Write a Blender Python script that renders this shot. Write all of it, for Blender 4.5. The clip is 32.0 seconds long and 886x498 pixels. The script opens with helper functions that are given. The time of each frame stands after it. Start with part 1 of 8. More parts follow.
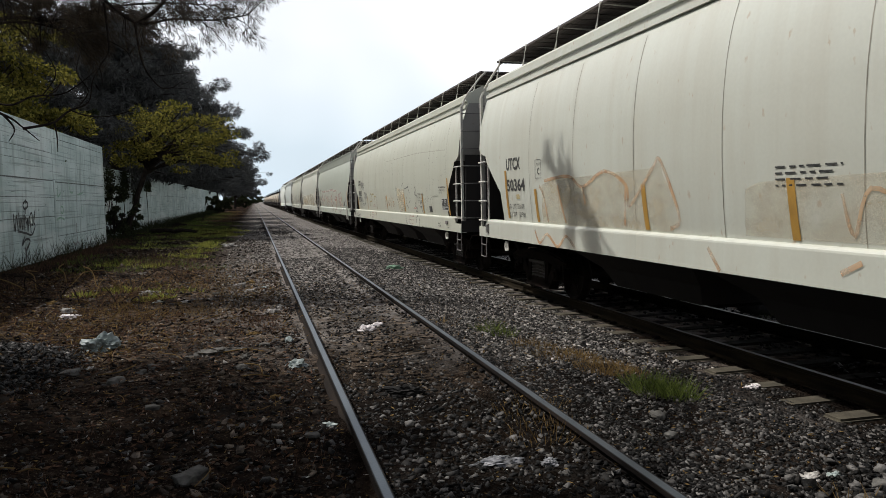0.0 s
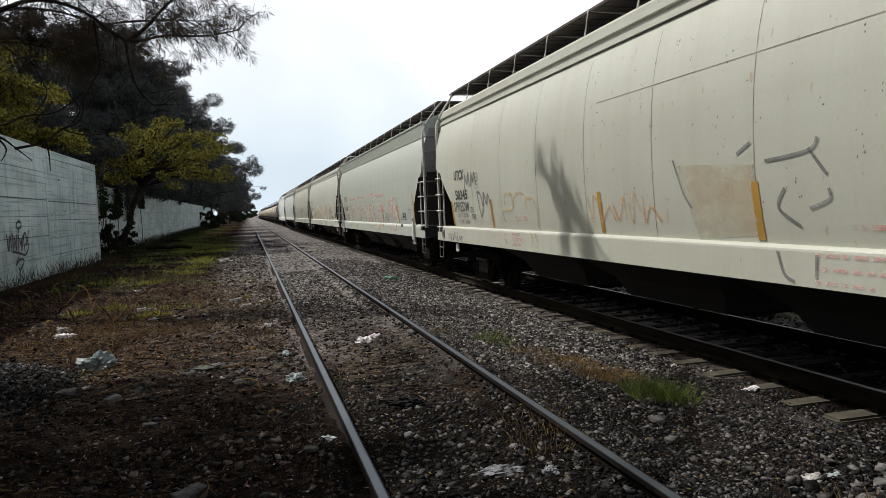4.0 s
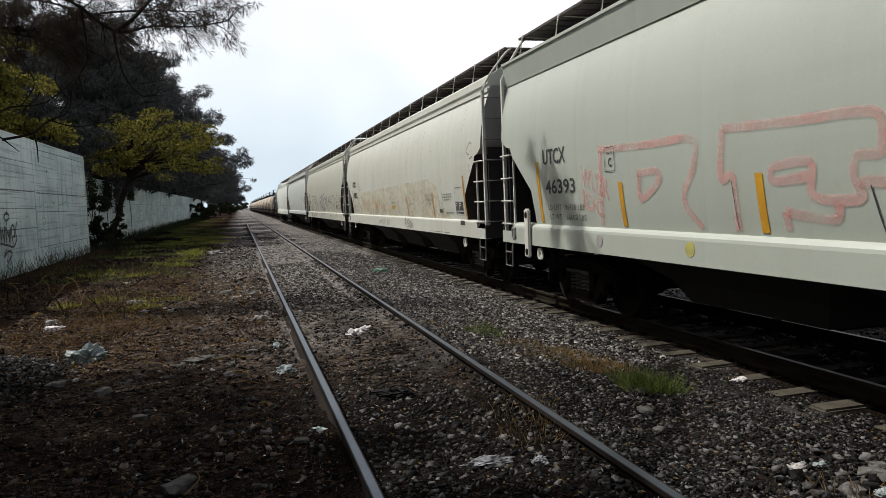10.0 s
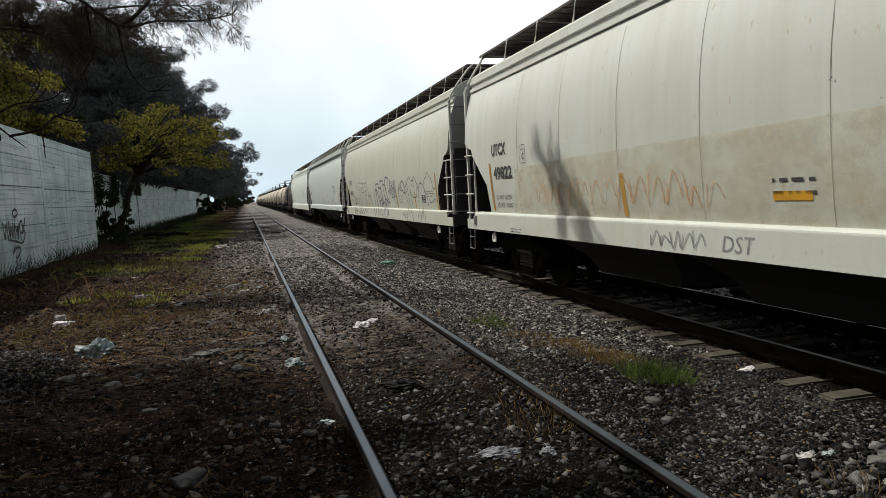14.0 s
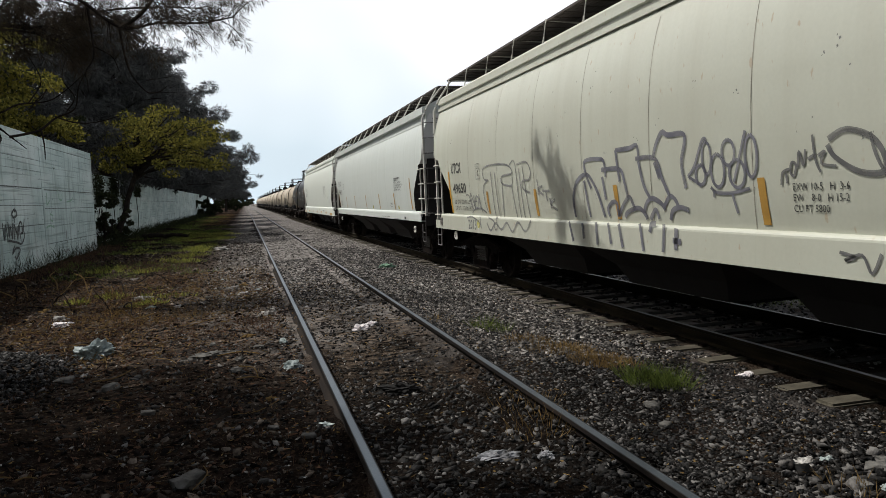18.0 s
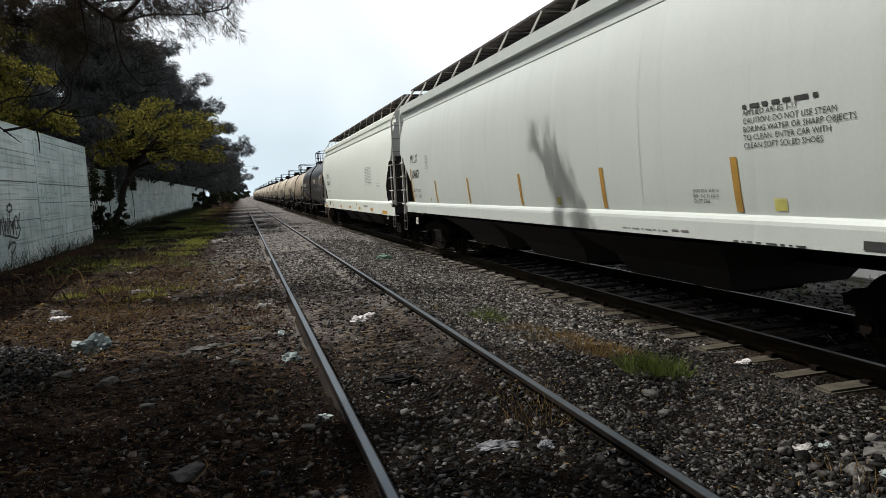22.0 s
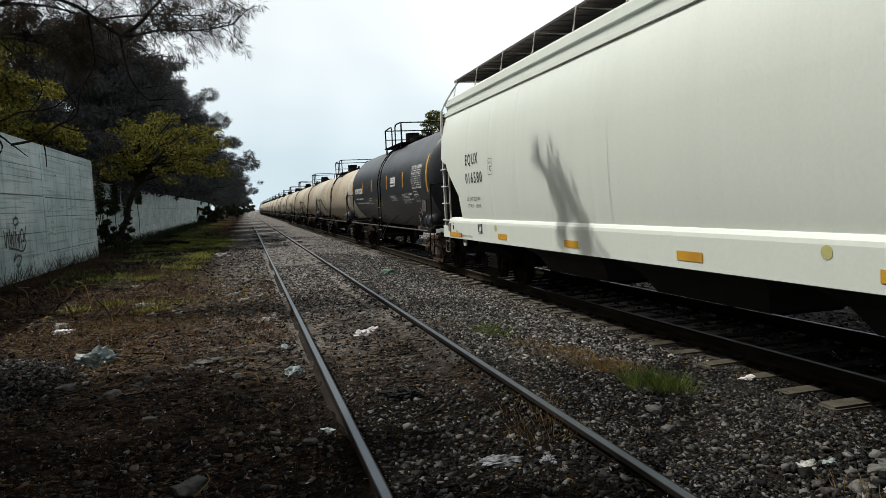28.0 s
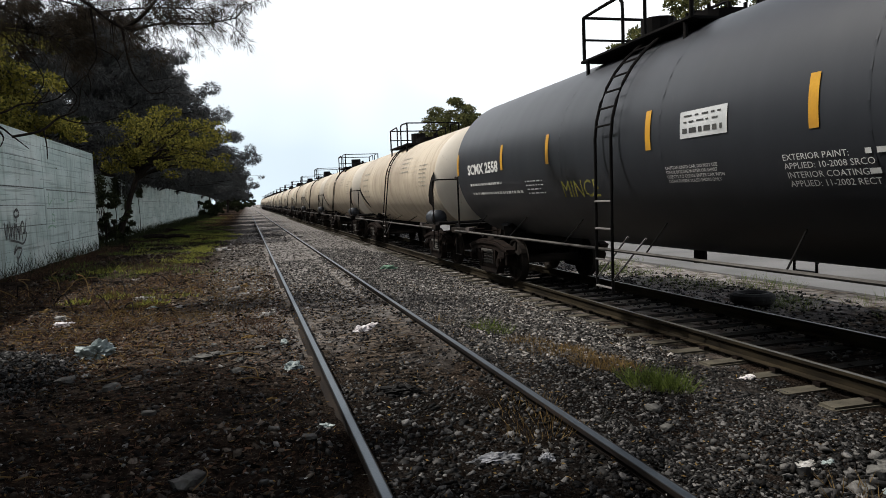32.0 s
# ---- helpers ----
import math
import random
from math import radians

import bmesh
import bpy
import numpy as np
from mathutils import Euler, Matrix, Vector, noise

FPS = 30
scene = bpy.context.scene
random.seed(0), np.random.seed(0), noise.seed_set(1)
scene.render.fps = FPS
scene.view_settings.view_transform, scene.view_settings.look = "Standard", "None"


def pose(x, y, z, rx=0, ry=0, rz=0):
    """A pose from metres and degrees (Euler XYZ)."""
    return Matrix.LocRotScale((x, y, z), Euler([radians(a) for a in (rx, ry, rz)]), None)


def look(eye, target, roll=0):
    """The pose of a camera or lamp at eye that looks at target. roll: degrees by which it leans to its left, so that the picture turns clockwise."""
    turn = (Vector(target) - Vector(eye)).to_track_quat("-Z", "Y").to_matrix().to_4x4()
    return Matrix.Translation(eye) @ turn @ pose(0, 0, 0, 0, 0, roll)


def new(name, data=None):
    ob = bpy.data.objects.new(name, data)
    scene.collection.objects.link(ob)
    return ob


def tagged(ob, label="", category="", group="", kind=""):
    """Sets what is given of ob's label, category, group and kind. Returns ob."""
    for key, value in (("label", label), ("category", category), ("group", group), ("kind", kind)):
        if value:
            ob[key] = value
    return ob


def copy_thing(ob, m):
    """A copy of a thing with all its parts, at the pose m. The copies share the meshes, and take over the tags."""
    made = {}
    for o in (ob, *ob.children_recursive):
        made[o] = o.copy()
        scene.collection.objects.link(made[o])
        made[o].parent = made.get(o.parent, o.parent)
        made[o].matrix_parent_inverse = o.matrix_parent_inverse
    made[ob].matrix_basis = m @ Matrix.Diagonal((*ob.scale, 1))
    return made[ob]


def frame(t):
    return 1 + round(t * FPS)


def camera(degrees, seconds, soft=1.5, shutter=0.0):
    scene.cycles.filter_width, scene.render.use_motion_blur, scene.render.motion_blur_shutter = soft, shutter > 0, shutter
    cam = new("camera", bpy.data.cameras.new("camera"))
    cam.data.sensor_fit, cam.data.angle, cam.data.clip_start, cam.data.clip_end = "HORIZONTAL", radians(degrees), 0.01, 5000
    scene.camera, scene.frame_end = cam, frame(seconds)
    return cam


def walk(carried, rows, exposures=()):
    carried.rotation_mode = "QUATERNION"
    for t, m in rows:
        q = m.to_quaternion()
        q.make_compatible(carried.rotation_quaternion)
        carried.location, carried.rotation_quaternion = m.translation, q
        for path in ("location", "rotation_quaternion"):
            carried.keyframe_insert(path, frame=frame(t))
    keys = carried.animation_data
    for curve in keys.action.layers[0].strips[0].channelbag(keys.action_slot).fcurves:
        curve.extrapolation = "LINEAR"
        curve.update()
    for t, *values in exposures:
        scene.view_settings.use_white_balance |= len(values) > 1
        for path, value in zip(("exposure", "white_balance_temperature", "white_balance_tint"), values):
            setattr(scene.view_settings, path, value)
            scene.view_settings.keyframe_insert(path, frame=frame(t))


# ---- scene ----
# The camera: held by hand beside the siding, nearly still.
cam = camera(63.3, 32.0, soft=0.7)


def held(x, y, z, yaw, pitch, roll):
    a, b = radians(yaw), radians(pitch)
    ahead = Vector((-math.sin(a) * math.cos(b), math.cos(a) * math.cos(b), math.sin(b)))
    eye = Vector((x, y, z))
    return look(eye, eye + ahead, roll)


walk(cam, [(t, held(*p)) for t, *p in [
    (0, -0.008, 0.011, 1.623, -14.62, -4.06, -0.94),
    (0.5, -0.008, 0.011, 1.623, -14.46, -3.52, -1.46),
    (1, -0.005, 0.006, 1.623, -14.77, -3.25, -1.67),
    (1.5, -0.007, 0.007, 1.620, -14.89, -4.14, -1.71),
    (2, -0.006, 0.008, 1.621, -15.03, -4.18, -1.85),
    (2.5, -0.007, 0.008, 1.623, -14.72, -4.31, -1.76),
    (3, -0.003, 0.006, 1.627, -14.87, -3.62, -2.14),
    (3.5, -0.003, 0.014, 1.623, -14.96, -3.30, -2.38),
    (5.5, 0.007, 0.002, 1.621, -15.07, -3.29, -1.97),
    (6, 0.008, -0.005, 1.621, -14.80, -3.63, -2.00),
    (6.5, 0.008, -0.006, 1.619, -14.32, -3.89, -2.12),
    (7, 0.006, 0.001, 1.620, -14.82, -4.04, -2.13),
    (7.5, 0.009, 0.004, 1.621, -15.27, -3.29, -2.24),
    (8, -0.000, 0.007, 1.623, -15.09, -3.88, -1.89),
    (8.5, 0.003, 0.003, 1.623, -15.31, -3.92, -2.12),
    (9, 0.000, 0.002, 1.620, -15.89, -4.25, -2.14),
    (9.5, 0.000, 0.005, 1.621, -15.75, -4.26, -2.33),
    (10, 0.001, 0.000, 1.620, -15.67, -3.94, -2.27),
    (10.5, 0.001, -0.002, 1.619, -15.89, -4.44, -2.53),
    (11, 0.001, -0.004, 1.617, -15.82, -4.68, -2.72),
    (11.5, 0.000, -0.004, 1.619, -15.67, -4.50, -2.60),
    (12, -0.001, -0.001, 1.619, -15.63, -4.65, -2.56),
    (12.5, 0.000, 0.001, 1.620, -15.65, -4.83, -2.26),
    (13, -0.002, 0.003, 1.622, -15.17, -4.26, -2.49),
    (13.5, 0.002, 0.003, 1.619, -15.19, -4.61, -2.76),
    (15.5, 0.005, 0.002, 1.620, -14.84, -4.12, -2.92),
    (16, 0.002, -0.003, 1.620, -14.76, -4.28, -2.77),
    (16.5, 0.002, 0.001, 1.621, -14.84, -4.44, -2.82),
    (17, 0.001, -0.003, 1.618, -15.02, -4.78, -2.84),
    (17.5, 0.002, -0.005, 1.617, -15.02, -4.92, -2.77),
    (18, -0.000, -0.006, 1.622, -15.19, -4.29, -2.48),
    (18.5, 0.002, -0.002, 1.620, -15.43, -4.60, -2.43),
    (19, 0.000, -0.002, 1.620, -15.25, -4.49, -2.66),
    (19.5, 0.005, -0.005, 1.618, -15.40, -4.57, -3.13),
    (20, 0.006, -0.006, 1.617, -15.23, -4.42, -3.44),
    (20.5, 0.008, -0.006, 1.618, -15.47, -4.14, -3.04),
    (21, 0.006, -0.001, 1.620, -15.74, -4.03, -2.81),
    (21.5, 0.003, 0.001, 1.618, -15.38, -4.24, -2.82),
    (22, -0.004, 0.008, 1.620, -15.40, -5.04, -2.98),
    (22.5, 0.002, 0.002, 1.619, -14.70, -4.60, -3.01),
    (23, 0.003, -0.002, 1.618, -15.18, -4.24, -3.34),
    (23.5, 0.000, -0.003, 1.618, -14.81, -4.77, -3.36),
    (24, 0.001, -0.005, 1.614, -14.72, -5.04, -3.30),
    (24.5, 0.001, 0.003, 1.615, -15.03, -5.52, -3.17),
    (25, -0.000, 0.008, 1.617, -15.27, -4.71, -3.17),
    (25.5, 0.002, 0.006, 1.618, -15.25, -4.60, -3.30),
    (27.5, -0.002, -0.008, 1.618, -15.36, -4.17, -2.86),
    (28, -0.000, -0.011, 1.619, -15.13, -3.86, -2.81),
    (28.5, -0.003, -0.006, 1.621, -14.90, -3.72, -2.76),
    (29, -0.003, -0.009, 1.622, -14.90, -3.73, -2.50),
    (29.5, -0.003, -0.010, 1.618, -14.95, -4.18, -2.42),
    (30, -0.000, -0.009, 1.619, -15.04, -4.11, -2.24),
    (30.5, -0.003, -0.006, 1.620, -15.13, -3.96, -2.20),
    (31, 0.001, -0.001, 1.621, -15.19, -3.94, -2.16),
    (31.5, 0.000, -0.000, 1.620, -15.08, -3.98, -2.40),
    (32, -0.001, -0.001, 1.619, -15.09, -4.14, -2.23),
]], exposures=[(0.0, 0.33, 6500, 10), (9.0, 0.33, 6500, 11), (12.5, 0.33, 6500, 7), (18.0, 0.33, 6500, 9), (22.0, 0.33, 6500, 8), (23.5, 0.31, 6500, 8), (25.0, 0.38, 6500, 8), (27.5, 0.26, 6500, 6), (28.4, 0.22, 6500, 5), (29.0, 0.14, 6500, 5), (30.0, 0.42, 6500, 9), (31.0, 0.46, 6500, 9), (32.0, 0.46, 6500, 9)])

# ---- light ----
SUN_DIR = Vector((0.50, -0.26, -0.83)).normalized()
world = bpy.data.worlds.new("sky")
scene.world = world
world.use_nodes = True
wn, wl = world.node_tree.nodes, world.node_tree.links
bg = wn["Background"]
sky = wn.new("ShaderNodeTexSky")
sky.sky_type = "NISHITA"
sky.sun_disc = False
sky.sun_elevation = math.asin(-SUN_DIR.z)
sky.sun_rotation = math.atan2(-SUN_DIR.x, -SUN_DIR.y)
sky.air_density, sky.dust_density, sky.ozone_density = 1.2, 5.0, 1.5
haze = wn.new("ShaderNodeMix")
haze.data_type = "RGBA"
cloud = wn.new("ShaderNodeTexNoise")
cloud.inputs["Scale"].default_value, cloud.inputs["Detail"].default_value = 2.2, 3.0
veil = wn.new("ShaderNodeMapRange")
veil.inputs["From Min"].default_value, veil.inputs["From Max"].default_value = 0.35, 0.62
veil.inputs["To Min"].default_value, veil.inputs["To Max"].default_value = 0.72, 0.95
where = wn.new("ShaderNodeTexCoord")
wl.new(where.outputs["Generated"], cloud.inputs["Vector"])
wl.new(cloud.outputs["Fac"], veil.inputs["Value"])
up = wn.new("ShaderNodeSeparateXYZ")
low = wn.new("ShaderNodeMapRange")                       # the veil is thick near the horizon, thin overhead
low.inputs["From Min"].default_value, low.inputs["From Max"].default_value = 0.36, 0.72
low.inputs["To Min"].default_value, low.inputs["To Max"].default_value = 1.0, 0.06
thick = wn.new("ShaderNodeMath")
thick.operation = "MULTIPLY"
wl.new(where.outputs["Generated"], up.inputs[0])
wl.new(up.outputs[2], low.inputs["Value"])
wl.new(veil.outputs[0], thick.inputs[0])
wl.new(low.outputs[0], thick.inputs[1])
wl.new(thick.outputs[0], haze.inputs[0])
tone = wn.new("ShaderNodeMix")                           # pale blue under a white bank of cloud
tone.data_type = "RGBA"
tone.inputs[6].default_value, tone.inputs[7].default_value = (12.0, 14.1, 15.8, 1), (16.4, 17.0, 17.8, 1)
drift = wn.new("ShaderNodeMath")
drift.operation = "MULTIPLY_ADD"
drift.inputs[1].default_value = 0.34
bank = wn.new("ShaderNodeMapRange")
bank.inputs["From Min"].default_value, bank.inputs["From Max"].default_value = 0.20, 0.34
wl.new(cloud.outputs["Fac"], drift.inputs[0])
wl.new(up.outputs[2], drift.inputs[2])
wl.new(drift.outputs[0], bank.inputs["Value"])
wl.new(bank.outputs[0], tone.inputs[0])
wl.new(tone.outputs[2], haze.inputs[7])
wl.new(sky.outputs[0], haze.inputs[6])
wl.new(haze.outputs[2], bg.inputs[0])
bg.inputs[1].default_value = 0.06
sun = new("sun", bpy.data.lights.new("sun", "SUN"))
sun.data.energy, sun.data.angle, sun.data.color = 3.5, radians(0.55), (1.0, 0.975, 0.93)
sun.matrix_world = look((-30, 12, 40), Vector((-30, 12, 40)) + SUN_DIR)

# ---- materials ----


def rgb(c):
    return (*c, 1) if len(c) == 3 else c


class Nodes:
    """A principled material with small helpers for its node tree."""

    def __init__(self, name, rough=0.7, metal=0.0, spec=0.5):
        self.mat = bpy.data.materials.new(name)
        self.mat.use_nodes = True
        self.t = self.mat.node_tree
        self.bsdf = self.t.nodes["Principled BSDF"]
        self.bsdf.inputs["Roughness"].default_value = rough
        self.bsdf.inputs["Metallic"].default_value = metal
        self.bsdf.inputs["Specular IOR Level"].default_value = spec
        self.co = self.node("ShaderNodeTexCoord").outputs["Object"]

    def node(self, kind):
        return self.t.nodes.new(kind)

    def link(self, a, b):
        self.t.links.new(a, b)

    def at(self, scale):
        m = self.node("ShaderNodeMapping")
        m.inputs["Scale"].default_value = scale
        self.link(self.co, m.inputs["Vector"])
        return m.outputs[0]

    def noise(self, scale, detail=4, stretch=(1, 1, 1), lo=0.35, hi=0.65):
        n = self.node("ShaderNodeTexNoise")
        n.inputs["Scale"].default_value, n.inputs["Detail"].default_value = scale, detail
        self.link(self.at(stretch), n.inputs["Vector"])
        return self.ramp(n.outputs["Fac"], lo, hi)

    def ramp(self, fac, lo, hi):
        r = self.node("ShaderNodeMapRange")
        r.inputs["From Min"].default_value, r.inputs["From Max"].default_value = lo, hi
        self.link(fac, r.inputs["Value"])
        return r.outputs[0]

    def math(self, op, a, b):
        m = self.node("ShaderNodeMath")
        m.operation = op
        for k, v in enumerate((a, b)):
            if isinstance(v, (int, float)):
                m.inputs[k].default_value = v
            else:
                self.link(v, m.inputs[k])
        return m.outputs[0]

    def axis(self, k):
        s = self.node("ShaderNodeSeparateXYZ")
        self.link(self.co, s.inputs[0])
        return s.outputs[k]

    def mix(self, fac, a, b):
        m = self.node("ShaderNodeMix")
        m.data_type = "RGBA"
        for key, v in ((0, fac), (6, a), (7, b)):
            if isinstance(v, (int, float)):
                m.inputs[key].default_value = v
            elif isinstance(v, tuple):
                m.inputs[key].default_value = rgb(v)
            else:
                self.link(v, m.inputs[key])
        return m.outputs[2]

    def random(self):
        return self.node("ShaderNodeObjectInfo").outputs["Random"]

    def island(self):
        return self.node("ShaderNodeNewGeometry").outputs["Random Per Island"]

    def out(self, color, bump=None, strength=0.3, distance=0.01, rough=None):
        if isinstance(color, tuple):
            self.bsdf.inputs["Base Color"].default_value = rgb(color)
        else:
            self.link(color, self.bsdf.inputs["Base Color"])
        if bump is not None:
            b = self.node("ShaderNodeBump")
            b.inputs["Strength"].default_value, b.inputs["Distance"].default_value = strength, distance
            self.link(bump, b.inputs["Height"])
            self.link(b.outputs[0], self.bsdf.inputs["Normal"])
        if rough is not None:
            self.link(rough, self.bsdf.inputs["Roughness"])
        return self.mat


def plain(name, a, b, rough=0.7, metal=0.0, scale=3.0, fine=40.0, bump=0.2, spec=0.25):
    """Two tones at a coarse and a fine scale, with a little relief."""
    n = Nodes(name, rough, metal, spec)
    coarse, grain = n.noise(scale, 5), n.noise(fine, 3)
    c = n.mix(coarse, a, b)
    c = n.mix(n.math("MULTIPLY", grain, 0.25), c, tuple(0.6 * v for v in a))
    return n.out(c, grain, bump, 0.004)


def car_paint(name, base, grime, rust, dirt=0.5, rustiness=0.5, rough=0.55, spec=0.5, bays=0.0, phase=0.0):
    """Weathered wagon paint: run-down streaks, blotches, grime towards nothing in particular, rust specks."""
    n = Nodes(name, rough, 0, spec)
    streak = n.noise(1.0, 5, (1, 5.0, 0.35), 0.45, 0.8)
    blotch = n.noise(0.55, 4, (1, 1, 1.4), 0.4, 0.75)
    fine = n.noise(26, 3)
    c = n.mix(n.math("MULTIPLY", blotch, 0.55 * dirt), base, grime)
    c = n.mix(n.math("MULTIPLY", streak, 0.6 * dirt), c, grime)
    speck = n.noise(7.0, 6, (1, 1.6, 0.8), 0.66, 0.72)
    c = n.mix(n.math("MULTIPLY", speck, rustiness), c, rust)
    c = n.mix(n.math("MULTIPLY", fine, 0.07), c, tuple(0.5 * v for v in base))
    wave = n.noise(0.8, 2, (1, 1.0, 0.3), 0.2, 0.8)
    if bays:                                             # the sheet is drawn in along its welds
        seam = n.ramp(n.math("PINGPONG", n.math("ADD", n.axis(1), 10 * bays - phase), bays / 2), 0.16, 0.0)
        seam = n.math("MULTIPLY", n.math("MULTIPLY", seam, seam), n.noise(0.7, 3, (1, 1.5, 0.5), 0.3, 0.7))
        wave = n.math("SUBTRACT", n.math("MULTIPLY", wave, 1.5), n.math("MULTIPLY", seam, 0.55))
    return n.out(c, wave, 0.25, 0.05)


CREAM = car_paint("cream_wagon_paint", (0.425, 0.435, 0.365), (0.325, 0.31, 0.245), (0.30, 0.20, 0.11), 0.6, 0.6, 0.46, 1.0, 1.68, 0.8)
CREAM_OLD = car_paint("stained_cream_wagon_paint", (0.475, 0.49, 0.43), (0.375, 0.35, 0.28), (0.32, 0.20, 0.10), 0.7, 0.5, 0.46, 1.0, 1.66, 0.88)
PALE_GREEN = car_paint("pale_grey_green_wagon_paint", (0.375, 0.405, 0.35), (0.32, 0.325, 0.27), (0.36, 0.26, 0.16), 0.4, 0.2, 0.46, 1.0, 1.35, 0.4)
WHITE = car_paint("white_wagon_paint", (0.475, 0.505, 0.475), (0.37, 0.385, 0.35), (0.40, 0.33, 0.24), 0.35, 0.12, 0.46, 1.0, 1.42, 0.2)
WHITE_NEW = car_paint("clean_white_wagon_paint", (0.60, 0.63, 0.575), (0.50, 0.52, 0.465), (0.42, 0.36, 0.26), 0.28, 0.08, 0.46, 1.0, 1.34, 0.6)
# Greyer than the cream sides: part of the ends' shade is in it.
END_GREY = car_paint("grimy_shaded_end_paint", (0.30, 0.29, 0.275), (0.17, 0.16, 0.15), (0.16, 0.10, 0.06), 0.8, 0.3, 0.8, 0.15)
END_PALE = car_paint("shaded_white_end_paint", (0.66, 0.66, 0.64), (0.48, 0.47, 0.44), (0.25, 0.2, 0.15), 0.7, 0.2)
# Shade in the end openings and pockets is put into this near-black paint.
END_DARK = car_paint("shade_dark_sheet", (0.040, 0.037, 0.036), (0.022, 0.020, 0.019), (0.05, 0.045, 0.03), 0.8, 0.3, 0.85, 0.08)
RAIL_WHITE = plain("ladder_paint", (0.58, 0.57, 0.52), (0.42, 0.40, 0.36), 0.55)
RAIL_GREY = plain("grey_ladder_paint", (0.20, 0.19, 0.18), (0.12, 0.11, 0.11), 0.6)
# Sooty iron; the dark under the wagons is put into these colours.
IRON = plain("near_black_iron", (0.010, 0.009, 0.0088), (0.005, 0.0045, 0.0042), 0.8, spec=0.05)
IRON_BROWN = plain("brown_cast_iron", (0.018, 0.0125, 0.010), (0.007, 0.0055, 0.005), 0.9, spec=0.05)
# Paler copy of the brown casting, with the sun on it put in.
CAST_TAN = plain("sunlit_brown_casting", (0.082, 0.053, 0.033), (0.018, 0.012, 0.009), 0.9, scale=5, spec=0.08)
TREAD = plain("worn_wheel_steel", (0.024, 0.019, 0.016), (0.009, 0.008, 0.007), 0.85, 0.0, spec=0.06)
# Paler than the wheel steel: light on the springs is put in.
SPRING = plain("lit_spring_steel", (0.085, 0.078, 0.070), (0.035, 0.031, 0.028), 0.7)
GRATE = plain("running_board_grating", (0.085, 0.07, 0.066), (0.05, 0.042, 0.04), 0.8)
BLACK_INK = plain("black_stencil_paint", (0.035, 0.035, 0.035), (0.07, 0.07, 0.065), 0.7, bump=0.02)
WHITE_INK = plain("white_stencil_paint", (0.62, 0.62, 0.60), (0.45, 0.45, 0.43), 0.7, bump=0.02)
ORANGE = plain("yellow_reflective_sheet", (0.55, 0.29, 0.025), (0.42, 0.21, 0.03), 0.4, bump=0.02)
DULL_ORANGE = plain("faded_yellow_sheet", (0.40, 0.23, 0.05), (0.28, 0.16, 0.04), 0.5, bump=0.02)
RED_TAPE = plain("red_sticker", (0.45, 0.05, 0.05), (0.3, 0.05, 0.05), 0.5, bump=0.02)


def spray(name, a, b, cover=0.85, broken=0.35):
    """Thin sprayed or rubbed paint: grainy, and worn through in places."""
    n = Nodes(name, 0.8, 0, 0.3)
    n.out(n.mix(n.noise(5, 4), a, b))
    grain = n.noise(70, 2, (1, 1, 1), 0.2, 0.8)
    worn = n.noise(2.2, 5, (1, 1, 1.5), 0.25, 0.62)
    fac = n.math("MULTIPLY", n.math("ADD", 1 - broken, n.math("MULTIPLY", worn, broken)), cover)
    fac = n.math("SUBTRACT", fac, n.math("MULTIPLY", grain, 0.25 * broken))
    clear = n.node("ShaderNodeBsdfTransparent")
    ms = n.node("ShaderNodeMixShader")
    n.link(fac, ms.inputs[0])
    n.link(clear.outputs[0], ms.inputs[1])
    n.link(n.bsdf.outputs[0], ms.inputs[2])
    n.link(ms.outputs[0], n.t.nodes["Material Output"].inputs[0])
    return n.mat


SPRAY_BLACK = spray("black_spray_paint", (0.07, 0.07, 0.075), (0.13, 0.13, 0.13), 0.92, 0.3)
SPRAY_GREY = spray("grey_spray_paint", (0.11, 0.11, 0.115), (0.20, 0.20, 0.20), 0.85, 0.4)
SPRAY_PINK = spray("pink_spray_paint", (0.60, 0.27, 0.25), (0.64, 0.38, 0.34), 0.62, 0.7)
SPRAY_RUST = spray("rusty_orange_spray_paint", (0.46, 0.25, 0.12), (0.55, 0.36, 0.2), 0.75, 0.7)
SPRAY_OCHRE = spray("ochre_spray_paint", (0.42, 0.33, 0.14), (0.50, 0.42, 0.24), 0.7, 0.6)
SPRAY_INK = spray("blue_black_spray_paint", (0.085, 0.085, 0.11), (0.16, 0.16, 0.19), 0.9, 0.3)
SPRAY_TAN = spray("tan_spray_wash", (0.50, 0.43, 0.30), (0.53, 0.47, 0.35), 0.55, 0.8)
SPRAY_YELLOW = spray("yellow_spray_paint", (0.55, 0.50, 0.10), (0.42, 0.38, 0.08), 0.8, 0.5)
SEAM = plain("weld_seam", (0.33, 0.31, 0.26), (0.15, 0.14, 0.11), 0.7)
SIGN_SILVER = plain("silver_sticker", (0.55, 0.56, 0.56), (0.42, 0.43, 0.43), 0.5, bump=0.02)
TANK_BLACK = car_paint("black_tank_paint", (0.018, 0.020, 0.0245), (0.029, 0.031, 0.0365), (0.07, 0.055, 0.045), 0.6, 0.1, 0.42, 0.42)
TANK_BEIGE = car_paint("beige_tank_paint", (0.42, 0.355, 0.265), (0.17, 0.13, 0.095), (0.10, 0.065, 0.045), 1.15, 0.7, 0.6)
TANK_HEAD = car_paint("pale_tank_head_paint", (0.60, 0.54, 0.45), (0.42, 0.35, 0.26), (0.2, 0.12, 0.07), 0.6, 0.3, 0.6)


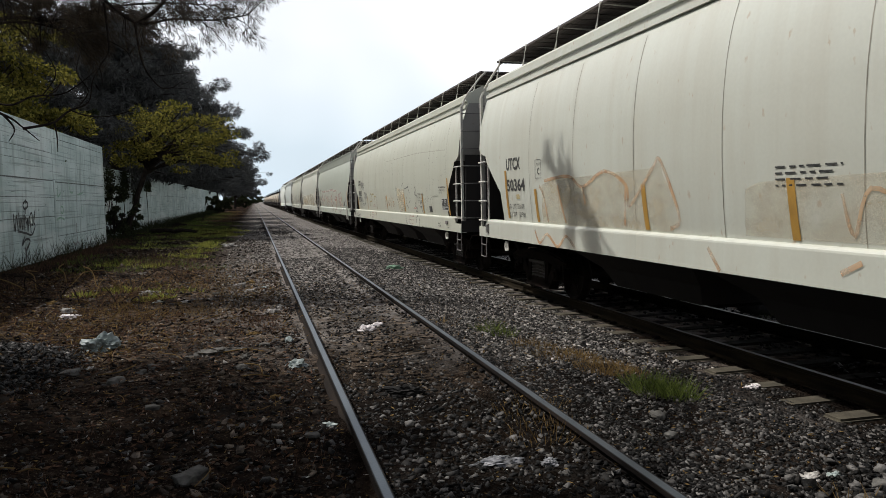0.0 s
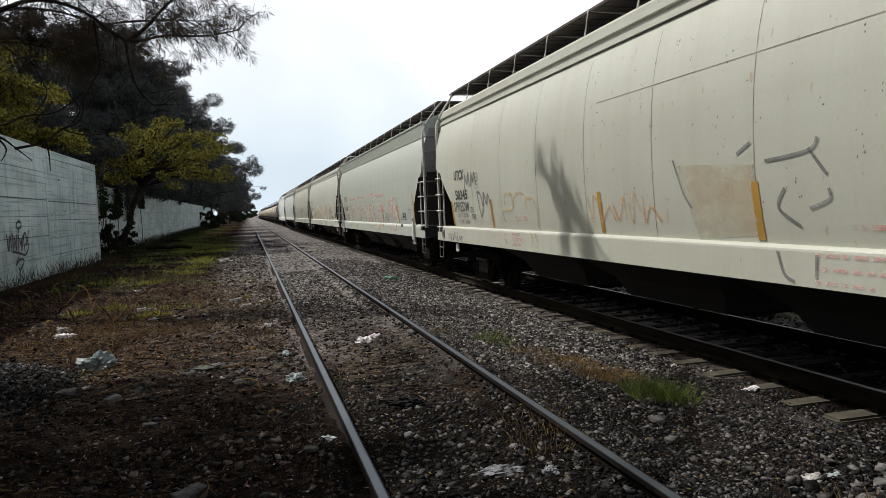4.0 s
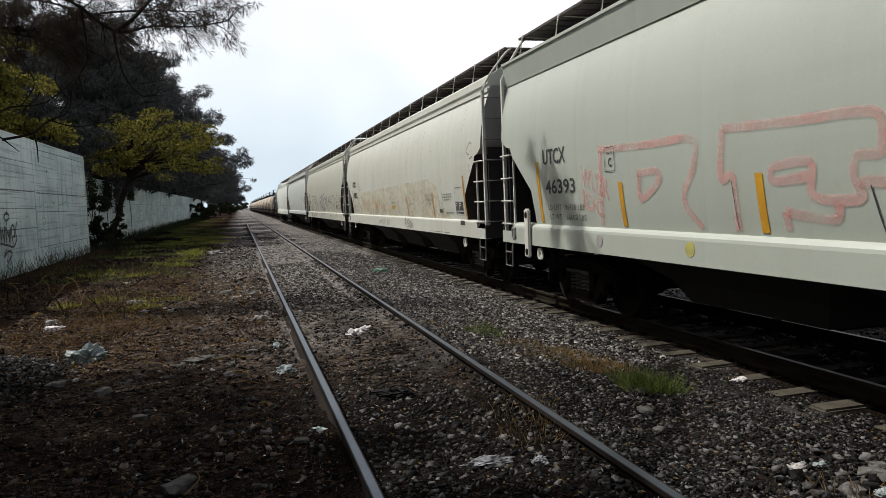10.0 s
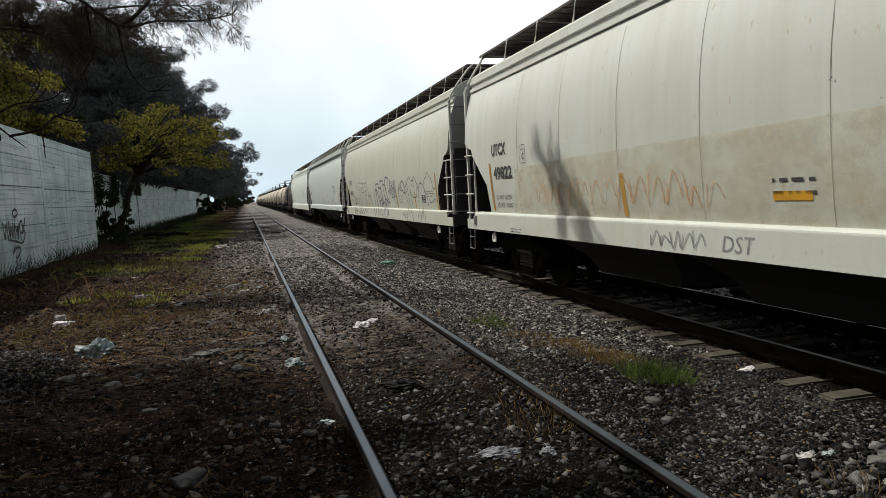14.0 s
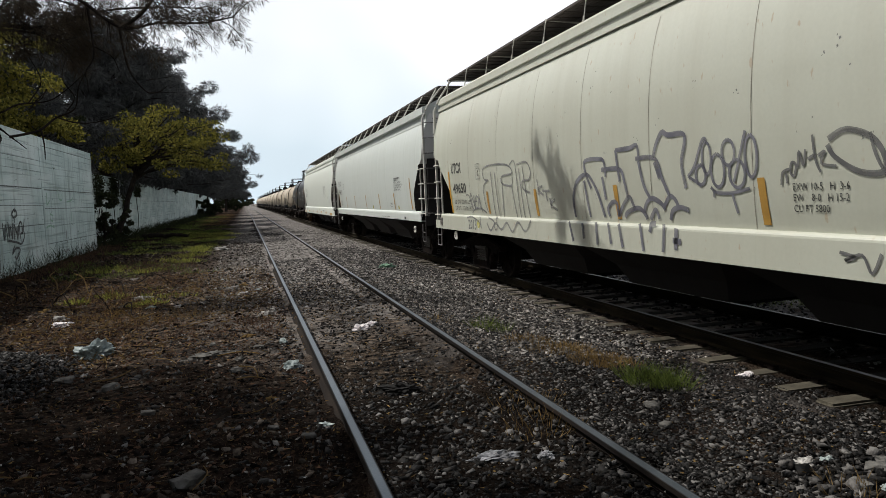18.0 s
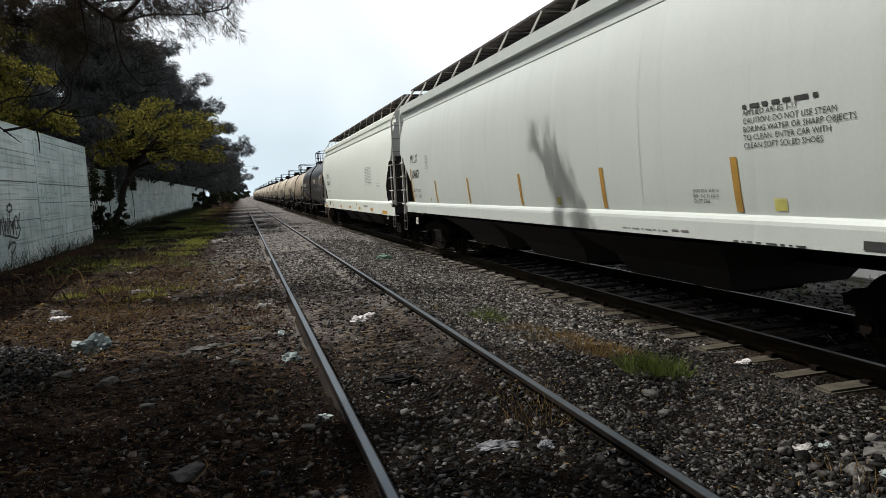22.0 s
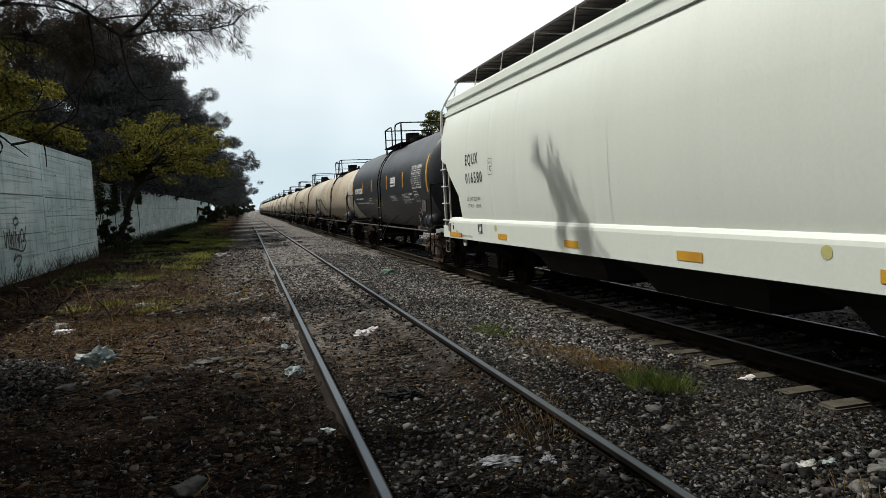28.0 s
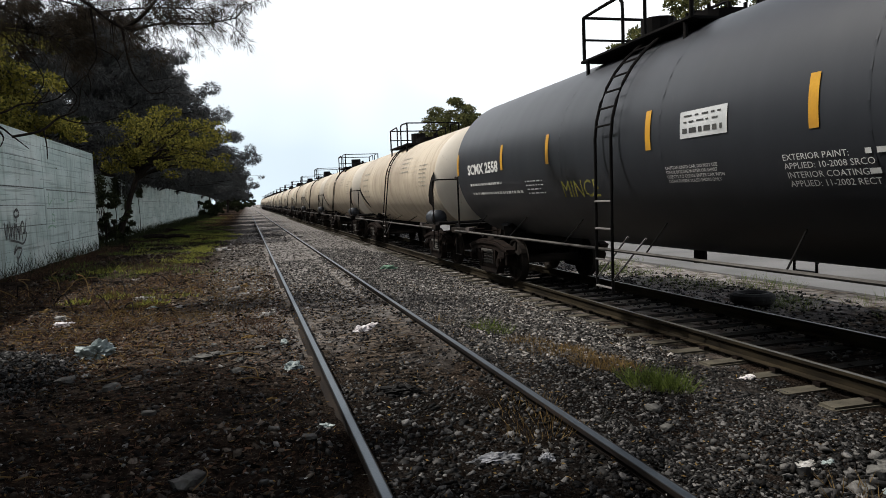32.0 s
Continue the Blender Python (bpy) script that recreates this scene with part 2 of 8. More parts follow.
def make_rail_steel(name, a, b, head, shine=0.9):
    n = Nodes(name, 0.35, 0.9, 0.1)
    polish = n.ramp(n.axis(2), -0.012, -0.004)
    polish = n.math("MULTIPLY", polish, n.ramp(n.math("ABSOLUTE", n.axis(0), 0.0), 0.031, 0.022))
    c = n.mix(n.noise(14, 4, (1, 0.1, 1)), a, b)
    c = n.mix(polish, c, head)
    rough = n.math("SUBTRACT", 0.9, n.math("MULTIPLY", polish, 0.48))
    n.link(n.math("MULTIPLY", polish, shine), n.bsdf.inputs["Metallic"])
    return n.out(c, n.noise(60, 3), 0.15, 0.003, rough)


RAIL = make_rail_steel("siding_rail_steel", (0.008, 0.0065, 0.006), (0.020, 0.015, 0.012), (0.095, 0.112, 0.128))
RAIL_MAIN = make_rail_steel("main_rail_steel", (0.008, 0.006, 0.0035), (0.024, 0.018, 0.010), (0.045, 0.040, 0.030), 0.15)


def make_sleeper():
    """Dusty concrete, oily between the rails, where the shade under the train is painted in."""
    n = Nodes("dusty_concrete_sleeper", 1.0, 0, 0.05)
    c = n.mix(n.noise(2.5, 5), (0.115, 0.103, 0.078), (0.045, 0.040, 0.032))
    c = n.mix(n.math("MULTIPLY", n.noise(60, 3), 0.3), c, (0.04, 0.036, 0.028))
    oily_shade = n.ramp(n.math("ADD", n.math("ABSOLUTE", n.axis(0), 0.0), n.math("MULTIPLY", n.noise(6, 4), 0.12)), 0.92, 0.74)
    c = n.mix(oily_shade, c, (0.012, 0.0105, 0.009))
    return n.out(c, n.noise(40, 4), 0.4, 0.006)


CONCRETE = make_sleeper()
WOOD_TIE = plain("weathered_timber_sleeper", (0.034, 0.028, 0.023), (0.012, 0.010, 0.009), 0.9, scale=4, bump=0.5)


def make_ground():
    """Dirty ballast between the tracks, litter-covered soil towards the wall, dark stains; sunlit bands are in the
    colour.
    """
    n = Nodes("ballast_and_soil", 1.0, 0, 0.0)
    v = n.node("ShaderNodeTexVoronoi")
    v.inputs["Scale"].default_value = 26
    n.link(n.co, v.inputs["Vector"])
    stone = n.node("ShaderNodeSeparateColor")
    n.link(v.outputs["Color"], stone.inputs[0])
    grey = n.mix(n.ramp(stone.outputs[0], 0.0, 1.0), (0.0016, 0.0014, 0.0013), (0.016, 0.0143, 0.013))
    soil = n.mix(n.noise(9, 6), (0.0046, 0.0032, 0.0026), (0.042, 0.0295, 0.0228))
    soil = n.mix(n.noise(38, 4, (1, 1, 1), 0.58, 0.66), soil, (0.12, 0.092, 0.068))
    x = n.axis(0)
    wob = n.noise(0.7, 3, (1, 0.5, 1), 0.2, 0.8)
    side = n.ramp(n.math("ADD", x, n.math("MULTIPLY", wob, 1.6)), 0.4, 1.8)
    patch = n.noise(0.6, 5, (1, 0.6, 1), 0.52, 0.62)
    stoneness = n.math("MULTIPLY", side, n.math("SUBTRACT", 1.0, n.math("MULTIPLY", patch, 0.7)))
    stoneness = n.math("MAXIMUM", stoneness, n.math("MULTIPLY", n.noise(1.1, 5, (1, 1, 1), 0.55, 0.65), 0.6))
    c = n.mix(stoneness, soil, grey)
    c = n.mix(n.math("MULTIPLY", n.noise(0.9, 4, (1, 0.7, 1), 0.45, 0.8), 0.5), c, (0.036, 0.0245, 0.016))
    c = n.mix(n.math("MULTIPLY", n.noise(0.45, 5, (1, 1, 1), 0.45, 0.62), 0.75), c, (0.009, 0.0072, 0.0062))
    # trodden pale brown dust between the rails and over the litter strip, with its sunlight painted in
    trod_sunlit = n.math("MULTIPLY", n.ramp(n.axis(1), 5.6, 9.0), n.ramp(n.axis(1), 26.0, 19.0))
    trod_sunlit = n.math("MULTIPLY", trod_sunlit, n.ramp(n.math("ADD", x, wob), -4.2, -2.2))
    trod_sunlit = n.math("MULTIPLY", trod_sunlit, n.noise(1.3, 5, (0.7, 1, 1), 0.36, 0.58))
    trod_sunlit = n.math("MULTIPLY", trod_sunlit, n.noise(11, 4, (0.6, 1.3, 1), 0.42, 0.66))
    c = n.mix(n.math("MULTIPLY", trod_sunlit, 0.9), c, (0.21, 0.162, 0.122))
    # sunlight on the gravel further along the siding, painted as a pale grey tone
    sunlit_far = n.ramp(n.math("ADD", n.axis(1), n.math("MULTIPLY", n.noise(0.5, 4, (1, 0.6, 1), 0.2, 0.8), 9.0)), 11.5, 18.0)
    sunlit_far = n.math("MULTIPLY", sunlit_far, n.ramp(n.math("ADD", x, wob), -1.0, 1.2))
    sunlit_far = n.math("MULTIPLY", sunlit_far, n.noise(7, 5, (1, 0.5, 1), 0.32, 0.60))
    c = n.mix(n.math("MULTIPLY", sunlit_far, 0.85), c, (0.36, 0.335, 0.315))
    h = n.math("ADD", n.math("MULTIPLY", n.ramp(v.outputs["Distance"], 0.0, 0.6), -1.0), n.noise(50, 3))
    return n.out(c, h, 0.9, 0.025)


GROUND = make_ground()
STONE = Nodes("ballast_stone", 0.65, 0, 0.13)
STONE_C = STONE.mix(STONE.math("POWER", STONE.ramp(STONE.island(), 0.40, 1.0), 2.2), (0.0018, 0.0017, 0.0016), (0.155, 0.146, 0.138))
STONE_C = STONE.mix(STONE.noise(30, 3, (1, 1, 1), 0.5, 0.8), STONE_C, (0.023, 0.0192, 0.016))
STONE = STONE.out(STONE_C, STONE.noise(90, 2), 0.3, 0.004)
CLOD = Nodes("dry_soil_clod", 0.9, 0, 0.05)
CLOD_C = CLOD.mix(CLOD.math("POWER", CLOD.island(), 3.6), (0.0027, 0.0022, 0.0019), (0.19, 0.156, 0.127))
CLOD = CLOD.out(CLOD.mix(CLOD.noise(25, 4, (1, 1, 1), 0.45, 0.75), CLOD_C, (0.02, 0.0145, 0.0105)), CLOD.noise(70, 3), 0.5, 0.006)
# Sunlit copy of the ballast stone: the light is put into its colour.
GRAVEL = Nodes("sunlit_pale_gravel", 1.0, 0, 0.02)
GRAVEL_C = GRAVEL.mix(GRAVEL.math("POWER", GRAVEL.island(), 1.7), (0.012, 0.011, 0.010), (0.40, 0.372, 0.345))
GRAVEL = GRAVEL.out(GRAVEL.mix(GRAVEL.noise(5, 4, (1, 1, 1), 0.45, 0.75), GRAVEL_C, (0.05, 0.046, 0.041)), GRAVEL.noise(60, 2), 0.4, 0.006)
ROAD = plain("pale_concrete_road", (0.135, 0.132, 0.13), (0.09, 0.089, 0.087), 0.9, scale=0.6, fine=30)


def make_wall():
    """Whitewashed blockwork: board marks, grey damp, peeling and moss-tinted streaks."""
    n = Nodes("whitewashed_block_wall", 0.95, 0, 0.05)
    c = n.mix(n.noise(0.8, 5, (1, 0.6, 1.2)), (0.49, 0.57, 0.545), (0.35, 0.42, 0.40))
    c = n.mix(n.math("MULTIPLY", n.noise(1.6, 5, (1, 2.2, 0.35), 0.48, 0.72), 0.75), c, (0.22, 0.25, 0.225))
    c = n.mix(n.math("MULTIPLY", n.noise(0.5, 4, (1, 0.4, 2.5), 0.52, 0.62), 0.35), c, (0.62, 0.65, 0.62))
    c = n.mix(n.math("MULTIPLY", n.noise(6, 6, (1, 0.4, 2.0), 0.64, 0.72), 0.6), c, (0.11, 0.125, 0.11))
    c = n.mix(n.math("MULTIPLY", n.noise(3.1, 6, (1, 3.0, 0.25), 0.60, 0.70), 0.3), c, (0.13, 0.17, 0.15))
    boards = n.noise(1.0, 3, (0.2, 0.25, 14.0), 0.56, 0.66)
    c = n.mix(n.math("MULTIPLY", boards, 0.5), c, (0.17, 0.20, 0.18))
    return n.out(c, n.math("ADD", n.noise(18, 5), n.math("MULTIPLY", boards, -1.5)), 0.4, 0.012)


WALL = make_wall()
WALL_JOINT = plain("dark_wall_joint", (0.07, 0.075, 0.07), (0.16, 0.17, 0.16), 0.9)
BARK = plain("grey_brown_bark", (0.030, 0.024, 0.020), (0.012, 0.010, 0.009), 1.0, scale=6, fine=50, bump=0.6, spec=0.02)


def leafy(name, a, b, thru=0.25):
    n = Nodes(name, 0.8, 0, 0.04)
    c = n.mix(n.island(), a, b)
    n.out(c)
    tr = n.node("ShaderNodeBsdfTranslucent")
    n.link(c, tr.inputs[0])
    ms = n.node("ShaderNodeMixShader")
    ms.inputs[0].default_value = thru
    out = n.t.nodes["Material Output"]
    n.link(n.bsdf.outputs[0], ms.inputs[1])
    n.link(tr.outputs[0], ms.inputs[2])
    n.link(ms.outputs[0], out.inputs[0])
    return n.mat


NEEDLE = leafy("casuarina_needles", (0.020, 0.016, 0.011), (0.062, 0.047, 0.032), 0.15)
# Haze over the far row is put into this paler, greyer colour.
NEEDLE_HAZY = leafy("hazy_casuarina_needles", (0.032, 0.034, 0.035), (0.105, 0.106, 0.104), 0.14)
LEAF_YELLOW = leafy("yellow_green_leaves", (0.026, 0.033, 0.010), (0.235, 0.205, 0.042), 0.3)
LEAF_GREEN = leafy("mid_green_leaves", (0.030, 0.036, 0.014), (0.15, 0.145, 0.055), 0.3)
LEAF_DARK = leafy("dark_shrub_leaves", (0.014, 0.018, 0.010), (0.04, 0.045, 0.022), 0.15)
GRASS_GREEN = leafy("green_grass", (0.030, 0.045, 0.010), (0.15, 0.19, 0.045), 0.4)
WEED_BRIGHT = leafy("yellow_green_weeds", (0.05, 0.058, 0.013), (0.33, 0.33, 0.075), 0.4)
GRASS_DRY = leafy("dry_grass", (0.08, 0.05, 0.02), (0.24, 0.16, 0.065), 0.3)
GRASS_BROWN = leafy("dead_weeds", (0.016, 0.0095, 0.007), (0.145, 0.082, 0.052), 0.15)
PLASTIC = plain("dirty_white_plastic", (0.33, 0.375, 0.365), (0.10, 0.12, 0.115), 0.5, scale=13)
PAPER = plain("crumpled_paper", (0.50, 0.48, 0.45), (0.10, 0.09, 0.08), 0.9, scale=18)
PAPER_WHITE = plain("white_torn_paper", (0.78, 0.74, 0.74), (0.55, 0.50, 0.50), 0.9, scale=18)
RAG_GREY = plain("grey_dirty_plastic", (0.25, 0.25, 0.265), (0.03, 0.03, 0.03), 0.6, scale=16)
RAG = plain("dark_rag", (0.007, 0.0065, 0.006), (0.015, 0.014, 0.013), 0.95, scale=12)
ROCK = plain("rubble_rock", (0.13, 0.125, 0.115), (0.04, 0.038, 0.035), 1.0, scale=9, bump=0.9, spec=0.02)
GREEN_PLASTIC = plain("green_plastic", (0.20, 0.34, 0.24), (0.12, 0.22, 0.15), 0.5, scale=9)

# ---- mesh helpers ----
RNG = random.Random(7)
NPR = np.random.default_rng(7)


def part(name, bm, material, parent=None, label="", smooth=False):
    """Links a bmesh (or a ready mesh) as one mesh object under parent."""
    if isinstance(bm, bmesh.types.BMesh):
        me = bpy.data.meshes.new(name)
        bm.to_mesh(me)
        bm.free()
    else:
        me = bm
    if not me.materials:
        me.materials.append(material)
    if smooth:
        me.shade_smooth()
    ob = new(name, me)
    if parent is not None:
        ob.parent = parent
    if label:
        tagged(ob, label)
    return ob


def box(bm, x0, x1, y0, y1, z0, z1):
    v = [bm.verts.new(p) for p in ((x0, y0, z0), (x1, y0, z0), (x1, y1, z0), (x0, y1, z0), (x0, y0, z1), (x1, y0, z1), (x1, y1, z1), (x0, y1, z1))]
    for f in ((3, 2, 1, 0), (4, 5, 6, 7), (0, 1, 5, 4), (1, 2, 6, 5), (2, 3, 7, 6), (3, 0, 4, 7)):
        bm.faces.new([v[k] for k in f])


def rounded(bm, x0, x1, y0, y1, z0, z1, r=0.01):
    b = bmesh.new()
    box(b, x0, x1, y0, y1, z0, z1)
    bmesh.ops.bevel(b, geom=b.edges[:], offset=r, segments=2, affect="EDGES")
    m = bpy.data.meshes.new("tmp")
    b.to_mesh(m)
    b.free()
    bm.from_mesh(m)
    bpy.data.meshes.remove(m)


def ring(c, a, b, r, k):
    return [c + (a * math.cos(2 * math.pi * i / k) + b * math.sin(2 * math.pi * i / k)) * r for i in range(k)]


def tube(bm, pts, r, k=6, r_end=None, caps=True):
    """A round bar along points."""
    pts = [Vector(p) for p in pts]
    last = None
    for i, p in enumerate(pts):
        d = (pts[min(i + 1, len(pts) - 1)] - pts[max(i - 1, 0)]).normalized()
        a = d.cross(Vector((0, 0, 1)) if abs(d.z) < 0.9 else Vector((1, 0, 0))).normalized()
        rr = r if r_end is None else r + (r_end - r) * i / max(1, len(pts) - 1)
        now = [bm.verts.new(q) for q in ring(p, a, d.cross(a), rr, k)]
        if last:
            for j in range(k):
                bm.faces.new((last[j], last[(j + 1) % k], now[(j + 1) % k], now[j]))
        elif caps:
            bm.faces.new(now[::-1])
        last = now
    if caps:
        bm.faces.new(last)


def bar(pts, r, k=6):
    bm = bmesh.new()
    tube(bm, pts, r, k)
    return bm


def boxed(*b, r=0.0):
    bm = bmesh.new()
    if r:
        rounded(bm, *b, r)
    else:
        box(bm, *b)
    return bm


def raw_mesh(name, verts, faces):
    """A mesh from numpy verts and equal-length faces, quickly."""
    me = bpy.data.meshes.new(name)
    verts, faces = np.asarray(verts, np.float32), np.asarray(faces, np.int32)
    me.vertices.add(len(verts))
    me.vertices.foreach_set("co", verts.ravel())
    me.loops.add(faces.size)
    me.loops.foreach_set("vertex_index", faces.ravel())
    me.polygons.add(len(faces))
    me.polygons.foreach_set("loop_start", np.arange(0, faces.size, faces.shape[1], dtype=np.int32))
    me.update(calc_edges=True)
    me.validate()
    return me


def root(name, m, label, category, group="", kind=""):
    ob = new(name)
    ob.empty_display_size = 0.3
    ob.matrix_basis = m
    return tagged(ob, label, category, group, kind)


def smooth_line(pts, n=6):
    """A Catmull-Rom line through 2D or 3D points."""
    p = [Vector(pts[0])] + [Vector(q) for q in pts] + [Vector(pts[-1])]
    out = []
    for i in range(1, len(p) - 2):
        for k in range(n):
            t = k / n
            a, b, c, d = p[i - 1:i + 3]
            out.append(0.5 * (2 * b + (c - a) * t + (2 * a - 5 * b + 4 * c - d) * t * t + (3 * b - a - 3 * c + d) * t ** 3))
    return out + [p[-2]]


# ---- ground and tracks ----
TRACK_NEAR, TRACK_FAR = 1.40, 5.95          # centre lines of the siding and the main track
Z_NEAR, Z_FAR = 0.0, -0.116                 # their rail tops
HALF_GAUGE = 0.7525


def ground_z(x, y):
    """The height of the ground without its fine relief."""
    knots = [(-400, 0.3), (-40, 0.1), (-7, 0.05), (-5, -0.02), (-2.5, -0.11), (0.2, -0.12), (0.42, -0.13), (0.56, -0.15), (0.60, -0.14), (0.70, -0.10), (0.9, -0.12), (1.9, -0.115), (2.08, -0.075), (2.14, -0.08), (2.22, -0.08), (2.35, -0.10), (2.6, -0.125), (3.6, -0.16), (4.5, -0.29),
             (4.8, -0.312), (7.2, -0.312), (8.0, -0.40), (9.2, -0.36), (9.5, -0.33), (14, -0.33), (30, -0.2), (400, 0.3)]
    return float(np.interp(x, [k[0] for k in knots], [k[1] for k in knots]))


def relief(x, y):
    """Fine unevenness: calm beside the siding rails and on the main track's bed, humped on the littered side."""
    near_rail = min(abs(x - TRACK_NEAR - HALF_GAUGE), abs(x - TRACK_NEAR + HALF_GAUGE))
    calm = min(1.0, near_rail / 0.35) if 0 < x < 3 else (0.2 if 4.5 < x < 7.4 else 1.0)
    z = calm * (0.05 * noise.noise((x * 0.7, y * 0.5, 1.3)) + 0.022 * noise.noise((x * 2.7, y * 2.7, 4.1)))
    if x < 0.3 and y < 26:                                # trodden crumbs and hollows
        z += 0.016 * noise.noise((x * 8.0, y * 8.0, 2.0)) + 0.024 * abs(noise.noise((x * 4.2, y * 4.2, 6.0)))
    return z + (0.16 * max(0.0, noise.noise((x * 0.45, y * 0.4, 9.0))) if x < -1.5 else 0.0)


def build_ground():
    xs = [-3000, -900, -300, -120, -60, -30, -18, -12] + list(np.arange(-9, -4.5, 0.18)) + list(np.arange(-4.5, 0.55, 0.07)) + list(np.arange(0.56, 10.01, 0.18)) + [11, 13, 16, 20, 30, 60, 120, 300, 900, 3000]
    ys = [-600, -150, -50, -20, -9, -4] + list(np.arange(-2, 3, 0.2)) + list(np.arange(3, 17, 0.08)) + list(np.arange(17, 26, 0.2)) + list(np.arange(26, 60, 0.6)) + list(np.arange(60, 200, 5)) + [220, 300, 450, 700, 1200, 3000]
    verts = []
    for y in ys:
        for x in xs:
            z = ground_z(x, y)
            if -9 < x < 10 and y < 60:
                z += relief(x, y)
            verts.append((x, y, z))
    nx, ny = len(xs), len(ys)
    idx = np.arange(nx * ny).reshape(ny, nx)
    faces = np.stack([idx[:-1, :-1], idx[:-1, 1:], idx[1:, 1:], idx[1:, :-1]], -1).reshape(-1, 4)
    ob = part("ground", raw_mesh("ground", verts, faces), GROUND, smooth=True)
    tagged(ob, "dark ballast and litter-strewn brown soil beside the rails", "ground", kind="structure")


build_ground()

RAIL_SHAPE = [(-0.035, 0), (-0.036, -0.03), (-0.010, -0.044), (-0.009, -0.13), (-0.066, -0.148), (-0.066, -0.158), (0.066, -0.158), (0.066, -0.148), (0.009, -0.13), (0.010, -0.044), (0.036, -0.03), (0.035, 0)]


def rail_mesh(y0, y1, wobble=0.0):
    bm = bmesh.new()
    last = None
    steps = 40
    for i in range(steps + 1):
        f = (i / steps) ** 2
        y = y0 + (y1 - y0) * f
        dx = wobble * noise.noise((y * 0.15, 2.0, 0))
        now = [bm.verts.new((x + dx, y, z)) for x, z in RAIL_SHAPE]
        if last:
            for j in range(len(now)):
                bm.faces.new((last[j], now[j], now[(j + 1) % len(now)], last[(j + 1) % len(now)]))
        last = now
    bmesh.ops.recalc_face_normals(bm, faces=bm.faces[:])
    return bm


SLEEPER_START, SLEEPER_STEP = -2.136, 0.588


def build_tracks():
    for cx, z, label, wob in ((TRACK_NEAR, Z_NEAR, "worn siding rails half sunk in dirt and gravel", 0.003), (TRACK_FAR, Z_FAR, "main line rails on concrete sleepers in grey ballast", 0.003)):
        track = root("railway_track", pose(cx, 0, z), label, "railway track", kind="structure")
        for s in (-1, 1):
            r = part("rail", rail_mesh(-30, 900, wob), RAIL if z == Z_NEAR else RAIL_MAIN, track, "brown steel rail with a polished head")
            r.location = (s * HALF_GAUGE, 0, 0)
    far = [o for o in scene.objects if o.name.startswith("railway_track")][1]
    # concrete sleepers of the main track, with fastenings
    b = bmesh.new()
    rounded(b, -1.28, 1.28, -0.108, 0.108, -0.33, -0.158, 0.02)
    me = bpy.data.meshes.new("sleeper")
    b.to_mesh(me)
    b.free()
    me.materials.append(CONCRETE)
    k = 0
    y = SLEEPER_START - 12 * SLEEPER_STEP
    while k < 172:
        ob = new("sleeper", me)
        ob.parent = far
        ob.matrix_basis = pose(RNG.uniform(-0.04, 0.04), y + RNG.uniform(-0.02, 0.02), RNG.uniform(-0.03, -0.004), 0, 0, RNG.uniform(-2.2, 2.2))
        y += SLEEPER_STEP
        k += 1
    b = bmesh.new()
    for i in range(172):
        for s in (-1, 1):
            for e in (-1, 1):
                x, yy = s * HALF_GAUGE + e * 0.10, SLEEPER_START + SLEEPER_STEP * (i - 12)
                box(b, x - 0.035, x + 0.035, yy - 0.045, yy + 0.045, -0.17, -0.135)
    tagged(part("rail_clips", b, IRON_BROWN, far), kind="stuff")


build_tracks()

def build_siding_sleepers():
    """Old timber sleepers of the siding, level with the dirt; they show further along."""
    near = [o for o in scene.objects if o.name.startswith("railway_track")][0]
    b = bmesh.new()
    rounded(b, -1.25, 1.25, -0.11, 0.11, -0.22, 0.0, 0.012)
    me = bpy.data.meshes.new("sleeper")
    b.to_mesh(me)
    b.free()
    me.materials.append(WOOD_TIE)
    for k in range(70):
        y = 30.0 + 0.66 * k
        ob = new("sleeper", me)
        ob.parent = near
        ob.matrix_basis = pose(RNG.uniform(-0.08, 0.08), y + RNG.uniform(-0.05, 0.05), -0.118 + RNG.uniform(-0.03, 0.012), 0, 0, RNG.uniform(-2, 2))


build_siding_sleepers()

road = part("road", boxed(10.0, 14.2, -40, 400, -0.5, -0.29), ROAD)
tagged(road, "pale concrete road beyond the tracks", "road", kind="structure")
pave = part("pavement", boxed(14.2, 16.0, -40, 400, -0.5, -0.16, r=0.02), ROAD)
tagged(pave, "low concrete kerb and pavement along the road", "pavement", kind="structure")

# ---- the boundary walls ----
WALL_X, WALL_TOP = -5.95, 3.88


def wall_run(name, x, y0, y1, top, label, bays, courses, last=None):
    """A wall with slightly proud posts and poured courses between them; courses are heights, last those of the end bay."""
    w = root(name, pose(x, 0, 0), label, "wall", kind="structure")
    part("wall_body", boxed(-0.24, -0.03, y0, y1, -0.6, top, r=0.008), WALL_JOINT, w)
    part("coping", boxed(-0.26, -0.005, y0, y1, top, top + 0.05, r=0.01), WALL, w)
    ys = np.linspace(y0, y1, bays + 1)
    for y in ys:
        part("post", boxed(-0.03, -0.010, max(y0, y - 0.09), min(y1, y + 0.09), -0.4, top - 0.005), WALL, w)
    for i, (a, b) in enumerate(zip(ys[:-1], ys[1:])):
        hs = [-0.1] + (last if last and i == bays - 1 else courses) + [top]
        for h0, h1 in zip(hs[:-1], hs[1:]):
            crack = 0.036 if h0 in (2.30, 2.33) else RNG.choice((0.008, 0.012, 0.016, 0.022))
            d = RNG.uniform(0.0, 0.006)
            part("block_course", boxed(-0.03, -0.020 + d, a + 0.095, b - 0.095, h0 + crack, h1), WALL, w)
    return w


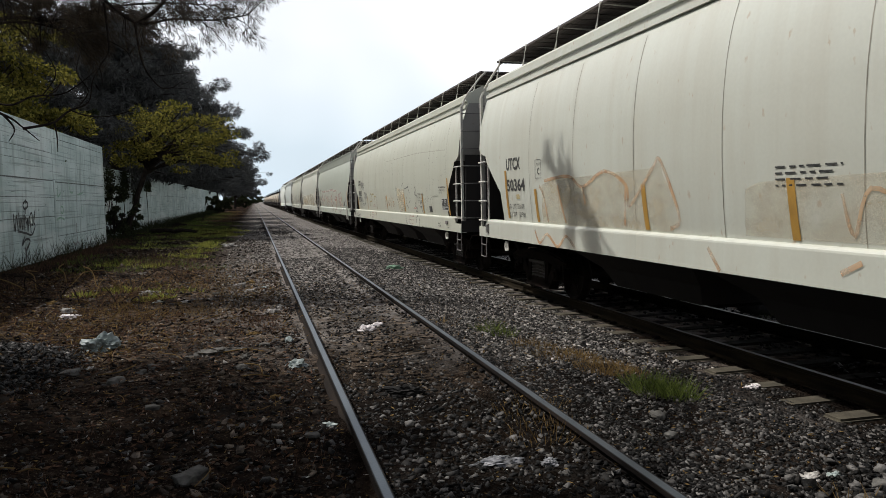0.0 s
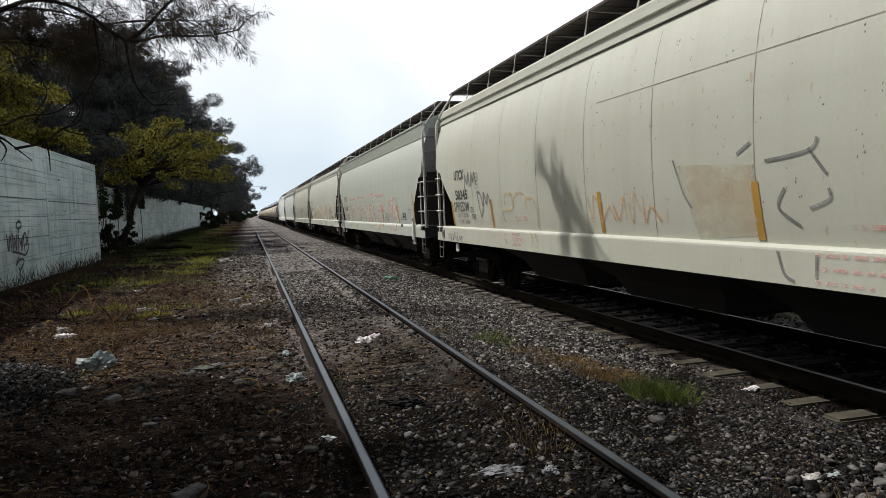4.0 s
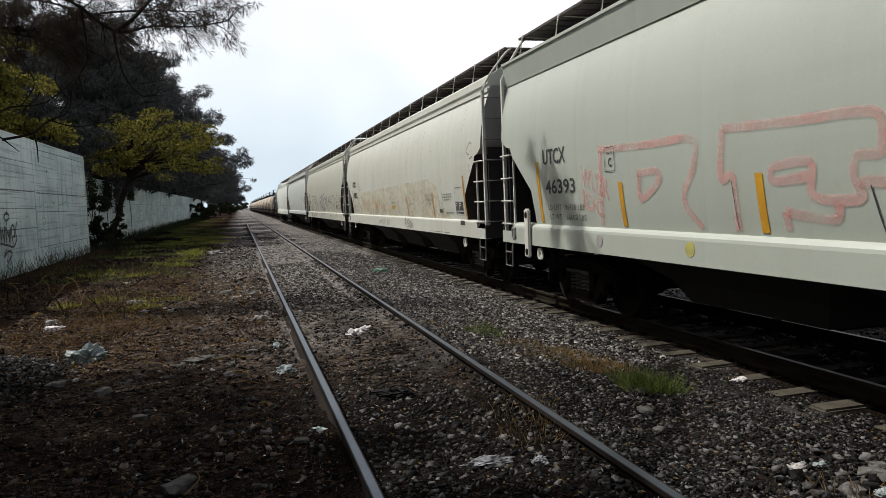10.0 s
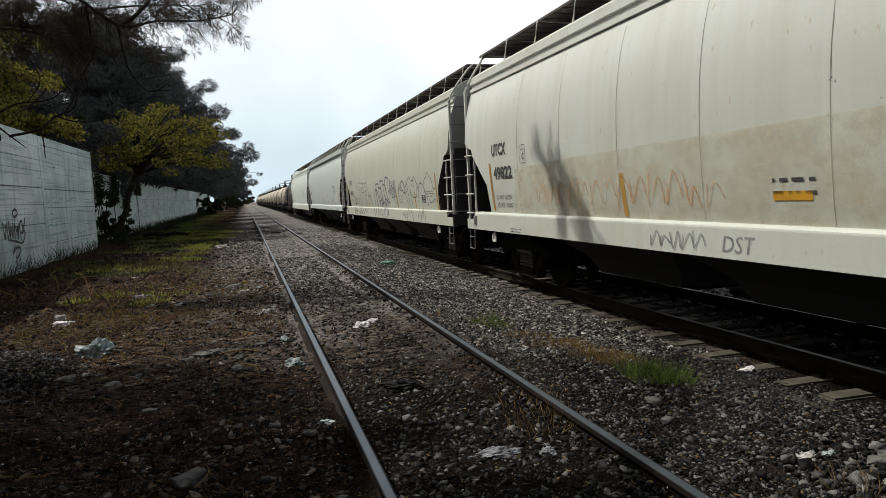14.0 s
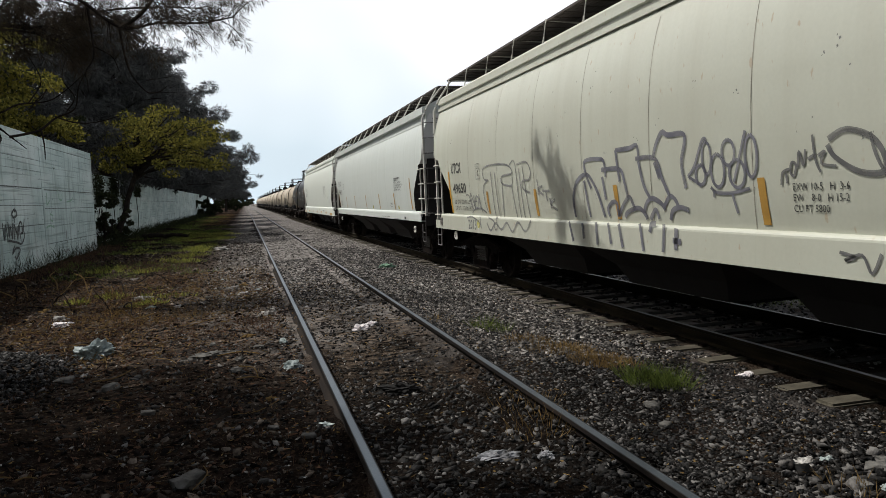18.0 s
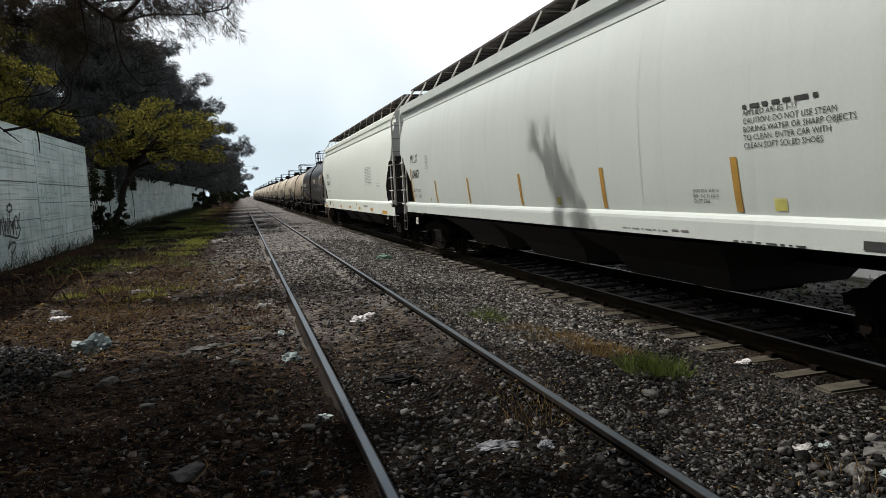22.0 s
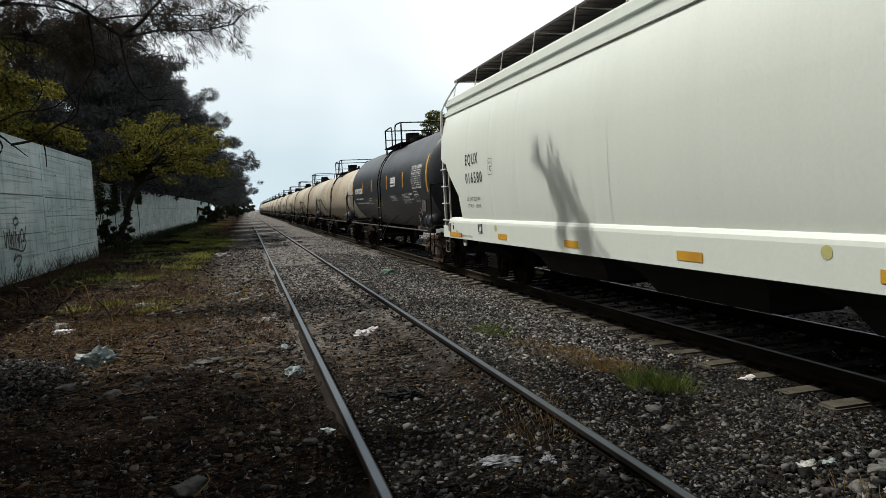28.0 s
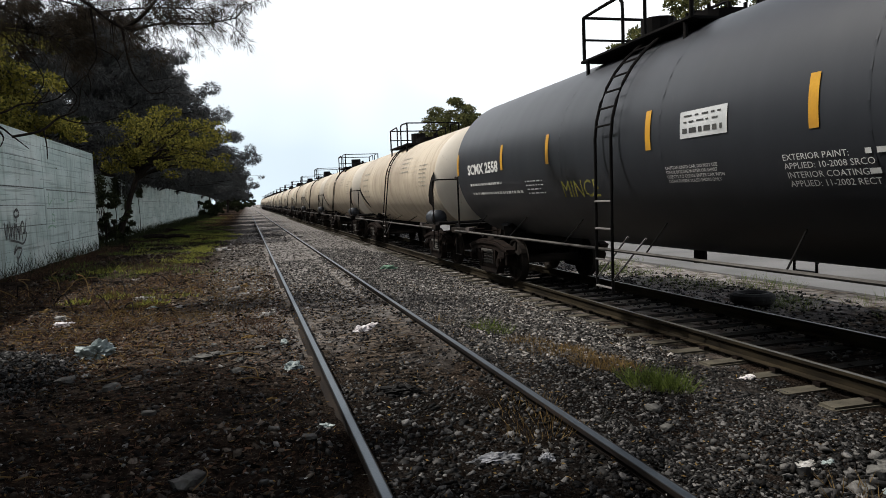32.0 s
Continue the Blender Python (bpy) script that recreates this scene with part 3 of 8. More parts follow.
wall_run("wall_west", WALL_X, -13.4, 32.2, WALL_TOP, "tall whitewashed wall with peeling paint and scrawls", 6, [0.62, 1.25, 1.83, 2.33, 2.85, 3.18, 3.59], [0.62, 1.18, 1.72, 2.30, 3.66])
wall_run("wall_west_far", WALL_X - 0.75, 32.2, 150, 3.26, "long lower whitewashed wall behind shrubs", 24, [0.95, 2.1])

# ---- wagons ----
SPEED = 3.98                                  # metres a second, towards the camera
ROWS = [0.0, 1 / 30] + [float(k) for k in range(1, 32)] + [32 - 1 / 30, 32.0]
MOVING = []                                   # (wagon, place along the train)
WHEELS = []                                   # (wheelset, its place in the truck)

SIDE_Z = [1.28, 1.5, 1.8, 2.1, 2.4, 2.7, 3.0, 3.2, 3.4, 3.6, 3.81]
SIDE_W = [1.505, 1.535, 1.560, 1.578, 1.585, 1.578, 1.552, 1.522, 1.478, 1.415, 1.33]


def side_w(z):
    return float(np.interp(z, SIDE_Z, SIDE_W))


OPENING_Z = [1.28, 1.45, 1.82, 2.12, 2.40, 2.50, 2.54, 2.56, 2.66, 2.70, 3.50, 3.81]
OPENING_U = [1.36, 1.37, 1.30, 0.93, 0.58, 0.51, 0.49, 0.33, 0.12, 0.10, 0.06, 0.05]


def inset(z):
    """How far the end of the body stands back from the end post."""
    return float(np.interp(z, OPENING_Z, OPENING_U))


def wheelset_mesh():
    bm = bmesh.new()
    for s in (-1, 1):
        prof = [(0.06, 0.10), (0.06, 0.16), (0.025, 0.20), (0.025, 0.36), (0.055, 0.385), (0.065, 0.42), (-0.05, 0.425), (-0.065, 0.45), (-0.075, 0.44), (-0.07, 0.37), (-0.02, 0.35), (-0.02, 0.20), (-0.08, 0.15), (-0.08, 0.09)]
        k = 28
        rings = []
        for i in range(k):
            a = 2 * math.pi * i / k
            rings.append([bm.verts.new((s * (HALF_GAUGE + w), r * math.cos(a), r * math.sin(a))) for w, r in prof])
        for i in range(k):
            for j in range(len(prof) - 1):
                bm.faces.new((rings[i][j], rings[(i + 1) % k][j], rings[(i + 1) % k][j + 1], rings[i][j + 1]))
        for i in range(6):                     # cast ribs, so that the turning shows
            a = 2 * math.pi * i / 6
            c, d = math.cos(a), math.sin(a)
            x = s * (HALF_GAUGE + 0.04)
            tube(bm, [(x, 0.18 * c, 0.18 * d), (x, 0.36 * c, 0.36 * d)], 0.016, 4)
    tube(bm, [(-1.02, 0, 0), (1.02, 0, 0)], 0.085, 10)
    bmesh.ops.recalc_face_normals(bm, faces=bm.faces[:])
    me = bpy.data.meshes.new("wheelset")
    bm.to_mesh(me)
    bm.free()
    me.materials.append(TREAD)
    return me


def frame_mesh(mat):
    """A cast truck side frame: arched top beam, slanting ties with oval windows, pedestals over the axle ends."""
    bm = bmesh.new()

    def plate(outline, x0, x1):
        a, b = ([bm.verts.new((x, y, z)) for y, z in outline] for x in (x0, x1))
        bm.faces.new(a)
        bm.faces.new(b[::-1])
        for k in range(len(a)):
            bm.faces.new((a[k - 1], a[k], b[k], b[k - 1]))
    top = [(1.22, 0.57), (1.21, 0.65), (1.10, 0.70), (0.50, 0.80)]
    under = [(0.36, 0.62), (0.62, 0.58), (0.78, 0.53), (1.06, 0.53)]
    plate([(-y, z) for y, z in top] + top[::-1] + under[::-1] + [(-y, z) for y, z in under], -0.08, 0.08)
    plate([(-1.22, 0.77 - 0.12), (-0.50, 0.765), (0.50, 0.765), (1.22, 0.65), (1.16, 0.60), (0.50, 0.715), (-0.50, 0.715), (-1.16, 0.60)], 0.08, 0.11)
    plate([(-0.50, 0.13), (0.50, 0.13), (0.56, 0.22), (0.40, 0.29), (-0.40, 0.29), (-0.56, 0.22)], -0.08, 0.08)
    for e in (-1, 1):
        plate([(e * y, z) for y, z in ((0.84, 0.57), (0.66, 0.60), (0.40, 0.30), (0.46, 0.17), (0.56, 0.22))], -0.07, 0.07)
        plate([(e * y, z) for y, z in ((0.46, 0.64), (0.33, 0.64), (0.33, 0.20), (0.44, 0.20))], -0.08, 0.08)
        box(bm, -0.10, 0.10, e * 0.89 - 0.15, e * 0.89 + 0.15, 0.49, 0.58)
        box(bm, -0.07, 0.07, e * 1.06 - 0.04, e * 1.06 + 0.04, 0.34, 0.56)
        box(bm, -0.07, 0.07, e * 0.72 - 0.04, e * 0.72 + 0.04, 0.36, 0.56)
        tube(bm, [(-0.06, e * 0.89, 0.42), (0.15, e * 0.89, 0.42)], 0.10, 14)
        tube(bm, [(0.15, e * 0.89, 0.42), (0.18, e * 0.89, 0.42)], 0.06, 10)
    bmesh.ops.recalc_face_normals(bm, faces=bm.faces[:])
    me = bpy.data.meshes.new("side_frame")
    bm.to_mesh(me)
    bm.free()
    me.materials.append(mat)
    return me


def spring_mesh():
    bm = bmesh.new()
    for y in (-0.26, -0.09, 0.09, 0.26):
        pts = [(0.075 * math.cos(a * 1.05), y + 0.075 * math.sin(a * 1.05), 0.29 + 0.27 * a / 30) for a in range(0, 31)]
        tube(bm, pts, 0.020, 5)
    box(bm, -0.11, 0.11, -0.36, 0.36, 0.555, 0.60)
    me = bpy.data.meshes.new("spring_pack")
    bm.to_mesh(me)
    bm.free()
    me.materials.append(SPRING)
    return me


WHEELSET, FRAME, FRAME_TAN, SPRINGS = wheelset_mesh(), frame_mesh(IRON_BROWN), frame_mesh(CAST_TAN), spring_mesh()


def shared(name, me, parent, m, label=""):
    ob = new(name, me)
    ob.parent = parent
    ob.matrix_basis = m
    if label:
        tagged(ob, label)
    return ob


def truck(car, y, turning=True, cast=None):
    bm = bmesh.new()
    rounded(bm, -1.05, 1.05, -0.17, 0.17, 0.52, 0.80, 0.03)
    tube(bm, [(0, 0, 0.75), (0, 0, 1.0)], 0.2, 12)
    t = part("truck", bm, IRON, car, "near-black four-wheeled truck")
    t.location = (0, y, 0)
    for s in (-1, 1):
        shared("side_frame", cast or FRAME, t, pose(s * 1.0, 0, 0, 0, 0, 0 if s > 0 else 180), "brown cast side frame")
        shared("spring_pack", SPRINGS, t, pose(s * 1.0, 0, 0), "coil springs")
        part("brake_beam", bar([(-0.8, s * 0.42, 0.36), (0.8, s * 0.42, 0.36)], 0.04), IRON, t)
    for a in (-0.89, 0.89):
        w = shared("wheelset", WHEELSET, t, pose(0, a, 0.42), "worn steel wheels on an axle")
        if turning:
            WHEELS.append((w, a))
    return t


def coupler(car, end, y):
    """Draft gear, knuckle, air hose and uncoupling rod at one end; end is the sign of y."""
    bm = bmesh.new()
    rounded(bm, -0.10, 0.10, min(y - end * 0.3, y + end * 0.5), max(y - end * 0.3, y + end * 0.5), 0.74, 0.96, 0.02)
    rounded(bm, -0.16, 0.14, min(y + end * 0.45, y + end * 0.72), max(y + end * 0.45, y + end * 0.72), 0.70, 1.0, 0.04)
    part("coupler", bm, IRON_BROWN, car, "rusty knuckle coupler")
    part("air_hose", bar(smooth_line([(-0.35, y - end * 0.1, 0.85), (-0.36, y + end * 0.2, 0.70), (-0.30, y + end * 0.45, 0.42), (-0.22, y + end * 0.62, 0.38)]), 0.028), IRON, car)
    part("uncoupling_rod", bar([(-1.45, y + end * 0.02, 0.62), (-1.35, y + end * 0.12, 0.90), (-0.3, y + end * 0.16, 0.92)], 0.014, 5), IRON_BROWN, car)


def ladder_bar(car, pts, r=0.016, mat=None, name="ladder_rung"):
    return part(name, bar(pts, r, 6), mat or RAIL_WHITE, car)


def text_mesh(body, size, bold=0.0, align="LEFT", spread=1.0):
    cu = bpy.data.curves.new("lettering", "FONT")
    cu.body, cu.size, cu.align_x, cu.resolution_u, cu.offset = body, size, align, 2, bold
    cu.space_line, cu.space_character = 1.0, spread
    ob = bpy.data.objects.new("lettering", cu)
    src = ob.to_mesh()
    co = [tuple(v.co) for v in src.vertices]
    polys = [tuple(p.vertices) for p in src.polygons]
    ob.to_mesh_clear()
    bpy.data.objects.remove(ob)
    return co, polys


class Side:
    """The wagon's side that faces the camera: u runs from its trailing end forwards, z up from the rail."""

    def __init__(self, car, half, off):
        self.car, self.half, self.off = car, half, off

    def put(self, u, z, lift=0.006):
        return (-(self.off(z) + lift), self.half - u, z)

    def text(self, body, u, z, size, mat=None, bold=0.0, squeeze=0.85, slant=0.0, label="", width=0.0, spread=1.0, slope=0.0):
        """Lettering with its lower left corner at u, z; size is the height of a capital."""
        co, polys = text_mesh(body, size / 0.69, bold, spread=spread)
        if width:
            squeeze = width / max(c[0] for c in co)
        place = [self.put(u + (x + slant * y) * squeeze, z + y + slope * x * squeeze) for x, y, _ in co]
        if size < 0.1:
            me = bpy.data.meshes.new("lettering")
            me.from_pydata(place, [], polys)
            tagged(part("lettering", me, mat or BLACK_INK, self.car, label), kind="stuff")
            return
        owner = list(range(len(co)))                    # letter by letter: faces that share corners

        def find(k):
            while owner[k] != k:
                k = owner[k]
            return k
        for f in polys:
            for k in f[1:]:
                owner[find(k)] = find(f[0])
        letters = {}
        for f in polys:
            letters.setdefault(find(f[0]), []).append(f)
        for faces in letters.values():
            used = sorted({k for f in faces for k in f})
            slot = {k: i for i, k in enumerate(used)}
            me = bpy.data.meshes.new("letter")
            me.from_pydata([place[k] for k in used], [], [[slot[k] for k in f] for f in faces])
            part("letter", me, mat or BLACK_INK, self.car, label)

    def patch(self, u0, u1, z0, z1, mat, name, label="", lift=0.007, lean=0.0, rows=4):
        bm = bmesh.new()
        last = None
        for k in range(rows + 1):
            z = z0 + (z1 - z0) * k / rows
            d = lean * k / rows
            now = [bm.verts.new(self.put(u + d, z, lift)) for u in (u0, u1)]
            if last:
                bm.faces.new((last[0], last[1], now[1], now[0]))
            last = now
        return part(name, bm, mat, self.car, label)

    def blob(self, pts, mat, label="", lift=0.004, name="paint_wash"):
        """A filled outline that follows the side, in thin level bands."""
        zs = [p[1] for p in pts]
        n = max(4, int((max(zs) - min(zs)) / 0.06))
        bm = bmesh.new()
        last = None
        for k in range(n + 1):
            z = min(zs) + (max(zs) - min(zs)) * (k + 0.001) / (n + 0.002)
            hits = []
            for (a, b), (c, d) in zip(pts, pts[1:] + pts[:1]):
                if (b <= z) != (d <= z):
                    hits.append(a + (c - a) * (z - b) / (d - b))
            if len(hits) < 2:
                last = None
                continue
            lo, hi = min(hits) + 0.03 * noise.noise((z * 9, 1, 0)), max(hits) + 0.03 * noise.noise((z * 9, 5, 0))
            now = [bm.verts.new(self.put(u, z, lift)) for u in (lo, hi)]
            if last:
                bm.faces.new((last[0], last[1], now[1], now[0]))
            last = now
        return part(name, bm, mat, self.car, label)

    def stroke(self, lines, width, mat, label="", lift=0.009, name="graffiti", round_=True):
        """Sprayed lines as flat ribbons that follow the side."""
        for pts in lines:
            bm = bmesh.new()
            coarse = smooth_line(pts, 5) if round_ and len(pts) > 2 else [Vector(p) for p in pts]
            line = [coarse[0]]
            for p in coarse[1:]:                        # short steps, so that the ribbon follows the bulge
                n = max(1, int((p - line[-1]).length / 0.07))
                line += [line[-1].lerp(p, k / n) for k in range(1, n)] + [p]
            last = None
            for i, p in enumerate(line):
                d = line[min(i + 1, len(line) - 1)] - line[max(i - 1, 0)]
                d = d.normalized() if d.length > 0 else Vector((1, 0))
                w = width * 0.5 * (1 + 0.22 * noise.noise((p[0] * 4, p[1] * 4, 3)))
                a, b = (p[0] - d[1] * w, p[1] + d[0] * w), (p[0] + d[1] * w, p[1] - d[0] * w)
                now = [bm.verts.new(self.put(*q, lift)) for q in (a, b)]
                if last:
                    bm.faces.new((last[0], last[1], now[1], now[0]))
                last = now
            part(name, bm, mat, self.car, label)

    def lines_of_bars(self, u, z, w, h, rows, mat, label="small unreadable lettering"):
        """Writing too small to read, as plain bars."""
        bm = bmesh.new()
        for r in range(rows):
            x = u
            while x < u + w * (1 - 0.25 * ((r * 37) % 5) / 5):
                k = RNG.uniform(0.03, 0.15)
                zz = z - r * h * 2.2
                a = [bm.verts.new(self.put(q, e, 0.007)) for q, e in ((x, zz), (min(x + k, u + w), zz), (min(x + k, u + w), zz + 0.62 * h), (x, zz + 0.62 * h))]
                bm.faces.new(a)
                x += k + RNG.uniform(0.03, 0.06)
        return tagged(part("lettering", bm, mat, self.car), label, kind="stuff")


class HeadFace(Side):
    """A tank's dished leading head: u runs across it, z up from the rail."""

    def put(self, u, z, lift=0.008):
        rho = min(1.0, math.hypot(u, z - self.centre) / self.radius)
        c = 1 - (1 - rho) ** (1 / 0.9)
        return (u, -(self.half - 0.02 + 0.56 * (1 - c * c) ** 0.725) - lift, z)


def placard(s, u0, u1, z0, z1):
    """Two black panels and a black strip on a white ground, with lines too small to read."""
    s.patch(u0, u1, z0, z1, WHITE_INK, "lettering", "white ground of a stencilled panel", 0.006)
    b, split = 0.022, z0 + 0.26 * (z1 - z0)
    half = (u1 - u0 - 3 * b) / 2
    for k in range(2):
        a = u0 + b + k * (half + b)
        s.patch(a, a + half, split + 0.012, z1 - b, BLACK_INK, "lettering", "black stencilled panel", 0.008)
        for r in range(2):
            z = z1 - b - 0.045 - 0.04 * r
            s.patch(a + 0.05 * half, a + (0.55 - 0.12 * ((r + k) % 2)) * half, z, z + 0.018, WHITE_INK, "lettering", "", 0.010, 0, 1)
    s.patch(u0 + b, u1 - b, z0 + b * 0.8, split - 0.006, BLACK_INK, "lettering", "black stencilled strip", 0.008)
    s.patch(u0 + 2 * b, u0 + 0.5 * (u1 - u0), z0 + 0.030, z0 + 0.044, WHITE_INK, "lettering", "", 0.010, 0, 1)


def prism(bm, outline, y0, y1):
    """A bar of that (x, z) outline from y0 to y1."""
    rings = [[bm.verts.new((x, y, z)) for x, z in outline] for y in (y0, y1)]
    n = len(outline)
    faces = [bm.faces.new((rings[0][k], rings[0][(k + 1) % n], rings[1][(k + 1) % n], rings[1][k])) for k in range(n)]
    faces += [bm.faces.new(rings[0]), bm.faces.new(rings[1][::-1])]
    bmesh.ops.recalc_face_normals(bm, faces=faces)


def hopper_car(q_trail, q_front, paint, label, chord="ribbed", sill_mat=None, posts=None, eave=3.69, sill_z=(0.965, 1.305), end=None, ledge=0.05, sill_short=0.0, du=0.0):
    """A long covered hopper wagon. q: places of its two coupling faces along the train."""
    length = q_trail - q_front
    h = (length - 1.34) / 2                    # half its sill
    car = root("hopper_car", pose(TRACK_FAR, (q_trail + q_front) / 2, Z_FAR), label, "hopper wagon", "wagons of the train")
    MOVING.append((car, (q_trail + q_front) / 2))
    posts = posts or RAIL_WHITE
    # side sheets and ends
    zs = sorted(set(SIDE_Z + OPENING_Z))
    cols = 13
    for s, nm in ((-1, "side_sheet"), (1, "side_sheet")):
        v, f = [], []
        for z in zs:
            for c in range(cols):
                y = -(h - 0.9 * inset(z)) + (2 * h - 1.9 * inset(z)) * c / (cols - 1)
                v.append((s * side_w(z), y, z))
        for i in range(len(zs) - 1):
            for c in range(cols - 1):
                a = i * cols + c
                f.append((a, a + cols, a + cols + 1, a + 1) if s < 0 else (a, a + 1, a + cols + 1, a + cols))
        part(nm, raw_mesh(nm, v, f), paint, car, smooth=True)
    for e in (-1, 1):
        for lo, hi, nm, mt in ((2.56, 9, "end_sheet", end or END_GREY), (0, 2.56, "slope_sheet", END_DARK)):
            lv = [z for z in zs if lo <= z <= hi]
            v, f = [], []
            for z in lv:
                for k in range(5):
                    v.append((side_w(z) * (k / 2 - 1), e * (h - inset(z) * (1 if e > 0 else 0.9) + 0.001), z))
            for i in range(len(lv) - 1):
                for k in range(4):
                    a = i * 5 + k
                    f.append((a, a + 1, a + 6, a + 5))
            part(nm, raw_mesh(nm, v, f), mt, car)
    # roof and its edge beam
    bm = bmesh.new()
    wl = side_w(eave)
    prof = {"ribbed": [(wl, eave), (wl + 0.035, eave + 0.005), (wl + 0.03, eave + 0.07), (1.365, eave + 0.08), (1.365, 3.84), (1.40, 3.85), (1.395, 3.92), (1.365, 3.93), (1.365, 3.99), (1.33, 4.02)],
            "flared": [(wl, eave), (wl + 0.02, eave + 0.004), (1.495, 3.94), (1.515, 3.945), (1.515, 3.985), (1.42, 4.0), (1.33, 4.04)],
            "boxed": [(wl, eave), (wl + 0.01, eave + 0.01), (wl - 0.01, 3.79), (1.505, 3.80), (1.505, 3.98), (1.42, 4.01), (1.33, 4.04)]}[chord]
    prof += [(1.05, 4.17), (0.7, 4.26), (0.3, 4.30)]
    full = [(-a, b) for a, b in prof] + [(a, b) for a, b in prof[::-1]]
    ends = []
    for y in (-h + 0.05, h - 0.05):
        ends.append([bm.verts.new((a, y, b)) for a, b in full])
    for j in range(len(full) - 1):
        bm.faces.new((ends[0][j], ends[1][j], ends[1][j + 1], ends[0][j + 1]))
    for e in ends:
        bm.faces.new(e)
    bmesh.ops.recalc_face_normals(bm, faces=bm.faces[:])
    part("roof", bm, paint, car)
    # running boards with brackets, and the loading hatches between them
    for s in (-1, 1):
        bm = bmesh.new()
        for k in range(10):
            x = s * (0.40 + 0.076 * k)
            box(bm, x - 0.031, x + 0.031, -h - 0.12, h + 0.12, 4.44, 4.475)
        for k in range(int(h * 2 / 0.33)):
            y = -h + 0.33 * k
            box(bm, min(s * 0.37, s * 1.1), max(s * 0.37, s * 1.1), y - 0.012, y + 0.012, 4.425, 4.439)
        part("running_board", bm, GRATE, car, "dark steel grating walkway")
        n = 12
        for k in range(n + 1):
            y = -h + 0.1 + (2 * h - 0.2) * k / n
            part("bracket", bar([(s * (1.33 if chord == "boxed" else 1.2), y, 4.04), (s * (1.09 if chord == "boxed" else 1.13), y, 4.46), (s * 0.38, y, 4.42)], 0.022, 5), posts, car)
    for k in range(10):
        y = -h + 1.0 + (2 * h - 2.0) * k / 9
        bm = bmesh.new()
        tube(bm, [(0, y, 4.25), (0, y, 4.40), (0, y, 4.44)], 0.3, 14)
        part("hatch", bm, paint, car)
    # side sills with a rounded upper ledge, cut lower under the corner ladders
    for s in (-1, 1):
        bm = bmesh.new()
        z0, z1 = sill_z
        arc = [(1.565 - ledge * (1 - math.cos(0.5 * math.pi * k / 4)), z1 - ledge + ledge * math.sin(0.5 * math.pi * k / 4)) for k in range(5)]
        outer = [(1.44, z0), (1.565, z0)] + arc + [(1.40, z1)]
        inner = [(1.40, z1 - 0.02), (1.555 - ledge, z1 - 0.02), (1.545, z1 - ledge), (1.545, z0 + 0.02), (1.44, z0 + 0.02)]
        prism(bm, [(s * x, z) for x, z in outer + inner], -h + (sill_short or 0.45), h - (sill_short or 0.45))
        if not sill_short:
            for e in (-1, 1):
                prism(bm, [(s * x, z) for x, z in ((1.44, z0), (1.565, z0), (1.565, 1.16), (1.545, 1.16), (1.545, z0 + 0.02), (1.44, z0 + 0.02))], min(e * h, e * (h - 0.45)), max(e * h, e * (h - 0.45)))
        part("side_sill", bm, sill_mat or paint, car, "flat side sill with a bright upper ledge")
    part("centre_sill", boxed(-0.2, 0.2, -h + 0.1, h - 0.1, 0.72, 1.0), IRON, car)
    for e in (-1, 1):
        # Dark end beam covers the sill ends, for the shade in the open channel.
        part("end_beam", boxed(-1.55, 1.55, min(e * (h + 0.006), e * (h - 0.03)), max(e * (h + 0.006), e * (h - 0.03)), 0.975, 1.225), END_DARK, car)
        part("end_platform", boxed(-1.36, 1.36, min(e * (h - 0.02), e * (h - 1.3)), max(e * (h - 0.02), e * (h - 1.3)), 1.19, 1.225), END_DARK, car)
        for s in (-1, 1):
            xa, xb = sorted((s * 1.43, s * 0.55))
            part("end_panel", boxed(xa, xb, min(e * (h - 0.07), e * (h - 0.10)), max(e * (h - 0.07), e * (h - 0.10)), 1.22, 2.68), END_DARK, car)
        coupler(car, e, e * h)
        truck(car, e * (h - 1.9))
        # ladders and corner posts
        for s in (-1, 1):
            x = s * 1.535
            ye = e * (h - 0.02)
            bm = bmesh.new()
            box(bm, min(x, x - s * 0.05), max(x, x - s * 0.05), min(ye, ye - e * 0.06), max(ye, ye - e * 0.06), 1.0, 3.72)
            part("corner_post", bm, posts, car)
            part("grab_iron", bar(smooth_line([(x - s * 0.02, ye, 3.70), (s * 1.38, ye, 3.98), (s * 1.12, e * (h + 0.08), 4.33), (s * 1.0, e * (h + 0.08), 4.46), (s * 1.0, e * (h - 1.6), 4.50)], 4), 0.022, 6), posts, car)
            yl = e * (h - 0.49)
            part("ladder_rail", boxed(min(x, x - s * 0.03), max(x, x - s * 0.03), yl - 0.017, yl + 0.017, 1.20, 2.44), posts, car)
            for k in range(4):
                z = 1.285 + 0.38 * k
                ladder_bar(car, [(x + s * 0.02, ye, z), (x + s * 0.05, ye - e * 0.05, z), (x + s * 0.05, yl, z + 0.0), (x + s * 0.02, yl, z)], 0.015, posts)
            xi = s * 0.98
            part("ladder_rail", boxed(min(xi, xi + s * 0.05), max(xi, xi + s * 0.05), min(ye, ye - e * 0.05), max(ye, ye - e * 0.05), 0.95, 3.98), END_GREY, car)
            for k in range(7):
                z = 1.29 + 0.38 * k
                ladder_bar(car, [(x, ye + e * 0.02, z), (x, ye + e * 0.07, z), (xi, ye + e * 0.07, z), (xi, ye + e * 0.02, z)], 0.013, RAIL_GREY)
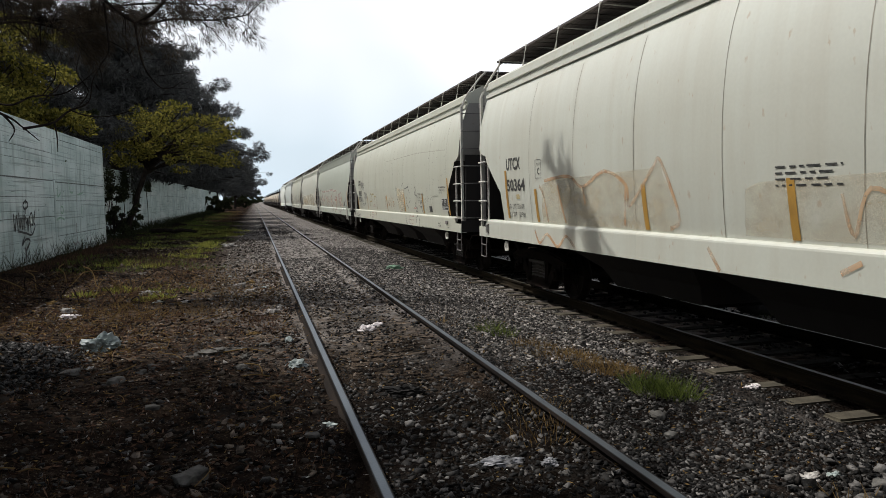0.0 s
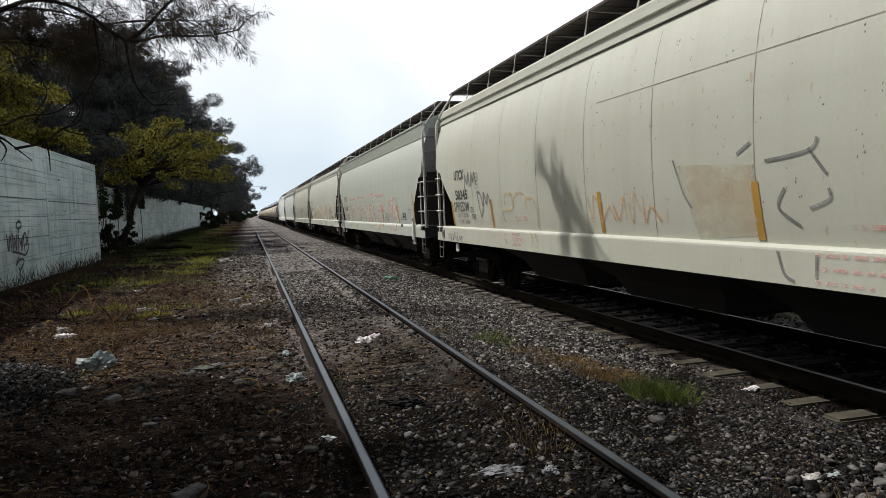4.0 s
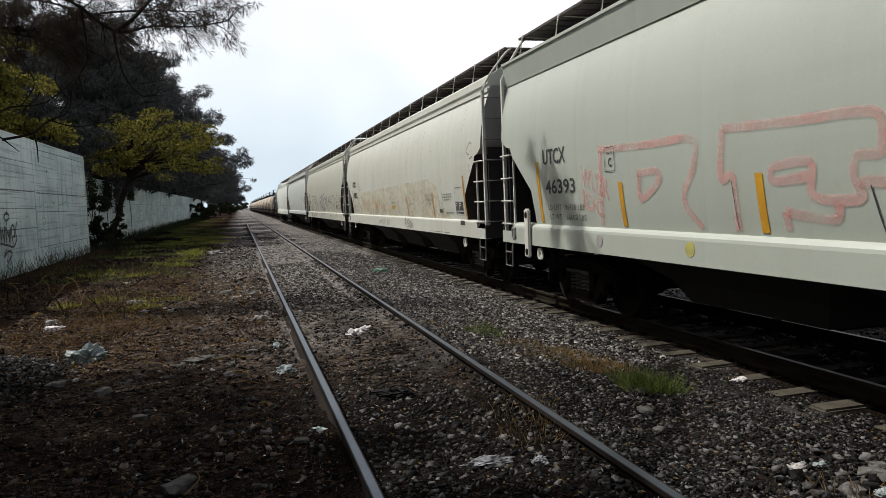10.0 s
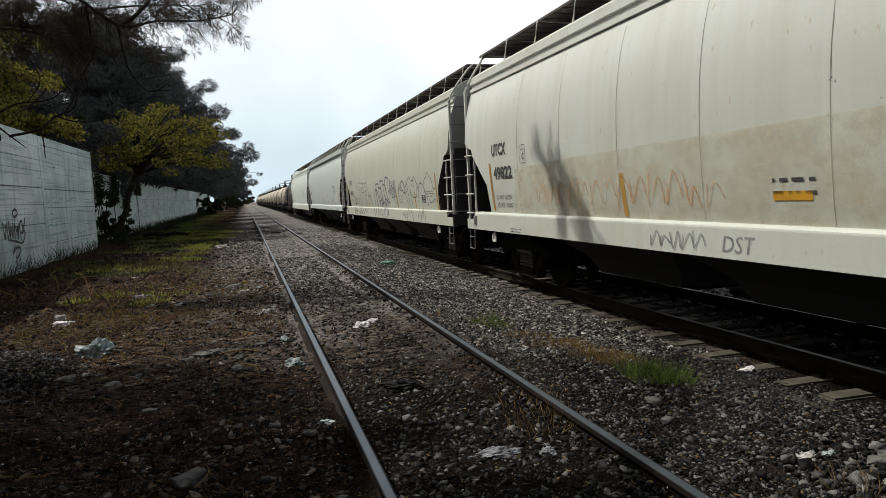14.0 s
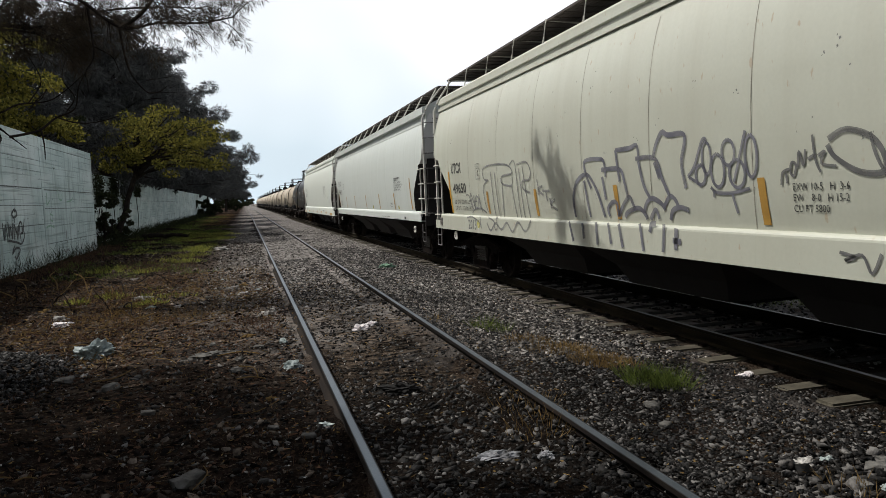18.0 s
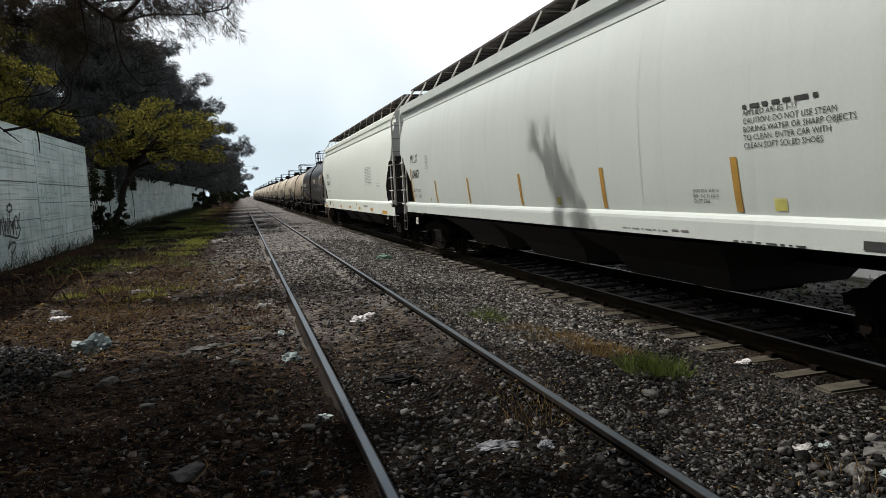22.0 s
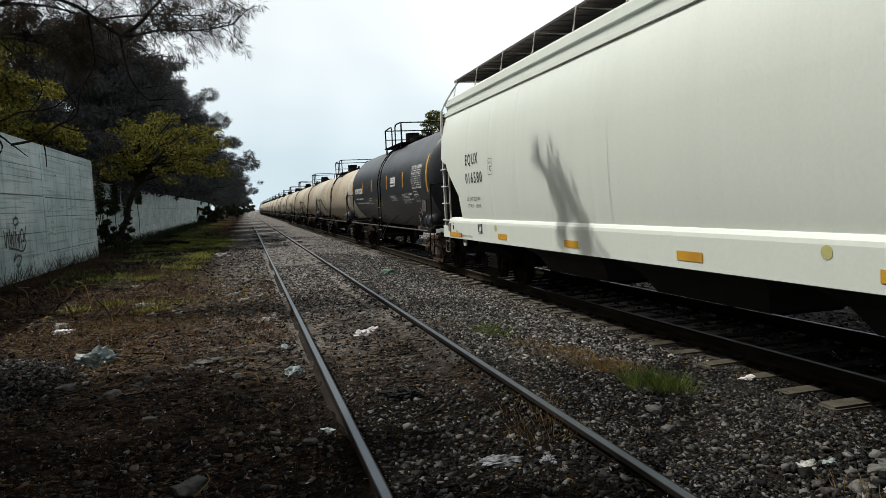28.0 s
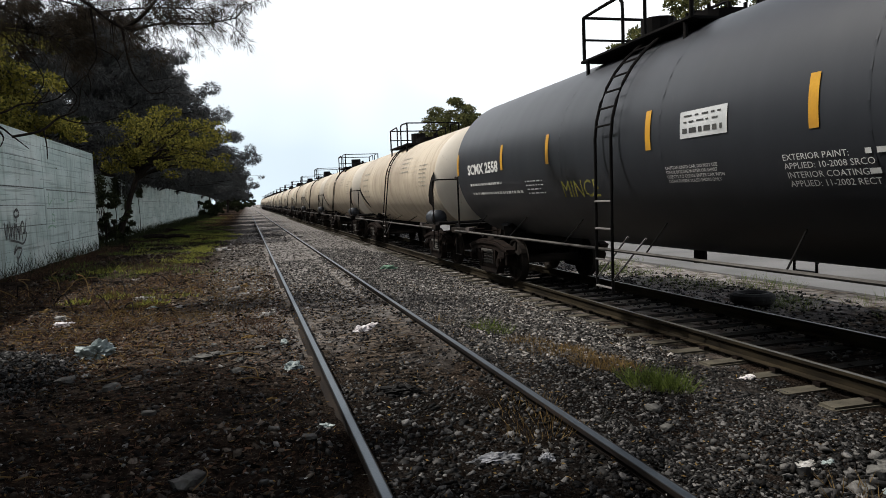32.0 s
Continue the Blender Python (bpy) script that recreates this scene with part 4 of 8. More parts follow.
            # stirrup under the corner
            part("stirrup", bar([(x, ye - e * 0.05, 1.0), (x + s * 0.01, ye - e * 0.05, 0.565), (x + s * 0.01, ye - e * 0.36, 0.565), (x, ye - e * 0.36, 1.0)], 0.015, 5), RAIL_GREY, car)
            ladder_bar(car, [(x + s * 0.01, ye - e * 0.05, 0.80), (x + s * 0.01, ye - e * 0.36, 0.80)], 0.012, RAIL_GREY)
        # towing eye under the sill
        yj = e * (h - 1.45)
        bm = bmesh.new()
        for a in range(12):
            a0, a1 = 2 * math.pi * a / 12, 2 * math.pi * (a + 1) / 12
            quad = []
            for r, ang in ((1, a0), (1, a1), (0, a1), (0, a0)):
                c, d = math.cos(ang), math.sin(ang)
                k = 0.088 / max(abs(c), abs(d)) if r else 0.042
                quad.append((yj + k * c, 0.84 + k * d))
            for xx in (-1.515, -1.49):
                bm.faces.new([bm.verts.new((xx, *p)) for p in quad])
        part("jacking_eye", bm, posts, car, "plate with a round hole below the sill")
    # brake gear in the open corner of the trailing end
    bm = bmesh.new()
    rounded(bm, -1.25, -0.95, h - 1.28, h - 1.0, 1.24, 1.42, 0.03)
    tube(bm, [(-1.3, h - 1.2, 1.5), (-0.9, h - 1.2, 1.5)], 0.09, 12)
    tube(bm, [(-1.36, h - 1.0, 1.72), (-1.32, h - 1.16, 1.50)], 0.012, 5)
    tube(bm, [(-1.32, h - 1.12, 1.24), (-1.32, h - 1.12, 1.55)], 0.016, 5)
    part("brake_gear", bm, RAIL_GREY, car, "brake valves and a bent lever")
    # discharge pockets and pipes beneath
    n, w = 3, 3.42
    for k in range(n):
        yc = h - 5.35 - w * k
        bm = bmesh.new()
        t = [bm.verts.new((x, yc + y, 1.0)) for x, y in ((-1.40, -0.49 * w), (1.40, -0.49 * w), (1.40, 0.49 * w), (-1.40, 0.49 * w))]
        mid = [bm.verts.new((x, yc + y, 0.66)) for x, y in ((-0.95, -1.22), (0.95, -1.22), (0.95, 1.22), (-0.95, 1.22))]
        b = [bm.verts.new((x, yc + y, 0.40)) for x, y in ((-0.80, -1.05), (0.80, -1.05), (0.80, 1.05), (-0.80, 1.05))]
        for i in range(4):
            bm.faces.new((t[i], t[(i + 1) % 4], mid[(i + 1) % 4], mid[i]))
            bm.faces.new((mid[i], mid[(i + 1) % 4], b[(i + 1) % 4], b[i]))
        bm.faces.new(b[::-1])
        bm.faces.new(t)
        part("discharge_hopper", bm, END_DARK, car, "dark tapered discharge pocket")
        part("outlet_gate", boxed(-0.42, 0.42, yc - 0.8, yc + 0.8, 0.31, 0.40, r=0.02), IRON, car)
        part("outlet_pipe", bar([(-0.5, yc, 0.36), (0.5, yc, 0.36)], 0.06, 10), IRON, car)
    side = Side(car, h + du, side_w)
    sill = Side(car, h + du, lambda z: 1.565)
    # card holder on the sill
    bm = bmesh.new()
    for a, b, c, d in ((0.46, 0.62, 1.20, 1.225), (0.46, 0.62, 1.045, 1.07), (0.46, 0.48, 1.045, 1.225), (0.60, 0.62, 1.045, 1.225), (0.53, 0.55, 1.045, 1.225)):
        box(bm, -1.585, -1.56, h - b, h - a, c, d)
    part("card_holder", bm, END_GREY, car)
    return car, side, sill


def seams(side, us, mat=None):
    for u in us:
        side.patch(u, u + 0.010, 1.31, 3.60, mat or SEAM, "weld_seam", lift=0.003, lean=0.05, rows=14)


def chips(side, u0, u1, z0, z1, n, seed):
    """Small dark chips and scratches in the paint."""
    r = random.Random(seed)
    bm = bmesh.new()
    for _ in range(n):
        u, z = r.uniform(u0, u1), r.uniform(z0, z1)
        for _ in range(r.randint(1, 3)):
            a, b = r.uniform(0.006, 0.022), r.uniform(0.006, 0.03)
            c, d = u + r.uniform(-0.05, 0.05), z + r.uniform(-0.05, 0.05)
            bm.faces.new([bm.verts.new(side.put(c + i * a + r.uniform(-0.004, 0.004), d + j * b, 0.004)) for i, j in ((0, 0), (1, 0.3), (0.8, 1), (0.1, 0.8))])
    tagged(part("chipped_paint", bm, SPRAY_GREY, side.car), "small dark chips in the paint", kind="stuff")


def stripes(side, us, mat=None, z0=1.33, z1=1.86, w=0.095):
    for u in us:
        side.patch(u, u + w, z0, z1, mat or DULL_ORANGE, "reflector_stripe", "faded yellow reflective stripe", lean=-0.04)


def plate_c(side, u, z):
    side.stroke([[(u, z), (u + 0.235, z), (u + 0.235, z + 0.29), (u, z + 0.29), (u, z)]], 0.010, BLACK_INK, "thin printed frame", name="lettering", round_=False)
    side.text("C", u + 0.08, z + 0.06, 0.10, bold=0.004)
    side.text("PLATE", u + 0.045, z + 0.20, 0.04, width=0.15)


def weights(side, u, z, a, b, size=0.085, width=0.75, gap=0.14):
    side.text(a, u, z + gap, size, width=width, spread=1.2)
    side.text(b, u + 0.02, z, size, width=width, spread=1.2)


def small_print(side, u, z, w=0.9, rows=3):
    side.lines_of_bars(u, z, w, 0.022, rows, BLACK_INK)


def scrawl(side, u, z, w, h, n, width, mat, seed, label):
    """An unreadable tag: joined loops of its size and colour."""
    r = random.Random(seed)
    lines = []
    x = u
    step = w / n
    for k in range(n):
        lines.append([(x + step * r.uniform(-0.1, 0.2), z + h * r.uniform(0.6, 1.0)), (x + step * r.uniform(0.0, 0.35), z + h * r.uniform(-0.05, 0.2)), (x + step * r.uniform(0.4, 0.8), z + h * r.uniform(0.5, 1.05)), (x + step * r.uniform(0.8, 1.15), z + h * r.uniform(0.0, 0.4))])
        x += step
    side.stroke(lines, width, mat, label)

def build_hoppers():
    q = [-4.2, 14.57, 33.40, 52.20, 70.55, 89.10, 108.25, 128.25]
    tall = 0.195
    # 0: stained cream, orange outlines
    car, s, sill = hopper_car(q[1], q[0], CREAM_OLD, "cream covered hopper wagon with rusty orange graffiti outlines")
    s.text("UTCX", 1.68, 2.215, tall, bold=0.008, width=0.70)
    s.text("50364", 1.68, 1.845, tall, bold=0.008, width=0.88)
    plate_c(s, 3.06, 2.03)
    s.patch(2.13, 2.29, 1.70, 1.78, SPRAY_OCHRE, "lettering", "small faded orange label")
    stripes(s, [1.63], None, 1.36, 2.21)
    weights(s, 1.72, 1.39, "LD LMT 223100", "LT WT   62900")
    s.blob([(3.2, 1.32), (3.3, 1.95), (4.2, 2.02), (4.6, 1.88), (5.4, 2.02), (5.9, 1.85), (6.7, 2.10), (7.05, 1.5), (6.9, 1.32)], SPRAY_TAN, "tan spray fill between orange outlines")
    s.stroke([[(3.2, 1.9), (3.35, 1.75), (3.45, 1.33)], [(3.4, 1.98), (4.3, 2.02), (4.75, 1.86), (5.4, 2.05), (5.95, 1.86), (6.0, 1.6), (6.55, 2.02), (6.72, 2.13), (6.95, 1.75), (7.05, 1.45), (6.85, 1.36)], [(4.75, 1.86), (4.8, 1.62)], [(3.9, 1.9), (4.1, 1.34)], [(5.95, 1.86), (5.85, 1.36)]], 0.05, SPRAY_RUST, "rusty orange sprayed outlines")
    sill.stroke([[(3.0, 1.2), (3.2, 1.0), (3.5, 1.15), (3.9, 0.98), (4.2, 1.15), (4.5, 1.0)], [(7.6, 1.2), (7.8, 0.98)], [(9.3, 1.1), (9.5, 1.2)]], 0.05, SPRAY_RUST, "rusty orange sprayed outlines")
    s.blob([(8.1, 1.34), (8.15, 1.83), (8.9, 1.86), (9.6, 1.82), (10.6, 1.9), (11.6, 1.8), (11.8, 1.34)], SPRAY_TAN, "tan spray fill")
    scrawl(s, 9.3, 1.4, 2.4, 0.5, 4, 0.035, SPRAY_RUST, 4, "faint orange scrawl")
    s.lines_of_bars(8.55, 1.95, 0.75, 0.024, 4, BLACK_INK)
    stripes(s, [3.0, 6.33, 8.72, 11.2, 13.7])
    seams(s, [16.2 - 1.68 * k for k in range(9)])
    # 1: cream, black tags
    car, s, sill = hopper_car(q[2], q[1], CREAM, "cream covered hopper wagon with black sprayed tags")
    s.text("UTCX", 1.65, 2.32, tall, bold=0.008, width=0.72)
    s.text("50345", 1.67, 1.895, tall, bold=0.008, width=0.88)
    weights(s, 1.75, 1.38, "LD LMT 222700", "LT WT   63300", 0.075)
    s.text("SPREDM", 1.48, 1.645, 0.20, SPRAY_BLACK, 0.006, 0.85, 0.15, "black sprayed tag", width=1.08)
    s.text("STS", 2.66, 1.62, 0.10, SPRAY_BLACK, 0.004, 0.95, 0.1)
    s.text("TDK", 2.72, 1.48, 0.10, SPRAY_BLACK, 0.004, 0.95, 0.1)
    s.stroke([[(2.42, 2.08), (2.46, 2.40), (2.58, 2.20), (2.68, 2.44), (2.76, 2.14)], [(2.84, 2.14), (2.90, 2.42), (3.0, 2.22), (3.08, 2.42), (3.2, 2.16)]], 0.045, SPRAY_GREY, "two sprayed letters M")
    s.stroke([[(3.22, 2.02), (3.36, 1.52)], [(3.22, 2.02), (3.42, 1.96), (3.52, 1.7), (3.36, 1.52)], [(3.56, 1.74), (3.62, 2.00), (3.74, 1.78), (3.86, 1.96), (3.98, 1.76)]], 0.05, SPRAY_GREY, "sprayed letters D and M")
    plate_c(s, 3.10, 2.10)
    scrawl(sill, 1.0, 0.97, 1.1, 0.24, 6, 0.022, SPRAY_GREY, 9, "grey scrawl on the sill")
    s.stroke([[(4.74, 1.75), (4.77, 1.92), (5.06, 1.93), (5.14, 1.87), (5.11, 1.66)], [(4.64, 1.65), (5.11, 1.66)], [(4.64, 1.65), (4.66, 1.49), (4.74, 1.46)], [(5.16, 1.69), (5.19, 1.86), (5.40, 1.93), (5.67, 1.91), (5.74, 1.80), (5.75, 1.66)], [(5.77, 1.84), (6.05, 1.83), (6.12, 1.72), (6.19, 1.66), (6.16, 1.36)]], 0.05, SPRAY_OCHRE, "ochre sprayed outline")
    sill.stroke([[(4.77, 1.26), (4.72, 1.15), (4.86, 1.06)], [(5.95, 1.27), (6.03, 1.10)], [(6.13, 1.26), (6.25, 1.12)]], 0.05, SPRAY_OCHRE, "ochre sprayed outline")
    s.text("CAUTION", 5.22, 1.46, 0.085, SPRAY_PINK, 0.004, 0.95, label="faded red warning")
    sill.text("OPEN HATCH\nBEFORE UNLOADING\nCOMPARTMENT", 5.08, 1.20, 0.058, SPRAY_PINK, 0.003, 0.72, label="faded red warning")
    s.blob([(10.10, 2.08), (11.28, 2.07), (11.32, 1.33), (10.39, 1.31)], SPRAY_TAN, "tan spray patch")
    s.blob([(10.10, 2.08), (11.28, 2.07), (11.32, 1.33), (10.39, 1.31)], SPRAY_TAN, "tan spray patch", 0.006)
    s.stroke([[(10.04, 2.14), (10.19, 1.79), (10.32, 1.63)], [(11.26, 2.21), (11.07, 2.12)], [(11.44, 2.03), (11.95, 2.08), (12.05, 2.18)], [(11.95, 2.10), (12.13, 1.88)], [(11.66, 1.79), (11.57, 1.62), (11.82, 1.46)], [(12.14, 1.77), (12.14, 1.68), (11.93, 1.61)], [(12.85, 2.07), (12.96, 1.98), (12.82, 1.87), (13.09, 1.80)], [(12.84, 1.64), (12.77, 1.53), (13.01, 1.47), (13.01, 1.36), (12.79, 1.39)], [(13.44, 1.58), (13.60, 1.63), (13.62, 1.53), (13.46, 1.50), (13.35, 1.55)], [(13.54, 1.50), (13.63, 1.35)]], 0.03, SPRAY_GREY, "worn brown-black sprayed stroke")
    sill.stroke([[(11.57, 1.25), (11.65, 1.06), (11.77, 1.00)], [(12.02, 1.24), (12.01, 1.05)], [(13.03, 1.05), (13.06, 1.22), (13.25, 1.26)], [(13.38, 1.21), (13.41, 0.97)]], 0.03, SPRAY_GREY, "worn brown-black sprayed stroke")
    scrawl(s, 8.0, 1.45, 1.7, 0.4, 5, 0.04, SPRAY_RUST, 21, "orange and brown tag")
    s.lines_of_bars(12.35, 1.44, 0.6, 0.07, 1, SPRAY_PINK, "faded red lettering")
    sill.lines_of_bars(12.0, 1.22, 0.7, 0.05, 3, SPRAY_PINK, "faded red lettering")
    s.text("EXW 10-3  H  9-0\nEW   8-6  H 14-4\nCU FT  5800", 13.15, 1.82, 0.07, squeeze=0.9)
    s.patch(14.45, 14.75, 1.38, 1.53, BLACK_INK, "lettering", "black inspection stencil")
    placard(s, 15.79, 16.35, 1.44, 1.74)
    s.text("APPLIED 07-2003\nBY UTCP", 15.58, 1.905, 0.042, width=0.52)
    sill.text("2 INCH HF\nCOMP SHOES", 15.45, 1.10, 0.042, width=0.29)
    sill.text("JACK HERE", 16.36, 1.03, 0.03)
    part("sill_badge", boxed(-1.590, -1.563, s.half - 16.42, s.half - 16.18, 1.12, 1.20, r=0.01), RAIL_GREY, car, "small ribbed plate on the sill")
    s.patch(14.89, 15.49, 1.785, 1.795, BLACK_INK, "lettering", lift=0.006, rows=1)
    s.lines_of_bars(15.57, 1.985, 0.66, 0.05, 1, BLACK_INK)
    small_print(sill, 13.7, 0.97, 1.4, 1)
    stripes(s, [1.34, 3.98, 8.3, 11.28, 13.72])
    stripes(s, [16.40], None, 1.33, 2.2)
    seams(s, [16.32 - 1.68 * k for k in range(9)])
    s.stroke([[(8.3, 3.0), (13.05, 2.99), (16.2, 2.87)]], 0.008, SEAM, "faint thin line along the side", 0.003, "scored_line", False)
    chips(s, 7.5, 16.3, 1.5, 3.4, 130, 3)
    chips(s, 13.6, 14.9, 1.45, 1.75, 70, 4)
    # 2: pale green-grey, pink letters, plain roof edge
    car, s, sill = hopper_car(q[3], q[2], PALE_GREEN, "pale grey-green covered hopper wagon with big pink graffiti letters", chord="flared", eave=3.60, ledge=0.085)
    s.text("UTCX", 1.82, 2.19, 0.21, bold=0.005, width=0.77)
    s.text("46393", 1.87, 1.76, tall, bold=0.005, width=0.97)
    weights(s, 1.90, 1.38, "LD LMT 196400 LBS", "LT WT   66600 LBS", 0.08, 1.15)
    plate_c(s, 3.70, 2.0)
    s.text("WU2R", 3.04, 1.86, 0.25, SPRAY_PINK, 0.012, 0.8, 0.0, "pink sprayed tag", width=0.72, slope=-0.3)
    s.text("IDC", 3.02, 1.58, 0.22, SPRAY_PINK, 0.012, 0.8, 0.0, "pink sprayed tag", width=0.56, slope=-0.3)
    s.stroke([[(3.54, 2.28), (4.71, 2.25), (5.48, 2.24), (5.49, 1.98), (5.29, 1.64), (5.56, 1.35)], [(4.41, 1.94), (4.83, 1.95), (4.84, 1.83), (4.47, 1.65), (4.47, 1.94)], [(3.60, 2.27), (3.51, 1.32)]], 0.085, SPRAY_PINK, "large pink sprayed block letter")
    s.stroke([[(5.95, 2.29), (6.85, 2.26), (7.38, 2.26), (7.66, 2.21), (7.66, 1.95), (7.46, 1.94), (7.44, 1.75), (7.71, 1.72), (7.78, 1.38)], [(5.95, 2.29), (5.90, 1.83), (6.07, 1.84), (6.09, 1.34)], [(6.56, 1.90), (7.01, 1.92), (7.02, 1.65), (7.46, 1.62), (7.45, 1.74)], [(6.56, 1.90), (6.60, 1.78), (6.98, 1.81)], [(6.71, 1.52), (6.73, 1.36)], [(6.71, 1.52), (7.22, 1.46), (7.26, 1.61)], [(7.66, 1.38), (7.82, 1.38)]], 0.085, SPRAY_PINK, "large pink sprayed block letter")
    s.stroke([[(8.13, 2.33), (8.92, 2.32), (9.77, 2.31), (9.83, 2.29), (9.81, 1.94), (9.45, 1.65), (9.79, 1.57), (9.79, 1.35)], [(8.13, 2.33), (8.12, 1.97), (8.17, 1.84), (8.33, 1.89), (8.34, 1.63), (8.40, 1.34)], [(8.83, 1.95), (9.29, 1.94), (9.18, 1.86), (8.85, 1.72), (8.83, 1.95)], [(8.84, 1.66), (8.87, 1.38), (9.30, 1.38), (9.26, 1.42), (9.02, 1.45), (8.97, 1.57)]], 0.085, SPRAY_PINK, "large pink sprayed block letter")
    s.stroke([[(10.21, 2.22), (11.10, 2.23), (11.82, 2.23), (11.81, 1.87), (11.57, 1.87), (11.58, 1.75), (11.87, 1.71), (11.89, 1.40)], [(10.21, 2.22), (10.24, 1.82), (10.40, 1.81), (10.40, 1.37)], [(10.78, 1.91), (11.33, 1.90), (11.29, 1.79)], [(10.78, 1.91), (10.74, 1.34), (11.09, 1.35)], [(11.30, 1.76), (11.33, 1.29)], [(10.83, 1.73), (11.27, 1.72)]], 0.085, SPRAY_PINK, "large pink sprayed block letter")
    s.stroke([[(12.64, 2.01), (13.01, 2.03), (13.07, 1.99), (13.00, 1.70), (13.04, 1.37)], [(12.64, 2.01), (12.59, 1.73), (12.86, 1.59), (12.84, 1.38)], [(12.80, 1.95), (12.82, 1.78), (12.92, 1.75), (13.00, 1.94)], [(13.05, 1.77), (13.15, 1.75), (13.12, 1.40)]], 0.085, SPRAY_PINK, "large pink sprayed block letter")
    s.stroke([[(13.25, 2.05), (13.88, 2.09), (13.88, 1.75), (13.93, 1.56), (13.94, 1.40)], [(13.25, 2.05), (13.27, 1.72), (13.35, 1.64)], [(13.51, 1.76), (13.79, 1.83)], [(13.28, 1.41), (13.33, 1.59), (13.46, 1.64), (13.54, 1.49), (13.63, 1.47), (13.67, 1.56)], [(13.59, 1.78), (13.85, 1.71), (13.91, 1.56)]], 0.085, SPRAY_PINK, "large pink sprayed block letter")
    sill.stroke([[(12.65, 1.22), (12.77, 1.09), (12.89, 1.12), (12.97, 1.21)], [(13.22, 1.30), (13.33, 1.13), (13.59, 1.09), (13.79, 1.18), (13.83, 1.28)], [(8.97, 1.20), (9.18, 1.15), (9.27, 1.04)], [(9.56, 1.18), (9.94, 1.25), (9.97, 1.06)], [(10.14, 1.23), (10.40, 1.24), (10.38, 1.22)], [(10.77, 1.28), (10.83, 1.22), (11.07, 1.21), (11.08, 1.25)], [(11.42, 1.23), (11.68, 1.22)]], 0.075, SPRAY_PINK, "pink sprayed strokes running onto the sill")
    s.text("EXW 10-8   H  9-2\nEW    8-0   H 13-8\nCU FT 5800", 11.95, 1.56, 0.065, squeeze=0.85)
    s.lines_of_bars(15.45, 1.72, 0.5, 0.018, 3, RAIL_GREY)
    placard(s, 14.66, 15.15, 1.40, 1.66)
    # Flat black patch for the shade in a notch; no recess is cut.
    sill.patch(14.5, 14.75, 1.215, 1.295, BLACK_INK, "sill_notch", "flat black patch for a notch's shade on the sill")
    small_print(s, 14.35, 1.48, 0.3, 2)
    stripes(s, [1.60], ORANGE, 1.33, 2.24)
    stripes(s, [4.02, 6.4, 8.86, 11.42, 14.0], ORANGE)
    stripes(s, [16.18], ORANGE, 1.33, 2.18)
    s.stroke([[(11.43, 2.10), (11.51, 1.36)], [(9.73, 2.23), (9.83, 1.36)], [(8.38, 1.85), (8.42, 1.36)], [(7.57, 1.72), (7.67, 1.37)], [(10.52, 1.66), (10.55, 1.37)], [(9.40, 2.59), (9.40, 2.41)], [(6.05, 1.80), (6.10, 1.36)]], 0.011, BLACK_INK, "dark scored weld line", 0.010, "scored_line", False)
    half = s.half
    for u in (1.19, 2 * half - 1.19):
        bm = bmesh.new()
        rounded(bm, -1.62, -1.57, half - u - 0.09, half - u + 0.09, 0.77, 1.54, 0.02)
        part("lifting_plate", bm, RAIL_WHITE, car, "white lifting plate with two holes")
        # Dark discs stand in for the shade inside the two holes.
        for z in (0.86, 1.44):
            part("lifting_hole", bar([(-1.623, half - u, z), (-1.60, half - u, z)], 0.055, 12), IRON, car)
    for u in (3.49, 5.4, 10.77):
        part("round_badge", bar([(-1.571, half - u, 1.13), (-1.563, half - u, 1.13)], 0.08, 14), SPRAY_YELLOW if u > 4 else END_GREY, car)
    # 3: cream with a tan band
    car, s, sill = hopper_car(q[4], q[3] - 0.40, CREAM_OLD, "cream covered hopper wagon with a tan painted-over band and scrawls")
    s.blob([(2.6, 1.31), (2.8, 2.1), (5.0, 2.12), (8.0, 2.10), (9.4, 2.2), (12.6, 2.18), (13.5, 2.24), (14.1, 2.02), (14.3, 1.7), (15.1, 1.31)], SPRAY_TAN, "tan painted-over band")
    s.text("UTCX", 1.71, 2.34, 0.19, bold=0.012, width=0.74)
    s.text("49822", 1.77, 1.92, 0.20, bold=0.012, width=0.92)
    weights(s, 1.80, 1.41, "LD LMT 222100", "LT WT   63900", 0.08)
    plate_c(s, 3.1, 2.14)
    scrawl(s, 3.7, 1.42, 4.6, 0.42, 13, 0.028, SPRAY_RUST, 41, "thin orange-brown scrawl")
    s.text("EXW 10-3  H  9-0\nEW   8-6  H 14-2\nCU FT   5800", 13.02, 1.81, 0.07, squeeze=0.9)
    s.lines_of_bars(11.1, 1.64, 0.7, 0.025, 1, BLACK_INK)
    s.patch(8.9, 9.35, 1.52, 1.60, ORANGE, "lettering", "small yellow label")
    s.lines_of_bars(8.9, 1.68, 0.5, 0.05, 2, BLACK_INK)
    scrawl(sill, 6.95, 1.02, 1.0, 0.2, 5, 0.02, SPRAY_GREY, 42, "thin grey tag on the sill")
    sill.text("DST", 8.2, 1.03, 0.16, SPRAY_GREY, 0.0, 1.1, 0.2, "thin grey tag on the sill")
